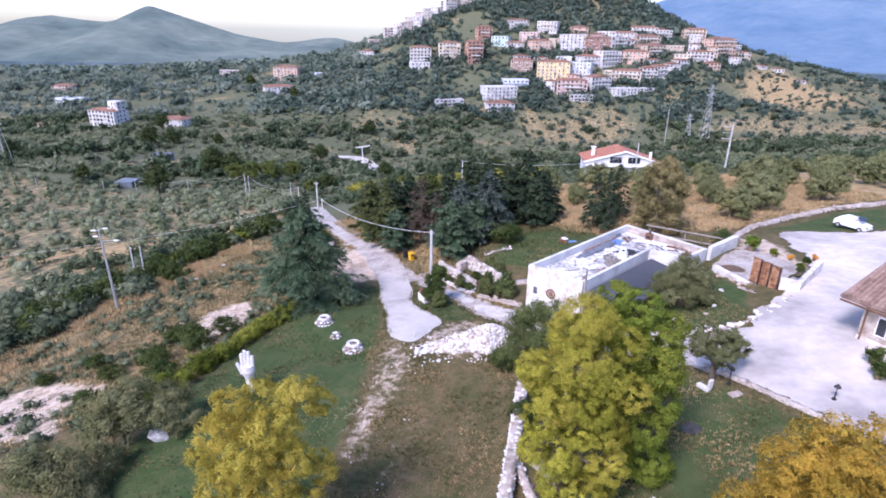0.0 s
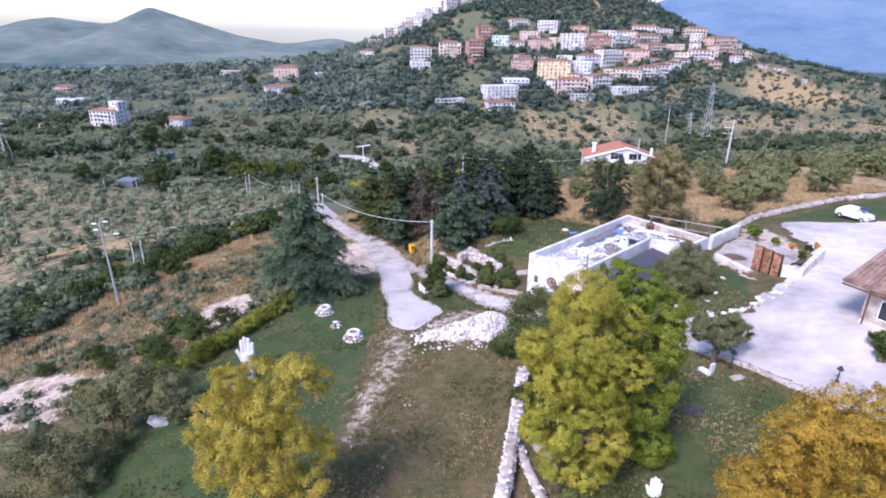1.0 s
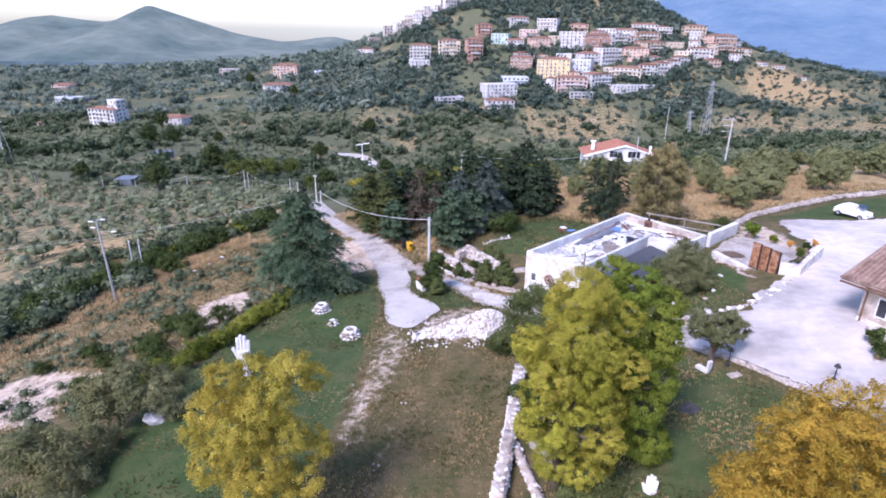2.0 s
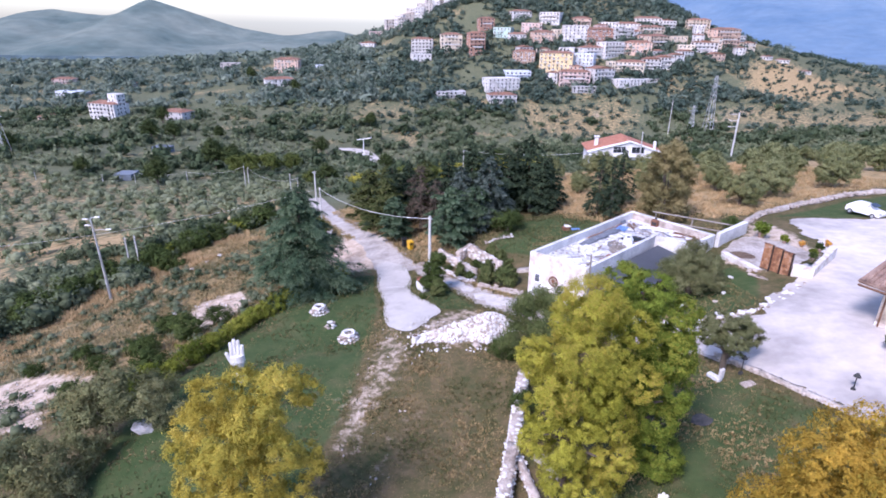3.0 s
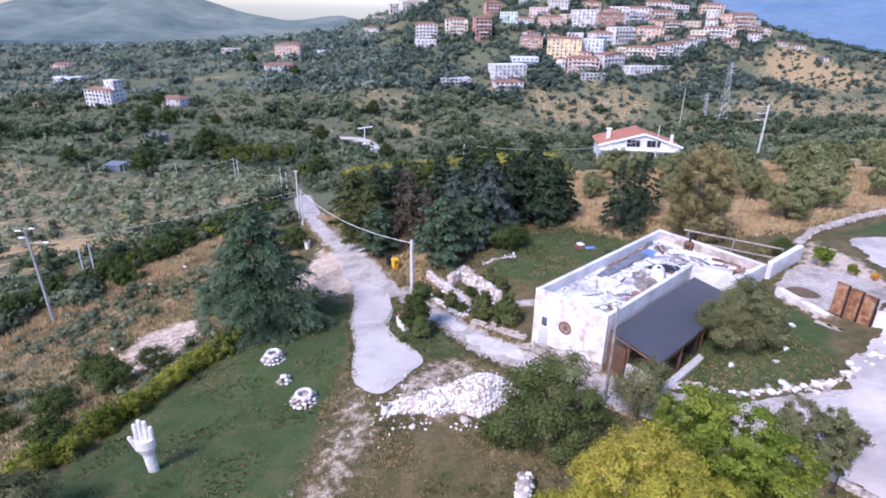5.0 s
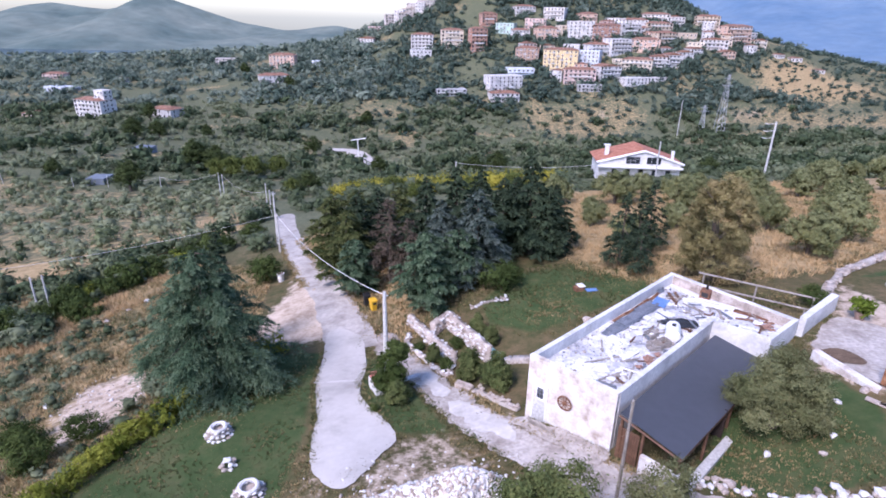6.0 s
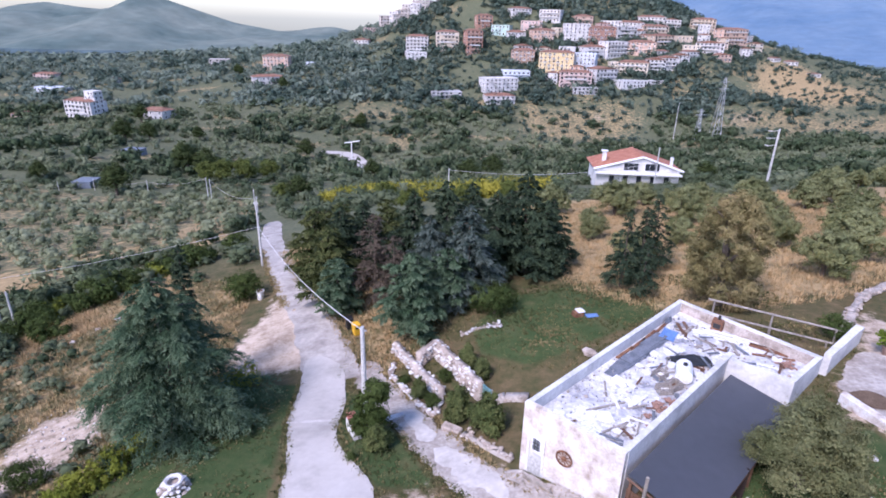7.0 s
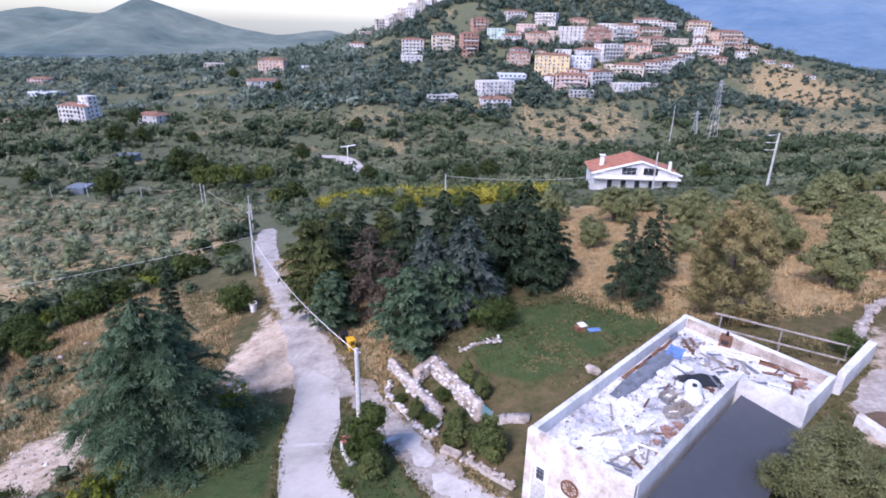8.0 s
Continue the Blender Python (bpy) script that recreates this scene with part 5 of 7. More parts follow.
for y0, y1, z0, z1 in ((-1.42, -1.32, -0.2, 2.3), (-0.5, -0.4, -0.2, 2.3), (-1.42, -0.4, 2.3, 2.4)):
    part("frame", boxed((-0.03, y0, z0), (0.05, y1, z1), 0.01), M_PAINT, door)
win = part("window", boxed((0.0, -1.22, 1.35), (0.09, -0.62, 2.2), 0.02), M_PAINT, flat)
part("pane", boxed((-0.012, -1.14, 1.43), (0.02, -0.7, 2.12)), M_SHEET, win)
for y in (-1.0, -0.84):
    part("bar", boxed((-0.03, y - 0.025, 1.43), (-0.008, y + 0.025, 2.12)), M_BLACK, win)
for z in (1.65, 1.88):
    part("bar", boxed((-0.034, -1.14, z - 0.025), (-0.01, -0.7, z + 0.025)), M_BLACK, win)
for ob in (door, win):
    ob.matrix_basis = pose(0.0, 0, 0, 0, 0, 4.7) @ pose(-0.03, 0, 0)
sheet("pavement", [(7.2, 45.2), (6.6, 44.4), (8.4, 42.3), (10.4, 40.4), (11.3, 40.6), (11.6, 41.2), (9.5, 43.0)], M_DIRT, "worn pale strip along the front of the building", 0.13, 0.6, 0.4, "pavement")
# cartwheel hung on the front
wheel = thing("cartwheel", pose(7.5, 45, 0, 0, 0, BZ) @ pose(0.16, -2.55, 1.95, 0, 0, 4.7), "old rust-brown cartwheel hung on the white wall", "wheel")
bm = bmesh.new()
for i in range(24):
    a0, a1 = 2 * math.pi * i / 24, 2 * math.pi * (i + 1) / 24
    tube(bm, (-0.05, 0.42 * math.cos(a0), 0.42 * math.sin(a0)), (-0.05, 0.42 * math.cos(a1), 0.42 * math.sin(a1)), 0.05, 0.05, 6)
part("rim", bm, M_RUST, wheel)
part("hub", rod((-0.14, 0, 0), (0.02, 0, 0), 0.1, 0.1, 10), M_RUST, wheel)
for i in range(10):
    a = 2 * math.pi * i / 10
    part("spoke", rod((-0.05, 0, 0), (-0.05, 0.4 * math.cos(a), 0.4 * math.sin(a)), 0.03, 0.025, 6), M_RUST, wheel)

lean = thing("lean_to", pose(7.5, 45, 0, 0, 0, BZ), "open timber lean-to with a dark grey roof", "shelter")
bm = bmesh.new()
v = [bm.verts.new(p) for p in ((0.3, -5.78, 3.1), (11.95, -5.78, 3.15), (11.95, -9.3, 2.6), (0.1, -9.3, 2.56))]
f = bm.faces.new(v)
bmesh.ops.solidify(bm, geom=[f], thickness=0.1)
part("roof", bm, M_ROOFGREY, lean, "dark grey membrane roof")
part("fascia", rod((0.2, -5.8, 3.0), (0.05, -9.3, 2.46), 0.07, 0.07, 4), M_WOOD, lean)
part("beam", boxed((0.1, -9.28, 2.28), (11.9, -9.12, 2.44), 0.01), M_WOOD, lean)
for x, y in ((0.3, -5.95), (0.25, -7.2), (0.2, -9.1), (3.2, -9.2), (6.2, -9.2), (9.2, -9.2), (11.8, -9.2)):
    part("post", boxed((x, y - 0.07, -0.3), (x + 0.14, y + 0.07, 2.5 + 0.08 * (y + 9.3)), 0.01), M_WOOD, lean)
part("low_wall", boxed((0.0, -9.75, -1), (0.28, -7.3, 1.5), 0.03), M_PLASTER_OLD, lean, "white low wall closing the front")
part("low_wall", boxed((0.29, -9.9, -1), (11.6, -9.42, 0.85), 0.03), M_CONCRETE, lean)
for i in range(9):
    part("plank", boxed((0.35, -7.0 + i * 0.135, 0.15), (0.39, -6.88 + i * 0.135, 2.3), 0.005), M_WOOD, lean)
part("floor_slab", boxed((0.3, -9.4, -0.6), (11.9, -5.8, 0.25)), M_SOIL, lean)
# dark sheet added across the lean-to to stand for its shaded inside
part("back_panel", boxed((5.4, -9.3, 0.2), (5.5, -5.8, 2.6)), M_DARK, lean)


def local(x, y, z, turn=0.0, rx=0.0, ry=0.0):
    """A pose on the building, in its own axes."""
    return pose(7.5, 45, 0, 0, 0, BZ) @ pose(x, y, z, rx, ry, turn)


RF = 3.24


def slab(name, label, m, size, mat, category, bevel=0.01, group=""):
    """One plain sheet, board or block lying at a pose."""
    w, d, h = size
    ob = part(name, boxed((-w / 2, -d / 2, 0), (w / 2, d / 2, h), min(bevel, h * 0.4)), mat)
    ob.matrix_basis = m
    return tagged(ob, label, category, group)


# litter on the roof
tank = thing("water_tank", local(9.35, -4.1, RF + 0.42, 25), "white cylindrical water tank lying on the roof", "tank")
bm = rod((-0.75, 0, 0), (0.75, 0, 0), 0.46, 0.46, 24)
bmesh.ops.bevel(bm, geom=[e for e in bm.edges if abs(e.verts[0].co.x - e.verts[1].co.x) < 1e-4], offset=0.1, segments=2, affect="EDGES")
part("drum", bm, M_PAINT, tank)
part("neck", rod((0, 0, 0.4), (0, 0, 0.55), 0.13, 0.13, 12), M_BLACK, tank)
bm = bmesh.new()
bmesh.ops.create_grid(bm, x_segments=14, y_segments=10, size=0.5, matrix=Matrix.Diagonal((2.6, 1.2, 1, 1)))
for q in bm.verts:
    q.co.z = 0.14 + 0.16 * noise.noise(q.co * 1.6) - 0.1 * (abs(q.co.x) > 1.1)
tarp = part("tarpaulin", bm, M_BLACK)
tarp.matrix_basis = local(11.2, -3.7, RF + 0.02, -40)
tagged(tarp, "crumpled black tarpaulin on the roof", "tarpaulin")
for x, y, t in ((13.2, -1.35, 12),):
    b = thing("shutter", local(x, y, RF + 0.12, t, 6), "blue slatted shutter lying on the roof", "shutter")
    for i in range(7):
        part("slat", boxed((-0.7 + i * 0.2, -0.42, 0), (-0.54 + i * 0.2, 0.42, 0.04), 0.008), M_BLUE, b)
    for y0 in (-0.46, 0.4):
        part("rail", boxed((-0.75, y0, -0.01), (0.75, y0 + 0.06, 0.05), 0.008), M_BLUE, b)
slab("board", "dark blue-grey board leaning on the parapet", local(14.9, -0.52, RF, 0, 70), (0.9, 0.7, 0.05), M_SHEET, "board")
for i in range(9):
    x0 = 7.4 + i * 0.62
    slab("roof_sheet", "grey fibre cement sheet stacked along the parapet", local(x0, -1.15 + 0.12 * math.sin(i * 2.1), RF + 0.03 + 0.04 * (i % 4), 4 * math.sin(i * 1.7)), (2.2, 0.75, 0.03), M_SHEET, "sheet", group="stacked roof sheets")
for i in range(4):
    slab("plank", "reddish timber plank along the parapet", local(9.2 + i * 1.5, -0.5 - 0.05 * (i % 2), RF + 0.03, 1.5 * i), (1.9, 0.2, 0.06), M_RUST, "plank", group="loose planks")
for x, y, t, ln, w, m in ((15.9, -4.3, -73, 5.2, 0.16, M_PAINT), (16.4, -4.6, -78, 3.4, 0.2, M_PAINT), (3.35, -2.4, -25, 3.1, 0.14, M_GREYWOOD), (2.9, -3.9, -16, 2.5, 0.12, M_GREYWOOD), (3.6, -4.5, 20, 1.8, 0.1, M_GREYWOOD), (15.6, -6.9, -60, 2.4, 0.2, M_RUST),
                          (16.3, -6.4, -80, 2.2, 0.5, M_RUST), (5.0, -1.7, 35, 1.4, 0.12, M_GREYWOOD), (8.0, -3.3, 65, 1.1, 0.3, M_SHEET), (7.1, -2.6, 10, 0.9, 0.1, M_WOOD), (14.2, -3.2, 80, 1.6, 0.1, M_GREYWOOD), (14.6, -7.6, 12, 1.7, 0.14, M_WOOD)):
    slab("plank", "loose weathered plank on the littered roof", local(x, y, RF + 0.02 + 0.03 * (w < 0.13), t), (ln, w, 0.06), m, "plank", group="loose planks")
for x, y, t, w, d in ((2.2, -2.2, 15, 1.3, 1.0), (1.6, -2.9, -20, 1.0, 0.8), (2.9, -3.0, 50, 0.9, 0.7), (5.4, -3.4, 15, 0.8, 0.5), (10.2, -4.7, 30, 0.9, 0.5), (13.8, -5.0, 5, 0.8, 0.4), (12.0, -2.5, 70, 0.8, 0.7), (1.2, -1.3, 30, 0.8, 0.6)):
    slab("plaster_sheet", "broken white plaster sheet on the roof", local(x, y, RF + 0.02, t, 3, 2), (w, d, 0.07), M_PAINT, "rubble", group="plaster rubble")
gw = np.random.default_rng(55)
for i in range(64):
    wing = i % 2
    x, y = (gw.uniform(13.2, 16.0), gw.uniform(-8.0, -1.2)) if wing else (gw.uniform(1.2, 12), -5.0 + abs(gw.normal()) * 1.3)
    slab("plank", "short broken board among the roof litter", local(x, y, RF + 0.03 + 0.012 * (i % 7), gw.uniform(-80, 80), gw.uniform(-5, 5), gw.uniform(-4, 4)), (gw.uniform(0.5, 1.7), gw.uniform(0.08, 0.24), 0.04), (M_GREYWOOD, M_GREYWOOD, M_SHEET, M_WOOD, M_PAINT)[int(gw.integers(0, 5))], "plank", group="loose planks")
for i in range(34):
    x, y = (gw.uniform(1.0, 11.5), gw.uniform(-4.6, -1.6)) if i < 26 else (gw.uniform(13, 16), gw.uniform(-7.5, -1.5))
    slab("plaster_sheet", "broken white plaster piece on the roof", local(x, y, RF + 0.015 + 0.01 * (i % 5), gw.uniform(0, 90), gw.uniform(-6, 6), gw.uniform(-6, 6)), (gw.uniform(0.3, 0.8), gw.uniform(0.2, 0.6), 0.06), M_PAINT, "rubble", group="plaster rubble")
stove = thing("iron_stove", local(16.55, -3.1, RF, 8), "rusty square iron stove against the parapet", "stove")
part("box", boxed((-0.35, -0.35, 0), (0.35, 0.35, 0.7), 0.03), M_RUST, stove)
part("door", boxed((-0.38, -0.22, 0.2), (-0.345, 0.22, 0.55), 0.01), M_BLACK, stove)
part("flue", rod((0.1, 0, 0.7), (0.1, 0, 0.95), 0.09, 0.09, 10), M_BLACK, stove)
for x, y in ((7.2, -4.0), (7.9, -4.2), (8.3, -3.2)):
    b = thing("crate", local(x, y, RF, 20 * x), "weathered wooden crate on the roof", "crate")
    for k in range(4):
        part("slat", boxed((-0.4, -0.3, 0.02 + k * 0.11), (0.4, -0.27, 0.1 + k * 0.11), 0.004), M_GREYWOOD, b)
        part("slat", boxed((-0.4, 0.27, 0.02 + k * 0.11), (0.4, 0.3, 0.1 + k * 0.11), 0.004), M_GREYWOOD, b)
        part("slat", boxed((-0.43, -0.27, 0.02 + k * 0.11), (-0.4, 0.27, 0.1 + k * 0.11), 0.004), M_GREYWOOD, b)
    part("base", boxed((-0.4, -0.27, 0), (0.4, 0.27, 0.02)), M_GREYWOOD, b)
brick_me = bpy.data.meshes.new("brick")
bm = boxed((-0.12, -0.06, 0), (0.12, 0.06, 0.065), 0.006)
bm.to_mesh(brick_me)
bm.free()
brick_me.materials.append(M_BRICK)
g = np.random.default_rng(50)
for cx, cy, n in ((5.7, -4.4, 26), (6.4, -4.7, 22), (15.2, -7.8, 26), (4.4, -4.6, 8)):
    h = thing("brick_pile", local(cx, cy, RF), "tumbled pile of red bricks beside the parapet", "bricks")
    for i in range(n):
        r = abs(g.normal()) * 0.35
        a = g.uniform(0, 6.28)
        piece("brick", brick_me, h, pose(r * math.cos(a), r * math.sin(a) * 0.8, max(0, 0.28 - r * 0.4) * g.uniform(0.2, 1), g.uniform(-25, 25), g.uniform(-25, 25), g.uniform(0, 180)))
RUBBLE = [stone_mesh("rubble_stone", M_STONE, s, 0.7) for s in range(5)]
WSTONE = [stone_mesh("white_stone", M_WHITE, s + 9, 0.65) for s in range(6)]


def joined_stones(name, label, pts, sizes, mats, g):
    """Stones too small to pick apart, in one mesh."""
    bm = bmesh.new()
    bmesh.ops.create_icosphere(bm, subdivisions=1, radius=0.5)
    base = np.array([q.co for q in bm.verts])
    tri = np.array([[q.index for q in f.verts] for f in bm.faces])
    bm.free()
    vs, fs, idx = [], [], []
    for i, (p, s) in enumerate(zip(pts, sizes)):
        k = base * (1 + 0.35 * g.normal(size=(len(base), 1)) * 0.5) * g.uniform(0.6, 1.2, 3)
        e = np.array(Euler(g.uniform(0, 6.28, 3)).to_matrix())
        vs.append(k @ e.T * s + p)
        fs.append(tri + i * len(base))
        idx.append(np.full(len(tri), g.integers(0, len(mats))))
    return tagged(new(name, mesh_np(name, np.vstack(vs), np.vstack(fs), mats, index=np.concatenate(idx))), label, kind="stuff")


n = 900
lx, ly = g.uniform(0.6, 16.4, n), -np.abs(g.uniform(0.4, 5.1, n))
ly = np.where(lx > 12.7, g.uniform(-8.3, -0.4, n), ly)
c, s = math.cos(radians(BZ)), math.sin(radians(BZ))
tagged(joined_stones("roof_rubble", "small white and grey rubble strewn over the roof", np.stack([7.5 + c * lx - s * ly, 45 + s * lx + c * ly, np.full(n, RF + 0.02)], 1), np.abs(g.normal(0.05, 0.07, n)) + 0.03, [M_PLASTER, M_PLASTER, M_STONE, M_CONCRETE, M_SHEET, M_GREYWOOD], g), category="rubble")

# wing wall behind, timber rails
t = thing("garden_wall", pose(0, 0, 0), "thick white plastered wall running up from the building", "wall", kind="structure")
part("wall", rough(prism([(25.9, 50.2), (26.15, 49.9), (30.5, 53.5), (30.2, 53.85)], 1.5, 4.15), 0.04, 1.0), M_PLASTER, t)
for a, b, z in (((22.4, 57.9), (29.4, 53.6), 3.7), ((22.2, 56.6), (28.4, 52.9), 3.2)):
    r = thing("rail", pose(0, 0, 0), "weathered timber rail behind the building", "rail", group="timber rails")
    part("bar", rod((*a, z), (*b, z), 0.08, 0.07, 6), M_GREYWOOD, r)
    for f in (0.05, 0.5, 0.95):
        x, y = a[0] + (b[0] - a[0]) * f, a[1] + (b[1] - a[1]) * f
        part("post", rod((x, y, gz(x, y) - 0.3), (x, y, z + 0.05), 0.07, 0.06, 6), M_GREYWOOD, r)


# ---- walls of stones ----
def stone_wall(name, label, path, height, thick, size, seed, stones=RUBBLE, core=M_DIRT, base=0.0, kind="structure", ragged=0.35, fill=1.0, loose=0.08):
    """A dry wall: a rough core with stones of their own over its faces and top."""
    g = np.random.default_rng(seed)
    t = thing(name, pose(0, 0, 0), label, "wall", kind=kind)
    for (x0, y0), (x1, y1) in zip(path, path[1:]):
        d = math.hypot(x1 - x0, y1 - y0)
        ux, uy = (x1 - x0) / d, (y1 - y0) / d
        n = max(2, int(d / 0.5))
        vs, fs = [], []
        for i in range(n + 1):
            x, y = x0 + ux * d * i / n, y0 + uy * d * i / n
            z = gz(x, y)
            h = height * fill * (1 - ragged * (0.5 + 0.5 * noise.noise(Vector((x, y, seed)) * 0.7)))
            for side, zz in ((-1, -0.4), (-1, h), (1, h), (1, -0.4)):
                w = thick * (0.46 if zz > 0 else 0.52) * side
                vs.append((x - uy * w, y + ux * w, z + base + zz))
        for i in range(n):
            for k in range(3):
                fs.append((4 * i + k, 4 * i + 4 + k, 4 * i + 5 + k, 4 * i + 1 + k))
        fs += [(0, 1, 2, 3), (4 * n + 3, 4 * n + 2, 4 * n + 1, 4 * n)]
        ob = new("core", mesh_np("core", vs, fs, core))
        ob.parent = t
        cols = int(d / size)
        for i in range(cols):
            f = (i + 0.5) / cols
            x, y = x0 + ux * d * f, y0 + uy * d * f
            z = gz(x, y)
            h = height * (1 - ragged * (0.5 + 0.5 * noise.noise(Vector((x, y, seed)) * 0.7)))
            rows = max(1, int(h / (size * 0.75)))
            for side in (-1, 1):
                for r in range(rows):
                    w = thick * 0.46 * side
                    s = size * g.uniform(0.6, 1.45)
                    if g.uniform() < 0.1:
                        continue
                    piece("stone", stones[g.integers(0, len(stones))], t, pose(x - uy * w + g.normal() * loose, y + ux * w + g.normal() * loose, z + base + (r + 0.5) * h / rows + g.normal() * loose * 0.4, g.uniform(-18, 18), g.uniform(-18, 18), g.uniform(0, 360)) @ Matrix.Diagonal((s, s * 0.8, s * 0.85, 1)))
            for k in range(max(1, int(thick / size))):
                w = (k + 0.5) / max(1, int(thick / size)) * thick - thick / 2
                s = size * g.uniform(0.6, 1.5)
                if g.uniform() < 0.12:
                    continue
                piece("stone", stones[g.integers(0, len(stones))], t, pose(x - uy * w + g.normal() * loose, y + ux * w + g.normal() * loose, z + base + h * (0.75 + 0.25 * fill) - 0.04, g.uniform(-15, 15), g.uniform(-15, 15), g.uniform(0, 360)) @ Matrix.Diagonal((s, s, s * 0.6, 1)))
    return t


stone_wall("stone_wall", "thick white dry-stone wall between the fields", [(3.0, 19.2), (4.1, 24.2), (5.5, 31.2)], 1.1, 0.62, 0.28, 61, WSTONE + RUBBLE, M_STONE, ragged=0.15, loose=0.025)
stone_wall("stone_wall", "low pale stone edging beside the wall", [(4.3, 24), (5.3, 18.4)], 0.5, 0.38, 0.27, 62, WSTONE + RUBBLE, M_STONE, ragged=0.15, loose=0.03)
stone_wall("stone_wall", "low pale stone edging curving from the wall", [(5.4, 23.8), (6.8, 21.4), (7.4, 19.6)], 0.5, 0.45, 0.34, 63)
stone_wall("boundary_wall", "long pale dry-stone boundary wall beside dry grass", [(30.4, 54.6), (33, 58), (36, 61.2), (43.2, 65.9), (51, 69.3), (60, 71)], 0.62, 0.45, 0.5, 64)
stone_wall("ruin_wall", "ruined pale stone wall, stepped down at its end", [(2.6, 58.4), (4.3, 55.5), (5.8, 52.5)], 1.65, 0.45, 0.3, 65, WSTONE + RUBBLE, M_STONE, ragged=0.25, loose=0.04)
stone_wall("ruin_wall", "crumbling rubble wall of the old pen", [(-0.6, 60.0), (0.7, 57.6), (1.6, 56.0), (3.2, 53.6)], 1.2, 0.5, 0.32, 66, WSTONE + RUBBLE, M_STONE, ragged=0.6)
stone_wall("ruin_wall", "short broken wall between the pen walls", [(2.5, 58.5), (1.3, 57.3)], 1.6, 0.45, 0.3, 67, WSTONE + RUBBLE, M_STONE, ragged=0.45, loose=0.05)
stone_wall("stone_edging", "line of pale stones round a planted bed", [(-0.5, 58.1), (-0.7, 56.8), (0.0, 55.6), (0.9, 54.2), (2.7, 51.2), (3.2, 53.4)], 0.45, 0.3, 0.28, 68, WSTONE + RUBBLE, M_STONE, fill=0.7, loose=0.06)
stone_wall("stone_edging", "tumbled stones at the edge of the track", [(4.6, 48.9), (6.0, 47.1), (7.2, 45.7)], 0.4, 0.4, 0.3, 74, RUBBLE, M_DIRT, fill=0.5, loose=0.14)
stone_wall("stone_edging", "line of pale stones across the lawn", [(4.6, 60.1), (5.6, 60.6), (6.7, 60.7), (7.9, 60.6)], 0.24, 0.35, 0.24, 69, WSTONE + RUBBLE, M_DIRT, fill=0.2, loose=0.16)
stone_wall("stone_edging", "curved stone edging beside the white building", [(6.2, 51.4), (6.7, 51.8), (7.4, 51.95), (8.8, 51.5)], 0.35, 0.7, 0.28, 70, loose=0.04, ragged=0.1)
stone_wall("yard_kerb", "low stone kerb between yard and field", [(18.0, 31.4), (19.4, 28.7), (20.6, 26.4), (22.2, 23.6)], 0.3, 0.3, 0.3, 71)
slab("concrete_block", "worn pale concrete block beside the track", pose(3.9, 49.4, gz(3.9, 49.4) - 0.05, 4, 0, -30), (1.3, 0.6, 0.42), M_STONE, "block", 0.08)
slab("kerb_slab", "worn concrete step at the track", pose(0.1, 51.1, gz(0.1, 51.1), 0, 0, 30), (1.4, 0.4, 0.25), M_CONCRETE, "step", 0.03)

# loose white boulders along the grass
g = np.random.default_rng(72)
line = np.array([(14.6, 39.2), (15.5, 38.9), (16.4, 38.6), (17.6, 37.7), (18.8, 37.0), (20.0, 36.8), (21.2, 36.3), (22.4, 35.9), (21.8, 35.9), (23.3, 36.3), (25.0, 37.4), (26.9, 38.8), (29.4, 41.0)])
for i in range(165):
    f = g.uniform(0, len(line) - 1.001)
    k = int(f)
    x, y = line[k] + (line[k + 1] - line[k]) * (f - k) + g.normal(size=2) * (0.2, 0.26)
    s = abs(g.normal(0.2, 0.13)) + 0.14
    ob = new("boulder", WSTONE[g.integers(0, 6)] if i % 2 else RUBBLE[g.integers(0, 5)])
    ob.matrix_basis = pose(x, y, gz(x, y) + s * 0.18, 0, 0, g.uniform(0, 360)) @ Matrix.Diagonal((s, s * 0.8, s * 0.8, 1))
    tagged(ob, "white limestone boulder edging the grass", "boulder", "edging boulders")
for x, y, s in ((2.6, 36.4, 0.75), (-18.4, 27.4, 1.5), (21.5, 39.5, 0.5), (22.6, 40.6, 0.45), (19.4, 40.4, 0.5), (24.2, 43.0, 0.5), (13.6, 55.4, 1.3), (26.0, 43.6, 0.7), (-29.5, 53.4, 0.8), (-36.5, 72.5, 0.9), (-34.4, 77.5, 0.8), (-35.4, 75.2, 0.7)):
    ob = new("boulder", (WSTONE + RUBBLE)[int(x * 7) % 11])
    ob.matrix_basis = pose(x, y, gz(x, y) + s * 0.15, 0, 0, x * 50) @ Matrix.Diagonal((s, s * 0.75, s * 0.75, 1))
    tagged(ob, "single pale boulder resting in the grass", "boulder")

# heap of broken stone
g = np.random.default_rng(73)
heap = thing("stone_heap", pose(0, 0, 0), "heap of broken white stone beside the drive", "heap")


def heap_z(x, y):
    """Height of the heap above the ground: a long mound, higher at one end."""
    t = np.clip(np.where(x < 3.3, (3.3 - x) / 5.6, (x - 3.3) / 2.7), 0, 1)
    half = np.where(x < 3.3, 1.8 * (1 - t) + 0.4 * t, 1.8 * np.sqrt(1 - t * t) + 0.01) * (1 + 0.15 * np.sin(x * 2.3))
    peak = np.where(x < 3.3, 1.75 * (1 - t) ** 1.1 + 0.25 * t, 1.75 * (1 - t * t)) * (t < 0.999)
    w = np.abs(y - 38.7 + 0.2 * (3.3 - x)) / half
    return peak * np.clip(1 - w, 0, 1) ** 0.85


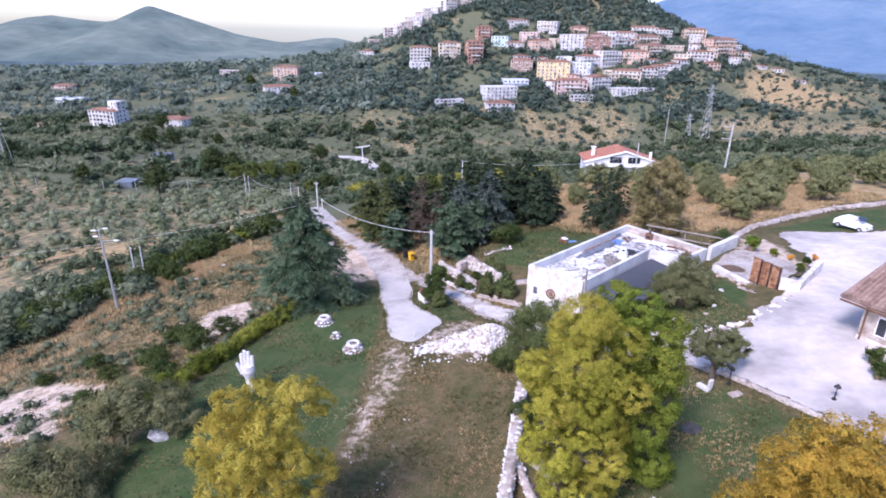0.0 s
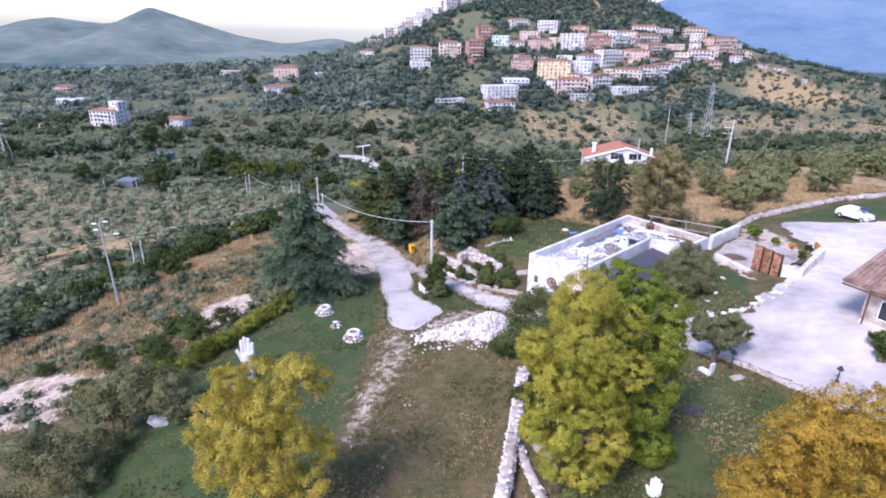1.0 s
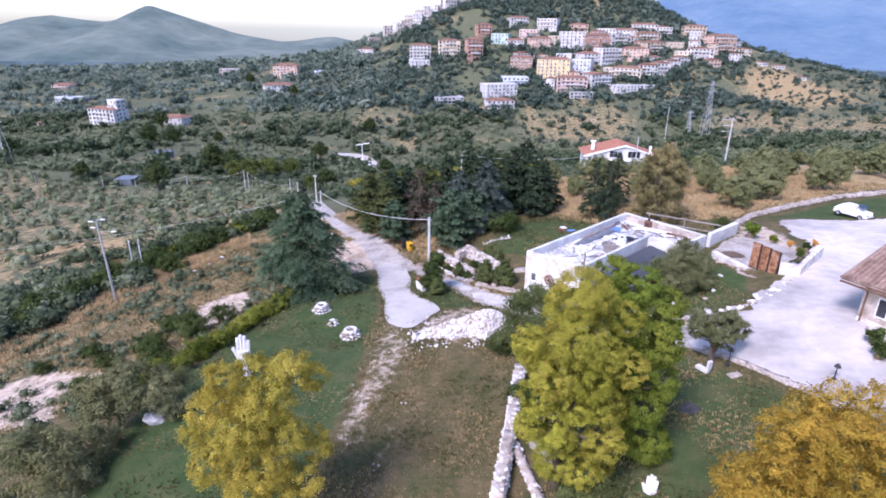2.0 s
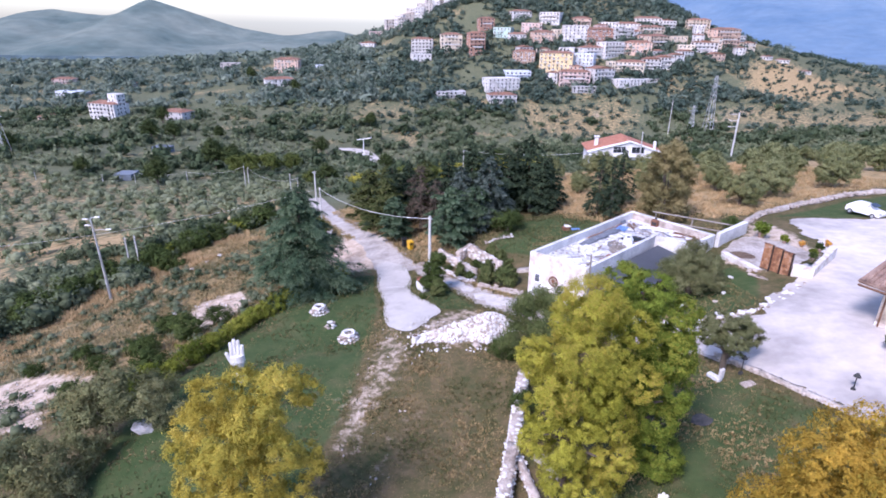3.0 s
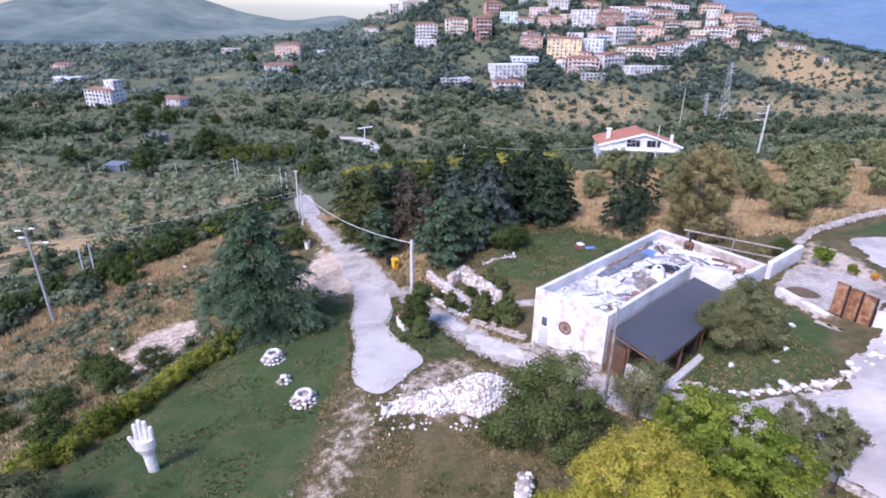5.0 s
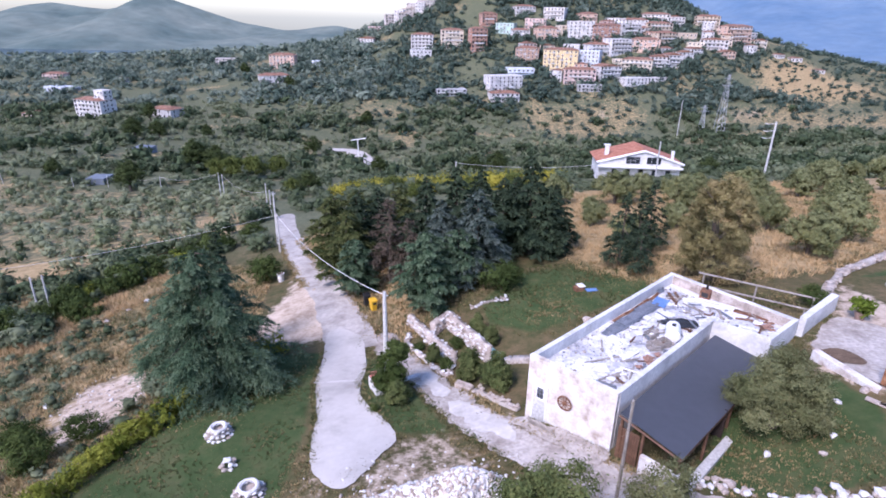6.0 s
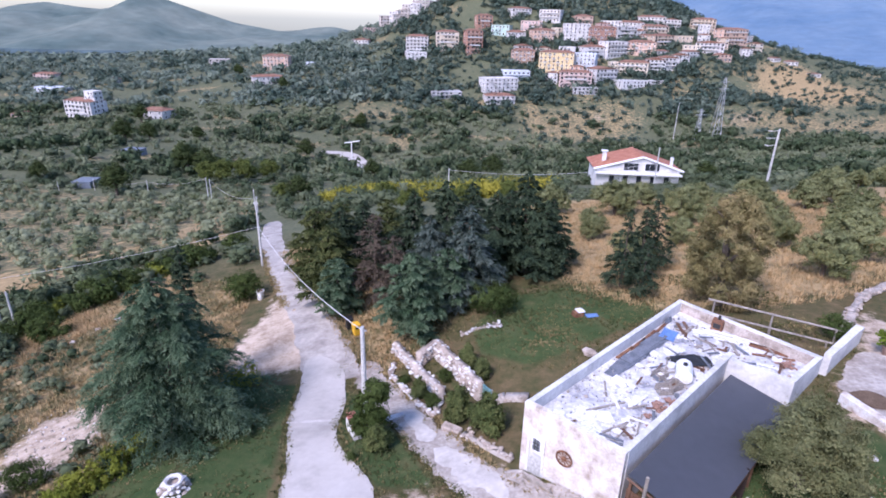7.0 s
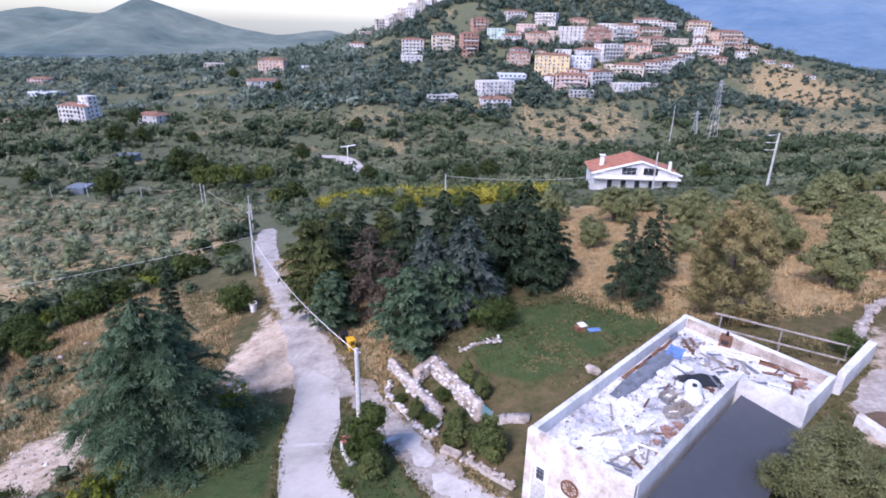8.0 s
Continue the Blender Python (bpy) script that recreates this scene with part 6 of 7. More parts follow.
X, Y = np.meshgrid(np.arange(-3.5, 8, 0.3), np.arange(34.5, 42.6, 0.3))
hz = heap_z(X, Y)
k = np.arange(X.size).reshape(X.shape)
q = np.stack([k[:-1, :-1], k[:-1, 1:], k[1:, 1:], k[1:, :-1]], -1).reshape(-1, 4)
ob = new("mound", mesh_np("mound", np.stack([X, Y, ground(X, Y) + hz - 0.06 - 0.3 * (hz <= 0)], -1).reshape(-1, 3), q, M_STONE, smooth=True))
ob.parent = heap
px, py = g.uniform(-2.8, 6.8, 11000), g.uniform(35.6, 41.6, 11000)
hp = heap_z(px, py)
ok = (hp > 0.02) | (g.uniform(0, 1, 11000) < 0.02)
ob = joined_stones("broken_stone", "broken white stone", np.stack([px, py, ground(px, py) + hp], 1)[ok], (np.abs(g.normal(0.11, 0.08, 11000)) + 0.07)[ok], [M_WHITE, M_WHITE, M_STONE], g)
ob.parent = heap
# scattered stones of the old path and bare soil
px, py = np.r_[g.uniform(-6, 4, 420), g.uniform(-40, -23, 700), g.uniform(-28, -20, 300)], np.r_[g.uniform(22, 43, 420), g.uniform(28, 47, 700), g.uniform(50, 57, 300)]
bm_mask = masks(px, py)[2]
ok = bm_mask + g.uniform(-0.4, 0.4, len(px)) > 0.5
tagged(joined_stones("loose_stones", "small pale stones lying on bare soil", np.stack([px, py, ground(px, py) + 0.02], 1)[ok], (np.abs(g.normal(0.06, 0.07, len(px))) + 0.04)[ok], [M_WHITE, M_STONE, M_STONE], g), category="stones")

# stone rings on the lawn
for x, y, r, two in ((-11.3, 44.6, 0.6, True), (-9.75, 42.0, 0.32, False), (-7.8, 39.9, 0.66, True)):
    w = thing("stone_well", pose(x, y, gz(x, y)), "round planter of white stones on the lawn" if two else "small pile of white stones on the lawn", "planter", "lawn stone rings")
    for k in range(3 if two else 2):
        n = 15 - k * 3 if two else 7 - 3 * k
        rr = r * (1.25 - 0.22 * k)
        for i in range(n):
            a = 2 * math.pi * (i + 0.5 * k) / n
            s = 0.34 * g.uniform(0.8, 1.25)
            piece("stone", (WSTONE + RUBBLE)[g.integers(0, 11)], w, pose(rr * math.cos(a), rr * math.sin(a), 0.1 + 0.22 * k, 0, 0, g.uniform(0, 360)) @ Matrix.Diagonal((s, s * 0.8, s * 0.7, 1)))
    if two:
        part("soil", rod((0, 0, -0.1), (0, 0, 0.38), r * 0.85, r * 0.8, 20), M_STONE, w)
        bm = bmesh.new()
        for i in range(20):
            a0, a1 = 2 * math.pi * i / 20, 2 * math.pi * (i + 1) / 20
            tube(bm, (r * 0.72 * math.cos(a0), r * 0.72 * math.sin(a0), 0.62), (r * 0.72 * math.cos(a1), r * 0.72 * math.sin(a1), 0.62), 0.12, 0.12, 6)
        part("rim", rough(bm, 0.04, 4), M_WHITE, w, "white rim of the planter")
    else:
        piece("stone", WSTONE[0], w, pose(0, 0, 0.45) @ Matrix.Diagonal((0.5, 0.45, 0.4, 1)))


# white sculptures: a tapered column that opens into five blunt prongs
def sculpture(x, y, turn, scale, label):
    bm = bmesh.new()
    tube(bm, (0.1, 0, 0), (0.04, 0, 1.3), 0.27, 0.3, 14)
    tube(bm, (0.04, 0, 1.25), (0, 0, 1.75), 0.31, 0.5, 14)
    tube(bm, (0, 0, 1.72), (0, 0, 2.2), 0.5, 0.46, 14)
    for px0, tip, r in ((0.3, (0.38, 0.04, 2.85), 0.13), (0.12, (0.15, 0.06, 3.2), 0.14), (-0.1, (-0.1, 0.08, 3.3), 0.14), (-0.3, (-0.32, 0.04, 3.1), 0.14), (-0.36, (-0.64, -0.05, 2.4), 0.14)):
        z0 = 1.6 if tip[2] < 2.6 else 2.0
        tube(bm, (px0, 0, z0), tip, r * 1.2, r * 0.9, 10)
        bmesh.ops.create_icosphere(bm, subdivisions=2, radius=r * 0.9, matrix=Matrix.Translation(tip))
    for v in bm.verts:
        v.co.y *= 0.7
    ob = part("sculpture", bm, M_WHITE)
    ob.matrix_basis = pose(x, y, gz(x, y) - 0.1, 0, 0, turn) @ Matrix.Diagonal((scale, scale, scale, 1))
    return tagged(ob, label, "sculpture")


sculpture(-14.4, 33.2, 12, 1.05, "tall white stone sculpture with five prongs on the lawn")
sculpture(10.5, 19.4, -20, 0.62, "small white stone sculpture with five prongs in the field").location.z -= 1.0
bench = thing("stone_bench", pose(16.9, 28.8, gz(16.9, 28.8), 0, 0, -60) @ Matrix.Diagonal((0.62, 0.62, 0.62, 1)), "white stone seat with an upright back in the grass", "seat")
part("seat", boxed((-0.9, -0.3, 0), (0.5, 0.3, 0.4), 0.05), M_WHITE, bench)
part("back", boxed((0.3, -0.3, 0.4), (0.6, 0.3, 1.5), 0.06), M_WHITE, bench)
slab("stepping_stone", "flat pale stone in the grass", pose(18.3, 27.8, gz(18.3, 27.8), 0, 0, 20), (0.9, 0.5, 0.12), M_STONE, "stone", 0.03)

# planter with flowers beside the drive, buckets, bins
t = thing("trough_planter", pose(-2.2, 49.4, gz(-2.2, 49.4), 0, 0, 118), "white trough planter with pink flowers beside the drive", "planter")
bm = prism([(-0.75, -0.28), (0.75, -0.28), (0.75, 0.28), (-0.75, 0.28)], 0.15, 0.85)
part("trough", bm, M_PLASTER, t)
part("soil", boxed((-0.7, -0.24, 0.8), (0.7, 0.24, 0.87)), M_SOIL, t)
for x in (-0.55, 0.55):
    part("foot", boxed((x - 0.12, -0.25, -0.1), (x + 0.12, 0.25, 0.15), 0.02), M_PLASTER, t)
v, f = cards(np.random.default_rng(1).uniform((-0.7, -0.25, 0.85), (0.7, 0.25, 1.2), (500, 3)), 0.12, np.random.default_rng(2))
ob = new("flower_bed", mesh_np("flower_bed", v, f, [M_PINK, L_GREEN], index=np.random.default_rng(3).integers(0, 2, 500)))
ob.parent = t


def bucket(x, y, label, r=0.35, h=0.75):
    t = thing("flowerpot", pose(x, y, gz(x, y)), label, "pot")
    bm = bmesh.new()
    tube(bm, (0, 0, 0), (0, 0, h), r * 0.75, r, 16)
    part("pot", bm, M_PAINT, t)
    part("rim", rod((0, 0, h - 0.03), (0, 0, h + 0.05), r * 1.08, r * 1.08, 16), M_PAINT, t)
    part("soil", rod((0, 0, h), (0, 0, h + 0.06), r * 0.9, r * 0.9, 14), M_SOIL, t)
    return t


bucket(-2.1, 37.3, "small white pot beside the stone heap", 0.24, 0.6)
bucket(-17.3, 76.8, "white pot with a dark plant beside the lane", 0.4, 1.0)


def wheelie_bin(x, y, turn, mat, label):
    t = thing("wheelie_bin", pose(x, y, gz(x, y), 0, 0, turn), label, "bin")
    bm = boxed((-0.3, -0.36, 0.12), (0.3, 0.36, 1.1), 0.03)
    for v in bm.verts:
        if v.co.z < 0.5:
            v.co.x *= 0.8
            v.co.y *= 0.8
    part("body", bm, mat, t)
    part("lid", boxed((-0.33, -0.4, 1.1), (0.33, 0.4, 1.2), 0.03), mat, t)
    part("hinge", rod((-0.28, 0.42, 1.12), (0.28, 0.42, 1.12), 0.03, 0.03, 8), M_BLACK, t)
    for s in (-0.28, 0.28):
        part("wheel", rod((s - 0.03, 0.3, 0.12), (s + 0.03, 0.3, 0.12), 0.12, 0.12, 12), M_BLACK, t)
    part("panel", boxed((-0.16, -0.375, 0.8), (0.16, -0.362, 1.0)), M_BLACK, t)
    return t


wheelie_bin(-4.4, 63.6, 30, M_YELLOW, "yellow wheeled rubbish bin at the side of the lane")
wheelie_bin(-5.2, 64.8, 20, M_BLACK, "dark wheeled rubbish bin at the side of the lane")


# ---- poles, lamps and cables ----
def concrete_pole(x, y, h, r, label, z=None, lean=(0, 0), arms=0, group="utility poles", mat=M_CONCRETE):
    z = gz(x, y) if z is None else z
    t = thing("utility_pole", pose(x, y, z), label, "pole", group)
    part("shaft", rod((0, 0, -0.5), (lean[0], lean[1], h), r, r * 0.62, 10), mat, t)
    if mat is M_GREYWOOD:
        return t
    if arms:
        part("bracket", boxed((-0.35, -0.04, h - 0.35), (0.35, 0.04, h - 0.27), 0.01), M_METAL, t)
        for s in (-0.3, 0.3):
            part("insulator", rod((s, 0, h - 0.27), (s, 0, h - 0.1), 0.05, 0.03, 8), M_PAINT, t)
    else:
        part("clamp", rod((-0.1, 0, h - 0.25), (0.25, 0, h - 0.25), 0.05, 0.05, 8), M_METAL, t)
    return t


concrete_pole(-1.45, 49.3, 5.62 - gz(-1.45, 49.3), 0.19, "grey concrete utility pole beside the laurel")
concrete_pole(-21.4, 89.8, -3.2 - gz(-21.4, 89.8), 0.15, "thin pale pole beside the lane")
concrete_pole(-23.6, 95.8, 8.2, 0.16, "tall pale pole beside the lane", arms=1)
concrete_pole(48.6, 142, 11, 0.2, "tall white pole in front of the gabled house", z=-13.2)
for x, y, top in ((-38.7, 138.4, -14.3), (-66, 178, -21.6), (-68.2, 180.7, -21.8), (-98.6, 203.3, -29.7), (-130.6, 224.2, -35.6), (-143.8, 223.4, -36.5), (-176, 229, -37), (3.3, 126.8, -4.1), (-47, 160, -19)):
    concrete_pole(x, y, max(5.0, top - gz(x, y)), 0.16, "thin pale pole crossing the olive fields", z=min(gz(x, y), top - 5))
for dx, dy in ((-49.0, 78.4), (-47.6, 78.6)):
    concrete_pole(dx, dy, 5.3, 0.15, "short pale pole on the field slope")
concrete_pole(10.9, 37.5, 6.9, 0.1, "thin weathered timber post leaning beside the track", lean=(-0.35, -0.9), mat=M_GREYWOOD)
lamp = thing("street_lamp", pose(-44.2, 65.2, gz(-44.2, 65.2)), "tall galvanised lamp post with four white lamp heads", "lamp")
part("post", rod((0, 0, -0.5), (-0.3, 0, 11.4), 0.2, 0.09, 12), M_METAL, lamp)
for dx, dz in ((-1.0, 11.1), (0.6, 11.4), (1.7, 9.8), (-0.9, 10.3)):
    part("arm", rod((-0.28, 0, dz), (dx, 0, dz + 0.1), 0.04, 0.04, 6), M_METAL, lamp)
    h = part("lamp_head", boxed((dx - 0.32, -0.14, dz + 0.05), (dx + 0.32, 0.14, dz + 0.18), 0.04), M_PAINT, lamp)
lp = thing("power_pole", pose(62.2, 123, gz(62.2, 123)), "tall pale concrete power pole with three pairs of arms", "pole")
part("shaft", rod((0, 0, -1), (0, 0, 5.5 - gz(62.2, 123)), 0.22, 0.15, 10), M_CONCRETE, lp)
for k in range(3):
    z = 5.2 - gz(62.2, 123) - k * 1.3
    part("arm", rod((0.2, 0, z), (-1.6, -0.4, z - 0.1), 0.07, 0.05, 6), M_CONCRETE, lp)
    part("insulator", rod((-1.5, -0.4, z - 0.1), (-2.3, -0.5, z + 0.05), 0.07, 0.05, 6), M_PAINT, lp)


def pylon(x, y, h, w, label):
    z = gz(x, y)
    t = thing("lattice_pylon", pose(x, y, z), label, "pylon")
    top = 0.18
    for sx in (-1, 1):
        for sy in (-1, 1):
            part("leg", rod((sx * w / 2, sy * w / 2, -1), (sx * w * top / 2, sy * w * top / 2, h), 0.17, 0.1, 4), M_METAL, t)
    n = 8
    for k in range(n):
        f0, f1 = k / n, (k + 1) / n
        w0, w1 = w * (1 - f0 * (1 - top)) / 2, w * (1 - f1 * (1 - top)) / 2
        for a, b in (((-w0, -w0), (w1, -w1)), ((w0, -w0), (-w1, -w1)), ((-w0, w0), (-w1, -w1)), ((w0, w0), (w1, -w1))):
            part("brace", rod((*a, h * f0), (*b, h * f1), 0.09, 0.09, 4), M_METAL, t)
    for k, ww in ((0.82, 3.4), (0.93, 2.8)):
        part("crossarm", rod((-ww, 0, h * k), (ww, 0, h * k), 0.16, 0.16, 4), M_METAL, t)
    return t


pylon(186, 412, 41, 6, "tall steel lattice pylon on the hillside")
pylon(172, 408, 22, 4, "shorter steel lattice pylon beside the tall one")
pylon(-236, 290, 24, 5, "steel lattice pylon among the olives")
concrete_pole(158, 412, 26, 0.3, "tall thin pole below the hill town")
t = thing("street_lamp", pose(-55, 352, gz(-55, 352)), "pale lamp post with a wide double arm", "lamp")
part("post", rod((0, 0, -1), (0, 0, 12), 0.35, 0.25, 8), M_PAINT, t)
part("arm", rod((-4, 0, 11.2), (5, 0, 12.6), 0.3, 0.3, 6), M_PAINT, t)
sheet("far_road", [(-66, 359), (-60, 366), (-46, 338), (-42, 318), (-45, 318), (-50, 336)], M_ROAD, "pale stretch of road across the valley", 0.5, step=3.0, amount=0.5)


def cable(a, b, sag, r, label, mat=None):
    cu = bpy.data.curves.new("cable", "CURVE")
    cu.dimensions, cu.bevel_depth, cu.bevel_resolution = "3D", r, 1
    sp = cu.splines.new("POLY")
    sp.points.add(20)
    a, b = Vector(a), Vector(b)
    for i in range(21):
        f = i / 20
        p = a.lerp(b, f)
        sp.points[i].co = (p.x, p.y, p.z - sag * 4 * f * (1 - f), 1)
    cu.materials.append(mat or M_METAL)
    return tagged(new("cable", cu), label, "cable")


cable((-1.45, 49.3, 5.4), (-21.4, 89.8, -3.4), 1.2, 0.025, "pale overhead cable slung between poles", M_PAINT)
cable((-21.4, 89.8, -3.4), (-110, 84, -15), 3.0, 0.022, "overhead cable crossing the field", M_CONCRETE)
cable((-38.7, 138.4, -14.5), (-66, 178, -21.8), 2.2, 0.03, "overhead cable between field poles", M_CONCRETE)
cable((-68, 180, -22), (-98.6, 203.3, -29.9), 1.5, 0.03, "overhead cable between field poles", M_CONCRETE)
cable((-98.6, 203.3, -29.9), (-130.6, 224.2, -35.8), 1.5, 0.03, "overhead cable between field poles", M_CONCRETE)
cable((3.3, 126.8, -4.4), (46, 142, -6), 1.5, 0.04, "overhead cable to the gabled house", M_CONCRETE)

# ---- gate of rusty panels, plaster wall and pots beside the yard ----
M_GATE = material("rusted_sheet", [(0.08, 0.045, 0.035), (0.2, 0.095, 0.05), (0.34, 0.17, 0.085), (0.38, 0.31, 0.26)], 2.2, 0.85, 0.3)
t = thing("rusty_gate", pose(26.9, 43.9, gz(27.6, 42.8), 0, 0, -58), "gate of three rusty iron panels in a plastered wall", "gate")
for i in range(3):
    p = part("panel", boxed((0.06 + i * 0.83, -0.03, 0.05), (0.76 + i * 0.83, 0.03, 2.2 - 0.08 * i), 0.01), M_GATE, t)
    part("frame", boxed((0.02 + i * 0.83, -0.06, 2.2 - 0.08 * i), (0.8 + i * 0.83, 0.06, 2.28 - 0.08 * i), 0.01), M_RUST, t)
    part("frame", boxed((0.77 + i * 0.83, -0.1, -0.2), (0.88 + i * 0.83, 0.06, 2.26 - 0.08 * i), 0.01), M_DARK, t)
yw = thing("yard_wall", pose(0, 0, 0), "white plastered yard wall with worn patches", "wall", kind="structure")
part("wall", rough(prism([(28.3, 41.7), (29.5, 40.8), (29.7, 41.1), (28.5, 42.0)], 2.6, 4.6), 0.03, 1.2), M_PLASTER_OLD, yw)
part("wall", rough(prism([(29.5, 40.8), (34.6, 46.0), (34.3, 46.3), (29.3, 41.1)], 2.6, 4.5), 0.05, 1.0), M_PLASTER_OLD, yw)
part("wall", rough(prism([(26.4, 43.2), (26.9, 43.6), (25.6, 47.6), (25.2, 47.3)], 2.0, 3.35), 0.05, 1.0), M_PLASTER_OLD, yw)
sheet("terrace", [(25.6, 47.6), (26.6, 44.6), (29, 42.6), (33.6, 46.8), (32.4, 50.4), (29.8, 52.6), (27, 50)], M_DIRT, "pale rubble terrace behind the gate", 0.12, amount=0.4, category="pavement")


def flower_pot(x, y, s, leaf, label, z=None):
    t = thing("flowerpot", pose(x, y, gz(x, y) if z is None else z) @ Matrix.Diagonal((s, s, s, 1)), label, "pot")
    part("pot", rod((0, 0, 0), (0, 0, 0.5), 0.2, 0.3, 14), M_TERRA, t)
    gg = np.random.default_rng(int(x * 10))
    v, f = cards(blob_points([(0, 0, 0.85, 0.45)], 500, gg, 10, 0.3)[0], 0.16, gg)
    ob = new("plant", mesh_np("plant", v, f, leaf))
    ob.parent = t


for x, y, s, leaf, z in ((31.0, 43.6, 0.6, L_HEDGE, 4.4), (32.4, 45.0, 0.6, L_GREEN, 4.4), (33.8, 46.2, 0.5, M_ORANGE, 4.4), (31.2, 52.0, 1.25, L_LIME, None), (32.4, 50.0, 0.7, L_HEDGE, None), (33.6, 49.2, 0.5, M_ORANGE, None), (30.6, 43.0, 0.5, L_GREEN, 4.45)):
    flower_pot(x, y, s, leaf, "terracotta pot with a leafy plant beside the yard", z)
for i in range(3):
    slab("plank", "board leaning in the garden below the gate", pose(25.8 + 0.4 * i, 42.4 - 0.5 * i, gz(26, 42), 0, 0, -50), (1.0, 0.3, 0.12), M_STONE, "plank", group="garden boards")

sheet("planting_bed", [(26.0, 48.0), (27.4, 48.1), (27.9, 46.3), (27.4, 45.8), (26.0, 46.7)], M_SOIL, "bare brown planting bed in the pale terrace", 0.17, 0.4, 0.12, "bed")

M_ASH = material("ash", [(0.03, 0.03, 0.032), (0.11, 0.105, 0.1)], 3.0, 0.95, 0.3)
sheet("ash_patch", [(13.9, 24.9), (14.6, 24.6), (15.3, 25.1), (14.9, 25.7), (14.1, 25.6)], M_ASH, "old dark ash of a fire on the field", 0.1, 0.3, 0.25, "ash")

# ---- small post lamps of the yard ----
for x, y, h in ((18.45, 29.0, 1.1), (23.1, 26.1, 0.9)):
    t = thing("garden_lamp", pose(x, y, gz(x, y)), "short black garden lamp on a post beside the yard", "lamp")
    part("base", rod((0, 0, -0.1), (0, 0, 0.15), 0.18, 0.12, 10), M_BLACK, t)
    part("post", rod((0, 0, 0.1), (0, 0, h), 0.035, 0.03, 8), M_BLACK, t)
    part("shade", rod((0, 0, h), (0, 0, h + 0.22), 0.2, 0.06, 10), M_BLACK, t)

# ---- car on the grass ----
car = thing("hatchback_car", pose(47.4, 60.8, gz(47.4, 60.6) + 0.02, 0, 0, 118), "small white hatchback car parked on the grass", "car")
bm = bmesh.new()
prof = [(-1.8, 0.28), (-1.82, 0.62), (-1.72, 0.78), (-0.95, 0.92), (-0.35, 1.38), (1.05, 1.42), (1.62, 1.0), (1.78, 0.86), (1.8, 0.3)]
rows = []
for y, k in ((-0.78, 0.9), (-0.8, 1.0), (0.8, 1.0), (0.78, 0.9)):
    rows.append([bm.verts.new((x * (1 if z < 0.9 else 0.98), y * (1 if z < 0.95 else 0.82), z)) for x, z in prof])
rows = [rows[1], rows[2]]
bm.faces.new(rows[0])
bm.faces.new(rows[1][::-1])
for i in range(len(prof)):
    j = (i + 1) % len(prof)
    bm.faces.new((rows[0][i], rows[1][i], rows[1][j], rows[0][j]))
for v in [v for v in bm.verts if not v.link_faces]:
    bm.verts.remove(v)
bmesh.ops.recalc_face_normals(bm, faces=bm.faces)
bmesh.ops.bevel(bm, geom=list(bm.edges), offset=0.06, segments=2, affect="EDGES")
part("body", bm, M_PAINT, car, "white body")
part("windscreen", prism([(-0.98, -0.6), (-0.42, -0.56), (-0.42, 0.56), (-0.98, 0.6)], 0, 0.03), M_GLASS, car).matrix_basis = Matrix.Translation((0, 0, 0)) @ Matrix(((1, 0, 0, 0), (0, 1, 0, 0), (0.8, 0, 1, 1.71), (0, 0, 0, 1)))
part("rear_window", prism([(1.1, -0.58), (1.56, -0.62), (1.56, 0.62), (1.1, 0.58)], 0, 0.03), M_GLASS, car).matrix_basis = Matrix(((1, 0, 0, 0), (0, 1, 0, 0), (-0.75, 0, 1, 2.22), (0, 0, 0, 1)))
for s in (-1, 1):
    for x0, x1 in ((-0.62, 0.2), (0.28, 1.0)):
        part("side_window", prism([(x0, -0.012), (x1, -0.012), (x1, 0.012), (x0, 0.012)], 0.96, 1.3), M_GLASS, car).matrix_basis = pose(0, s * 0.862, 0, s * 9)
    part("headlight", boxed((-1.84, s * 0.6 - 0.14, 0.58), (-1.74, s * 0.6 + 0.14, 0.72), 0.02), M_GLASS, car)
    part("tail_light", boxed((1.74, s * 0.66 - 0.08, 0.62), (1.83, s * 0.66 + 0.08, 0.86), 0.02), M_RUST, car)
    for x in (-1.15, 1.2):
        w = part("wheel", rod((x, s * 0.62, 0.29), (x, s * 0.82, 0.29), 0.29, 0.29, 18), M_BLACK, car)
        part("rim", rod((x, s * 0.8, 0.29), (x, s * 0.835, 0.29), 0.18, 0.16, 12), M_METAL, w)

# ---- tiled house beside the yard ----
hz0 = gz(28.5, 32.4)
house = thing("tiled_house", pose(28.4, 32.4, hz0, 0, 0, 28), "low house with an old tiled roof and white windows", "house")
part("wall", boxed((0, -9, -0.6), (8, 0, 2.75)), M_STONE, house, "rough pale stone wall")
part("plinth", boxed((-0.06, -9, -0.6), (0.05, 0, 0.35), 0.02), M_PLASTER_OLD, house)
for i in range(3):
    w = part("window", boxed((-0.05, -2.3 - i * 1.45, 0.75), (0.06, -0.95 - i * 1.45, 2.15), 0.02), M_PAINT, house)
    for k in range(2):
        part("pane", boxed((-0.062, -2.2 - i * 1.45 + k * 0.62, 0.85), (-0.045, -1.66 - i * 1.45 + k * 0.62, 2.05)), M_GLASS, w)
bm = bmesh.new()
e = [(-0.75, -9.6, 2.75), (-0.75, 1.2, 2.75), (8.7, 1.2, 2.75), (8.7, -9.6, 2.75)]
r = [(3.9, -5.6, 4.75), (3.9, 0.9, 4.75)]
ve = [bm.verts.new(p) for p in e]
vr = [bm.verts.new(p) for p in r]
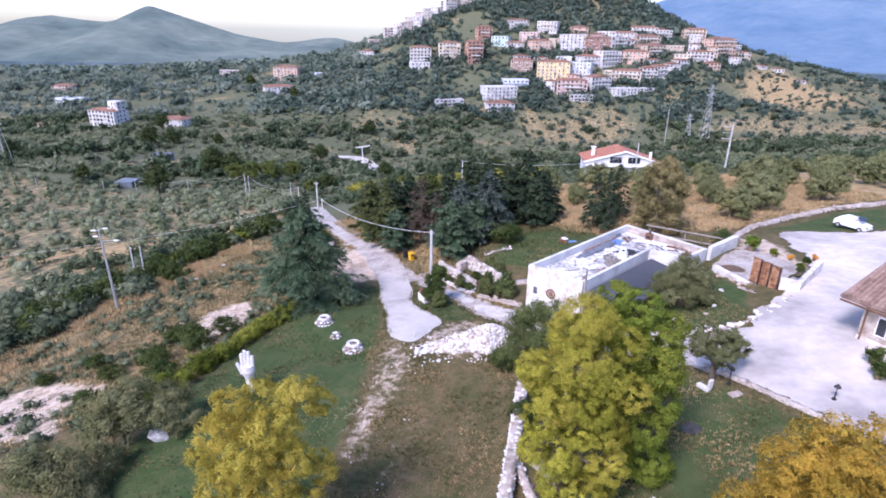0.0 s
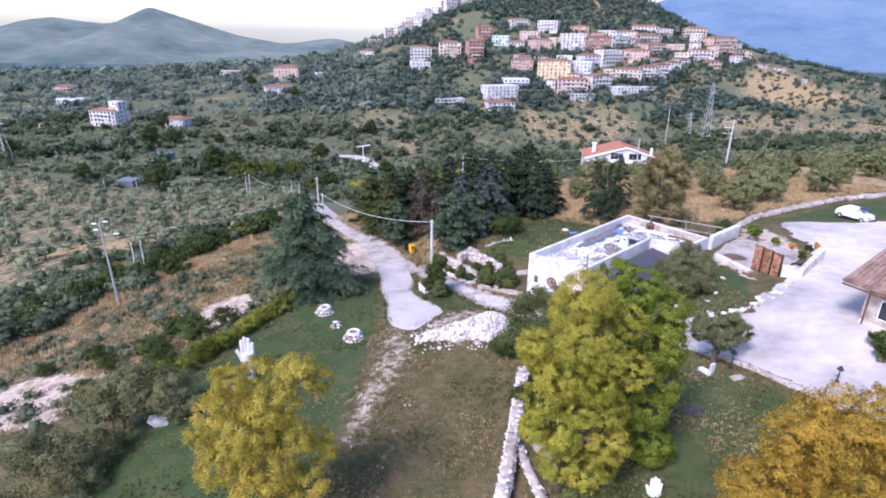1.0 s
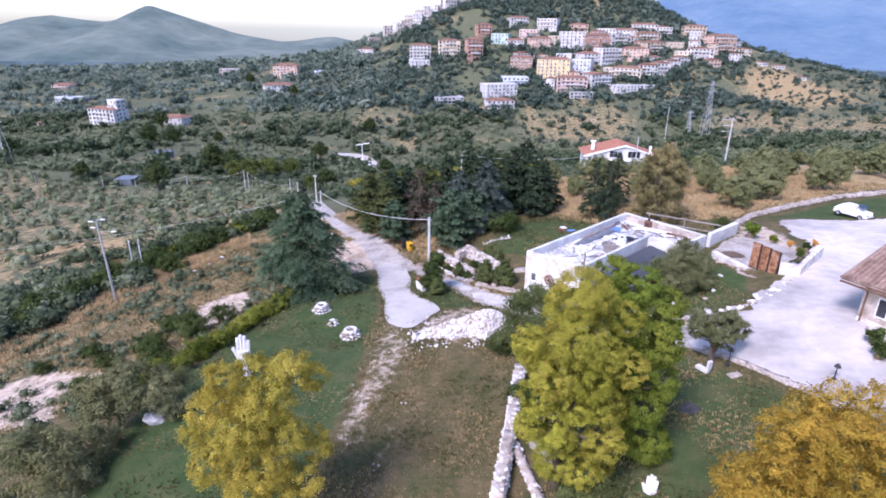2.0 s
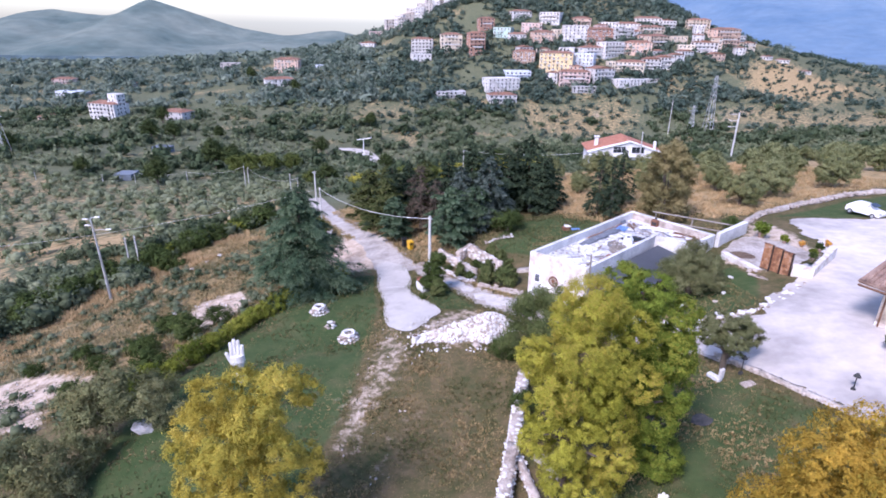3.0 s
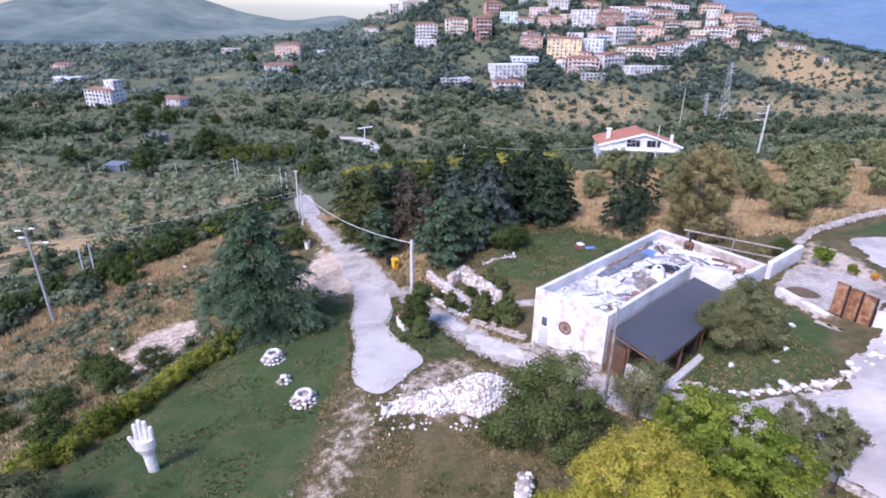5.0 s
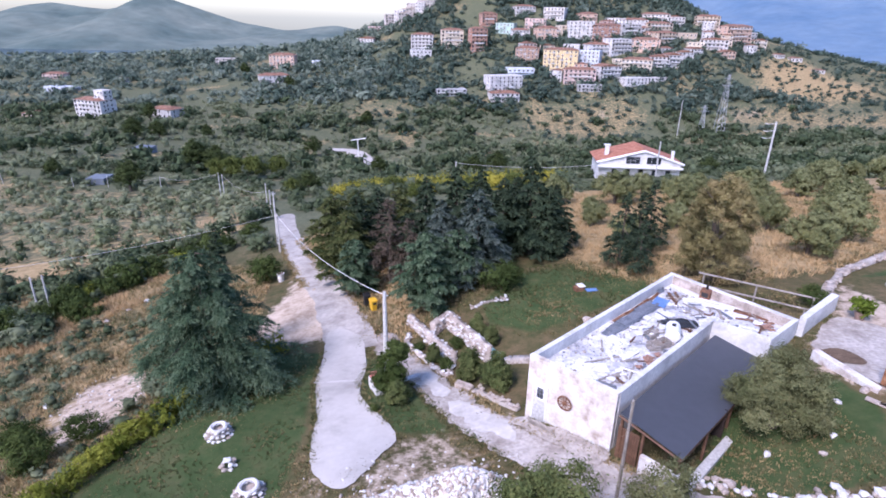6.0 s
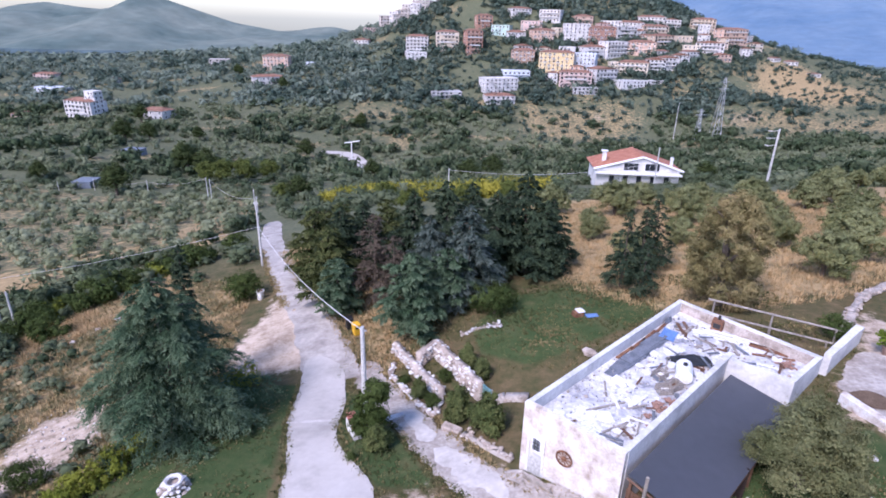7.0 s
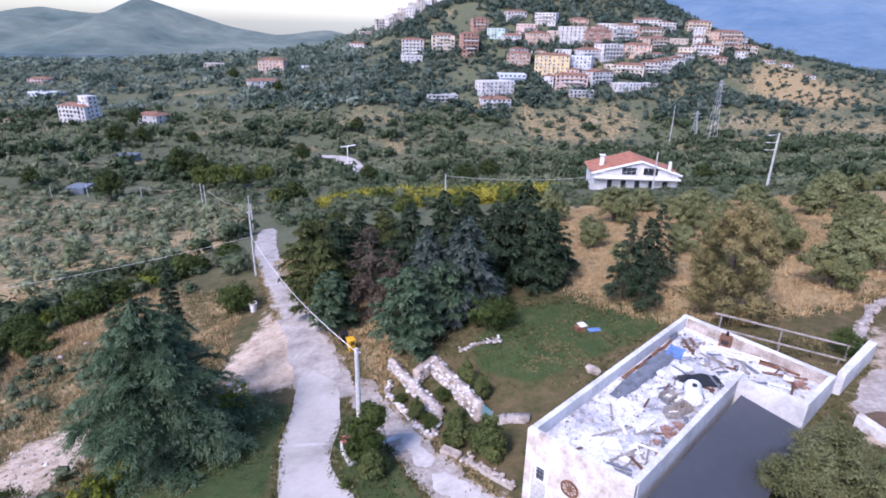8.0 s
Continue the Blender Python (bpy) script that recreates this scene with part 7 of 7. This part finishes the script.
for f in ((ve[0], vr[0], vr[1], ve[1]), (ve[1], vr[1], ve[2]), (ve[2], vr[1], vr[0], ve[3]), (ve[3], vr[0], ve[0])):
    bm.faces.new(f)
bmesh.ops.recalc_face_normals(bm, faces=bm.faces)
bmesh.ops.solidify(bm, geom=list(bm.faces), thickness=-0.14)
part("roof", bm, M_TERRA, house, "weathered terracotta roof")
part("gutter", rod((-0.85, -9.6, 2.66), (-0.85, 1.2, 2.66), 0.08, 0.08, 8), M_WOOD, house)
part("downpipe", rod((-0.12, -0.25, 0), (-0.12, -0.25, 2.6), 0.06, 0.06, 8), M_WOOD, house)
tile_me = bpy.data.meshes.new("roof_tile")
bm = bmesh.new()
vs = []
for k in range(5):
    a = math.pi * k / 4
    for z in (0, 1):
        vs.append(bm.verts.new((z * 0.48, 0.125 * math.cos(a) * (1 - 0.15 * z), 0.1 * math.sin(a))))
for k in range(4):
    bm.faces.new((vs[2 * k], vs[2 * k + 2], vs[2 * k + 3], vs[2 * k + 1]))
bm.to_mesh(tile_me)
bm.free()
tile_me.materials.append(M_TERRA)
sl = math.atan2(2.0, 4.65)
for i in range(11):
    for j in range(32):
        y = -7.8 + j * 0.29
        x = -0.72 + i * 0.43
        if y > 1.15 or y < -9.4 + (x + 0.75) * 0.86:
            continue
        piece("roof_tile", tile_me, house, pose(x, y, 2.9 + (x + 0.75) * math.tan(sl) + 0.03, 0, -math.degrees(sl)))
for x, y in ((27.4, 29.2), (26.6, 27.6)):
    flower_pot(x, y, 1.0, L_GREEN, "terracotta pot on the paving beside the tiled house")

# ---- garden odds and ends ----
toy = thing("toy_box", pose(14.1, 61.2, gz(14.1, 61.2), 0, 0, 20), "red and white toy box on the lawn", "toy")
part("box", boxed((-0.6, -0.3, 0), (0.2, 0.3, 0.4), 0.03), M_RUST, toy)
part("lid", boxed((-0.3, -0.35, 0.4), (0.3, 0.35, 0.5), 0.03), M_PAINT, toy)
slab("toy_mat", "blue and green play mat on the lawn", pose(15.0, 60.9, gz(15, 60.9), 0, 0, 10), (1.0, 0.5, 0.12), M_BLUE, "toy", 0.03)
t = thing("net_panel", pose(6.2, 52.0, gz(6.2, 52.0), 0, 0, -55), "pale blue-green netting on a frame at the ruined wall", "net")
part("net", rough(boxed((-0.5, -0.04, 0), (0.5, 0.04, 1.2)), 0.08, 2), M_GREENNET, t)
for x in (-0.5, 0.5):
    part("post", rod((x, 0, -0.3), (x, 0, 1.35), 0.04, 0.04, 6), M_GREYWOOD, t)
t = thing("wooden_frame", pose(8.3, 44.2 - 0.7, gz(8.3, 43.5), 0, 0, -42), "old wooden frame leaning at the foot of the wall", "frame")
for k in range(4):
    part("slat", rod((-0.9, -0.05 - 0.06 * k, 0.05 + 0.14 * k), (0.9, -0.05 - 0.06 * k, 0.02 + 0.14 * k), 0.05, 0.05, 5), M_GREYWOOD, t)
for x in (-0.8, 0.8):
    part("leg", rod((x, 0.0, 0), (x, -0.28, 0.62), 0.05, 0.05, 5), M_GREYWOOD, t)
slab("bench_seat", "low white plank seat inside the ruined pen", pose(2.9, 54.6, gz(2.9, 54.6) + 0.4, 0, 0, -60), (1.6, 0.35, 0.08), M_GREYWOOD, "bench", 0.02)

# ---- gabled house in the valley ----
M_REDROOF = material("red_tiles", [(0.26, 0.1, 0.06), (0.38, 0.16, 0.1), (0.46, 0.23, 0.15)], 1.0, 0.85, 0.3)
gh = thing("gabled_house", pose(47.4, 150, -9.9, 0, 0, -4) @ Matrix.Diagonal((0.9, 0.9, 0.8, 1)), "long white house with a low gable and red tiled roof", "house")
W = 10.6
bm = bmesh.new()
pts = [(-W, 0, -5), (W, 0, -5), (W, 0, 1.2), (0.8, 0, 4.7), (-W, 0, 1.2)]
a = [bm.verts.new(p) for p in pts]
b = [bm.verts.new((x, 11, z)) for x, y, z in pts]
bm.faces.new(a)
bm.faces.new(b[::-1])
for i in range(5):
    bm.faces.new((a[i], b[i], b[(i + 1) % 5], a[(i + 1) % 5]))
bmesh.ops.recalc_face_normals(bm, faces=bm.faces)
part("wall", bm, M_PLASTER, gh)
for s in (-1, 1):
    bm = bmesh.new()
    x1 = W + 0.8 if s > 0 else -W - 0.8
    v = [bm.verts.new(p) for p in ((0.8, 0.6, 4.85), (x1, 0.6, 1.05), (x1, 12, 1.05), (0.8, 12, 4.85))]
    f = bm.faces.new(v if s > 0 else v[::-1])
    bmesh.ops.recalc_face_normals(bm, faces=bm.faces)
    bmesh.ops.solidify(bm, geom=list(bm.faces), thickness=0.22)
    part("roof", bm, M_REDROOF, gh, "red tiled roof")
    part("bargeboard", rod((0.8, -0.3, 4.75), (x1, -0.3, 0.95), 0.35, 0.35, 4), M_PAINT, gh, "white bargeboard")
for x in (-1.9, 3.5):
    w = part("window", boxed((x - 1.9, -0.12, 0.75), (x + 1.9, 0.1, 3.0), 0.03), M_PAINT, gh)
    for k in range(3):
        part("pane", boxed((x - 1.8 + k * 1.22, -0.16, 0.85), (x - 0.64 + k * 1.22, -0.1, 2.9)), M_GLASS, w)
part("balcony", boxed((-W - 0.4, -1.4, -0.3), (W + 0.4, 0, 0.15), 0.05), M_PAINT, gh)
for x in (-6.5, -3, 0.5, 4, 7.5):
    part("door", boxed((x - 0.6, -0.1, -3.2), (x + 0.6, 0.06, -0.9)), M_GLASS, gh)
part("chimney", boxed((-8.6, 4, 1), (-7.6, 5, 5.0), 0.05), M_PAINT, gh)
part("chimney_cap", boxed((-8.9, 3.7, 5.1), (-7.3, 5.3, 5.4), 0.05), M_PAINT, gh)
part("chimney", boxed((8.2, 1.2, 0.5), (8.9, 1.9, 4.6), 0.05), M_PAINT, gh)

# ---- the hill town ----
PAINT = {"white": (0.6, 0.59, 0.59), "cream": (0.66, 0.58, 0.47), "yellow": (0.68, 0.54, 0.31), "brick": (0.42, 0.24, 0.18), "peach": (0.6, 0.43, 0.34), "pink": (0.62, 0.47, 0.43), "mint": (0.42, 0.56, 0.52),
         "brown": (0.4, 0.27, 0.2), "tan": (0.52, 0.43, 0.34), "grey": (0.45, 0.45, 0.46), "blue": (0.58, 0.63, 0.72), "stone": (0.5, 0.46, 0.43), "slate": (0.15, 0.18, 0.22)}
WALLS = {k: material(k + "_render", [tuple(0.82 * v for v in c), c, tuple(min(0.85, 1.06 * v) for v in c)], 0.25, 0.9, 0.1) for k, c in PAINT.items()}
win_me = bpy.data.meshes.new("window")
bm = boxed((-0.75, -0.1, -0.95), (0.75, 0.06, 0.95))
nf = len(bm.faces)
box(bm, (-0.6, -0.13, -0.8), (0.6, -0.09, 0.8))
bm.faces.ensure_lookup_table()
for f in bm.faces[nf:]:
    f.material_index = 1
bm.to_mesh(win_me)
bm.free()
win_me.materials.append(M_PAINT)
win_me.materials.append(M_GLASS)
bal_me = bpy.data.meshes.new("balcony")
bm = boxed((-1.6, -1.2, -1.25), (1.6, 0, -1.1))
box(bm, (-1.6, -1.2, -1.1), (1.6, -1.14, -0.2))
bm.to_mesh(bal_me)
bm.free()
bal_me.materials.append(M_CONCRETE)
door_me = bpy.data.meshes.new("balcony_door")
bm = boxed((-0.95, -0.1, -1.15), (0.95, 0.06, 1.05))
nf = len(bm.faces)
box(bm, (-0.85, -0.14, -1.1), (0.85, -0.09, 0.95))
bm.faces.ensure_lookup_table()
for f in bm.faces[nf:]:
    f.material_index = 1
bm.to_mesh(door_me)
bm.free()
door_me.materials.append(M_CONCRETE)
door_me.materials.append(M_GLASS)
M_TOWNROOF = material("town_tiles", [(0.13, 0.07, 0.05), (0.24, 0.13, 0.09), (0.34, 0.2, 0.145)], 0.5, 0.9, 0.3)
gt = np.random.default_rng(80)


def town_house(name, x, y, w, h, turn, paint, roof):
    """One house of the town: rendered walls, a roof, rows of windows and some balconies."""
    depth = min(14.0, max(7.0, 0.7 * w))
    z = gz(x, y)
    t = thing(name, pose(x, y, z, 0, 0, turn), f"{paint} rendered {name.replace('_', ' ')} with {'a tiled' if roof != 'flat' else 'a flat'} roof", "house", "hill town houses")
    rise = 0 if roof == "flat" else min(1.9, 0.11 * w)
    top = max(2.4, h - rise)
    part("wall", boxed((-w / 2, 0, -7), (w / 2, depth, top)), WALLS[paint], t)
    o = 0.5
    if roof == "flat":
        part("parapet", boxed((-w / 2 - 0.15, -0.15, top), (w / 2 + 0.15, depth + 0.15, top + 0.35), 0.05), WALLS[paint], t)
    else:
        bm = bmesh.new()
        e = [bm.verts.new(p) for p in ((-w / 2 - o, -o, top), (w / 2 + o, -o, top), (w / 2 + o, depth + o, top), (-w / 2 - o, depth + o, top))]
        if roof == "gable":
            a, b = bm.verts.new((0, -o, top + rise)), bm.verts.new((0, depth + o, top + rise))
            fs = ((e[0], e[1], a), (e[1], e[2], b, a), (e[2], e[3], b), (e[3], e[0], a, b), tuple(e[::-1]))
        else:
            k = min(depth, w) * 0.4
            a, b = bm.verts.new((-w / 2 + k, depth / 2, top + rise)), bm.verts.new((w / 2 - k, depth / 2, top + rise))
            fs = ((e[0], e[1], b, a), (e[1], e[2], b), (e[2], e[3], a, b), (e[3], e[0], a), tuple(e[::-1]))
        for f in fs:
            bm.faces.new(f)
        bmesh.ops.recalc_face_normals(bm, faces=bm.faces)
        part("roof", bm, M_TOWNROOF if paint != "stone" else M_STONE, t)
    floors, bays = max(1, round(top / 3.2)), max(1, round(w / 3.6))
    if h < 2.6:
        return t
    long_balconies = floors > 1 and w > 12 and gt.uniform() < 0.6
    for i in range(floors):
        zc = top * (i + 0.55) / floors
        if long_balconies and i:
            bw = w * gt.uniform(0.6, 0.92)
            part("balcony", boxed((-bw / 2, -1.5, zc - 1.3), (bw / 2, 0, zc - 1.12)), M_CONCRETE, t)
            part("railing", boxed((-bw / 2, -1.5, zc - 1.12), (bw / 2, -1.42, zc - 0.25)), WALLS[paint if i % 2 else "white"], t)
        for j in range(bays):
            xc = -w / 2 + w * (j + 0.5) / bays
            if floors > 1 and gt.uniform() < 0.08:
                continue
            piece("window", door_me if long_balconies and i else win_me, t, pose(xc, 0, zc))
            if not long_balconies and floors > 2 and i and (j + i) % 3 == 1:
                piece("balcony", bal_me, t, pose(xc, 0, zc))
        for s, r in ((-1, -90), (1, 90)) if name not in ("old_house", "townhouse") else ():
            for j in range(2):
                piece("window", win_me, t, pose(s * w / 2, depth * (j + 0.5) / 2, zc, 0, 0, r))
    return t


town_house("chapel", -93, 642, 17.9, 8.3, -10, "white", "gable")
town_house("low_house", -85, 691, 20.6, 5.3, 12, "pink", "flat")
town_house("apartment_house", -30, 584, 20.6, 17.1, -2, "white", "hip")
town_house("annex_house", -29, 568, 18.4, 7.0, 13, "white", "flat")
town_house("apartment_house", -1, 582, 21.1, 18.4, 5, "cream", "hip")
town_house("apartment_house", 24, 570, 15.6, 22.0, 15, "brick", "hip")
town_house("apartment_house", 35, 617, 15.8, 13.4, 12, "brick", "hip")
town_house("apartment_house", 49, 599, 17.7, 9.6, -21, "mint", "flat")
town_house("apartment_house", 72, 630, 20.5, 9.4, 13, "white", "hip")
town_house("apartment_house", 98, 617, 20.8, 11.2, -25, "white", "flat")
town_house("apartment_house", 64, 590, 17.4, 8.5, 5, "white", "hip")
town_house("apartment_house", 79, 603, 20.3, 9.1, -9, "pink", "flat")
town_house("apartment_house", 89, 582, 20.8, 12.8, 10, "peach", "hip")
town_house("apartment_house", 66, 547, 20.5, 13.8, -11, "brown", "hip")
town_house("apartment_house", 93, 530, 29.4, 19.9, -13, "yellow", "hip")
town_house("villa", 45, 499, 29.3, 11.7, 20, "white", "flat")
town_house("villa", 59, 520, 23.0, 7.9, 5, "blue", "flat")
town_house("villa", 43, 479, 23.4, 8.8, 9, "white", "hip")
town_house("low_house", 0, 487, 24.7, 5.3, 10, "grey", "flat")
town_house("apartment_house", 131, 613, 18.5, 9.7, 5, "peach", "hip")
town_house("apartment_house", 119, 579, 23.2, 17.6, 0, "white", "flat")
town_house("apartment_house", 144, 582, 29.4, 15.2, 15, "brick", "hip")
town_house("apartment_house", 157, 610, 19.8, 6.1, -16, "white", "flat")
town_house("apartment_house", 175, 605, 24.7, 10.1, -11, "white", "hip")
town_house("apartment_house", 167, 586, 20.3, 12.9, 15, "grey", "flat")
town_house("apartment_house", 199, 623, 28.9, 9.3, -16, "white", "hip")
town_house("apartment_house", 198, 600, 26.0, 11.1, 8, "tan", "hip")
town_house("apartment_house", 219, 618, 16.8, 9.8, -1, "white", "flat")
town_house("apartment_house", 199, 576, 22.7, 13.2, 22, "tan", "hip")
town_house("apartment_house", 258, 640, 24.4, 13.9, -25, "tan", "hip")
town_house("apartment_house", 277, 605, 28.8, 19.4, 17, "peach", "hip")
town_house("apartment_house", 295, 619, 17.6, 10.5, 24, "white", "flat")
town_house("apartment_house", 242, 576, 24.5, 11.8, -21, "white", "gable")
town_house("apartment_house", 174, 561, 25.3, 14.0, -15, "peach", "hip")
town_house("apartment_house", 152, 558, 21.5, 13.4, 23, "white", "flat")
town_house("apartment_house", 132, 555, 22.3, 12.0, 12, "white", "hip")
town_house("apartment_house", 118, 538, 20.4, 13.2, -23, "blue", "flat")
town_house("apartment_house", 107, 509, 26.4, 14.5, -6, "pink", "hip")
town_house("apartment_house", 135, 519, 22.0, 12.4, 24, "white", "gable")
town_house("apartment_house", 159, 530, 26.0, 12.6, -24, "cream", "hip")
town_house("apartment_house", 180, 533, 16.5, 13.5, -8, "white", "gable")
town_house("apartment_house", 194, 538, 16.8, 12.7, 5, "white", "gable")
town_house("apartment_house", 207, 547, 14.9, 10.4, 13, "white", "gable")
town_house("apartment_house", 220, 557, 14.1, 8.7, 21, "white", "gable")
town_house("low_house", 114, 499, 20.0, 5.4, -1, "grey", "flat")
town_house("low_house", 165, 512, 42.0, 5.0, 20, "white", "flat")
town_house("cottage", 312, 586, 9.1, 4.5, 25, "white", "gable")
town_house("cottage", 325, 582, 10.5, 4.5, 2, "white", "gable")
town_house("cottage", 333, 555, 8.9, 3.9, 0, "white", "hip")
town_house("low_house", 111, 593, 17.7, 7.0, 21, "cream", "flat")
town_house("low_house", 183, 597, 15.9, 7.0, 11, "white", "hip")
town_house("low_house", 221, 588, 18.5, 8.0, 3, "tan", "flat")
town_house("low_house", 107, 559, 14.5, 7.7, -17, "white", "flat")
town_house("low_house", 149, 538, 14.2, 6.6, -2, "cream", "flat")
town_house("farmhouse", -268, 433, 26.0, 13.8, -19, "white", "hip")
town_house("tower_house", -259, 435, 10.0, 17.9, -23, "white", "flat")
town_house("cottage", -208, 420, 19.3, 7.9, -17, "white", "hip")
town_house("cottage", -437, 645, 21.7, 7.1, 6, "pink", "hip")
town_house("shed", -371, 554, 33.0, 4.1, -12, "blue", "flat")
town_house("cottage", -331, 590, 9.4, 5.9, -9, "white", "hip")
town_house("cottage", -318, 442, 13.4, 3.8, 18, "tan", "hip")
town_house("apartment_house", -164, 578, 23.6, 13.9, 2, "peach", "hip")
town_house("cottage", -154, 520, 25.5, 8.5, 24, "white", "hip")
town_house("cottage", -263, 692, 22.0, 5.5, 15, "stone", "flat")
town_house("shed", -158, 299, 9.0, 2.4, -6, "slate", "flat")
town_house("shed", -138, 228, 7.0, 2.4, 1, "slate", "flat")
town_house("shed", -130, 575, 8.1, 4.1, 7, "blue", "flat")

# the old stone quarter stepping up the crest
SITES = []
for k in range(72):
    f = k / 71
    x, y = -66 + 100 * f + gt.normal() * 6, 692 + 32 * f + gt.uniform(-6, 16)
    if all(math.hypot(x - a, y - b) > 5.8 for a, b in SITES):
        SITES.append((x, y))
        town_house("old_house", x, y, gt.uniform(8, 14), gt.uniform(8, 15), gt.uniform(-25, 25), ("stone", "stone", "pink", "stone", "white")[k % 5], "flat" if k % 3 else "gable")
# smaller houses filling the streets between
TAKEN = [(ob.location.x, ob.location.y) for ob in bpy.data.objects if ob.parent is None and ob.name.split(".")[0] in ("apartment_house", "low_house", "villa", "annex_house")]
for k in range(260):
    x = gt.uniform(70, 300)
    y = 520 + (x - 95) * 0.32 + gt.uniform(-8, 78)
    if y < 640 and len(TAKEN) < 84 and all(math.hypot(x - a, y - b) > 15 for a, b in TAKEN):
        TAKEN.append((x, y))
        town_house("townhouse", x, y, gt.uniform(9, 15), gt.uniform(6.5, 11.5), gt.uniform(-25, 25), ("white", "white", "cream", "pink", "white", "peach", "tan")[k % 7], ("hip", "flat", "gable")[k % 3])

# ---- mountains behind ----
# distance haze is painted on: a bluish base colour that also emits light
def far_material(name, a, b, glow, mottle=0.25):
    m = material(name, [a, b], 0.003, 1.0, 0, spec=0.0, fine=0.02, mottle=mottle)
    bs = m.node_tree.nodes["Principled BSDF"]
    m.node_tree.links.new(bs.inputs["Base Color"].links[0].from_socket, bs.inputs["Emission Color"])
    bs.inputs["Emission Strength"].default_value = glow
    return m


def ridge(name, label, xs, zs, y, depth, foot, mat, seed, wild=10):
    """A far mountain range: a crest line falling to its foot in front."""
    X = np.linspace(xs[0], xs[-1], 220)
    crest = np.interp(X, xs, zs)
    k = np.ones(3) / 3
    crest = np.convolve(np.pad(crest, 1, "edge"), k, "valid")
    V = np.linspace(0, 1, 30)
    pts = []
    for v in V:
        n = np.array([noise.noise(Vector((x * 0.0045, v * depth * 0.0022, seed))) + 0.5 * noise.noise(Vector((x * 0.011, v * depth * 0.005, seed))) for x in X])
        z = foot + (crest - foot) * (1 - v) ** 1.15 + n * wild * (v > 0) * (1 - v) * 2
        pts.append(np.stack([X * (1 - 0.0 * v), np.full_like(X, y - depth * v), z], 1))
    n = len(X)
    q = (np.arange(len(V) - 1)[:, None] * n + np.arange(n - 1)[None]).ravel()
    me = mesh_np(name, np.vstack(pts), np.stack([q, q + 1, q + n + 1, q + n], 1), mat, smooth=True)
    return tagged(new(name, me), label, "mountain", kind="structure")


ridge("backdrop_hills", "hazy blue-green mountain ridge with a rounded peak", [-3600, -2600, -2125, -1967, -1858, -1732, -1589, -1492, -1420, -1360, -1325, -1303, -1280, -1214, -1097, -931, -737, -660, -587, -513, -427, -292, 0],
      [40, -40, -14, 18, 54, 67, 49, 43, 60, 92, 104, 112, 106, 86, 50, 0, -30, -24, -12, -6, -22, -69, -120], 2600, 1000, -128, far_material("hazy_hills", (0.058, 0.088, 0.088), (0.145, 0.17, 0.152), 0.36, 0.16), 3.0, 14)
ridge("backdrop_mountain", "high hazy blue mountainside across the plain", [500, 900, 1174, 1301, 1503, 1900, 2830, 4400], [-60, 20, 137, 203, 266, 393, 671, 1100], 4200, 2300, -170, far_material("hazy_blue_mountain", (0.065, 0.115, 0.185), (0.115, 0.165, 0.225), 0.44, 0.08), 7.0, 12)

# plain between the hill and the mountains, haze painted into its glowing colour
X, Y = np.meshgrid(np.linspace(-4400, 4400, 90), np.linspace(1250, 4500, 40))
Z = -52 - 62 * np.clip((Y - 1300) / 1100, 0, 1) + 5 * np.sin(X * 0.004) * np.cos(Y * 0.006)
Z[0] = -85
q = (np.arange(39)[:, None] * 90 + np.arange(89)[None]).ravel()
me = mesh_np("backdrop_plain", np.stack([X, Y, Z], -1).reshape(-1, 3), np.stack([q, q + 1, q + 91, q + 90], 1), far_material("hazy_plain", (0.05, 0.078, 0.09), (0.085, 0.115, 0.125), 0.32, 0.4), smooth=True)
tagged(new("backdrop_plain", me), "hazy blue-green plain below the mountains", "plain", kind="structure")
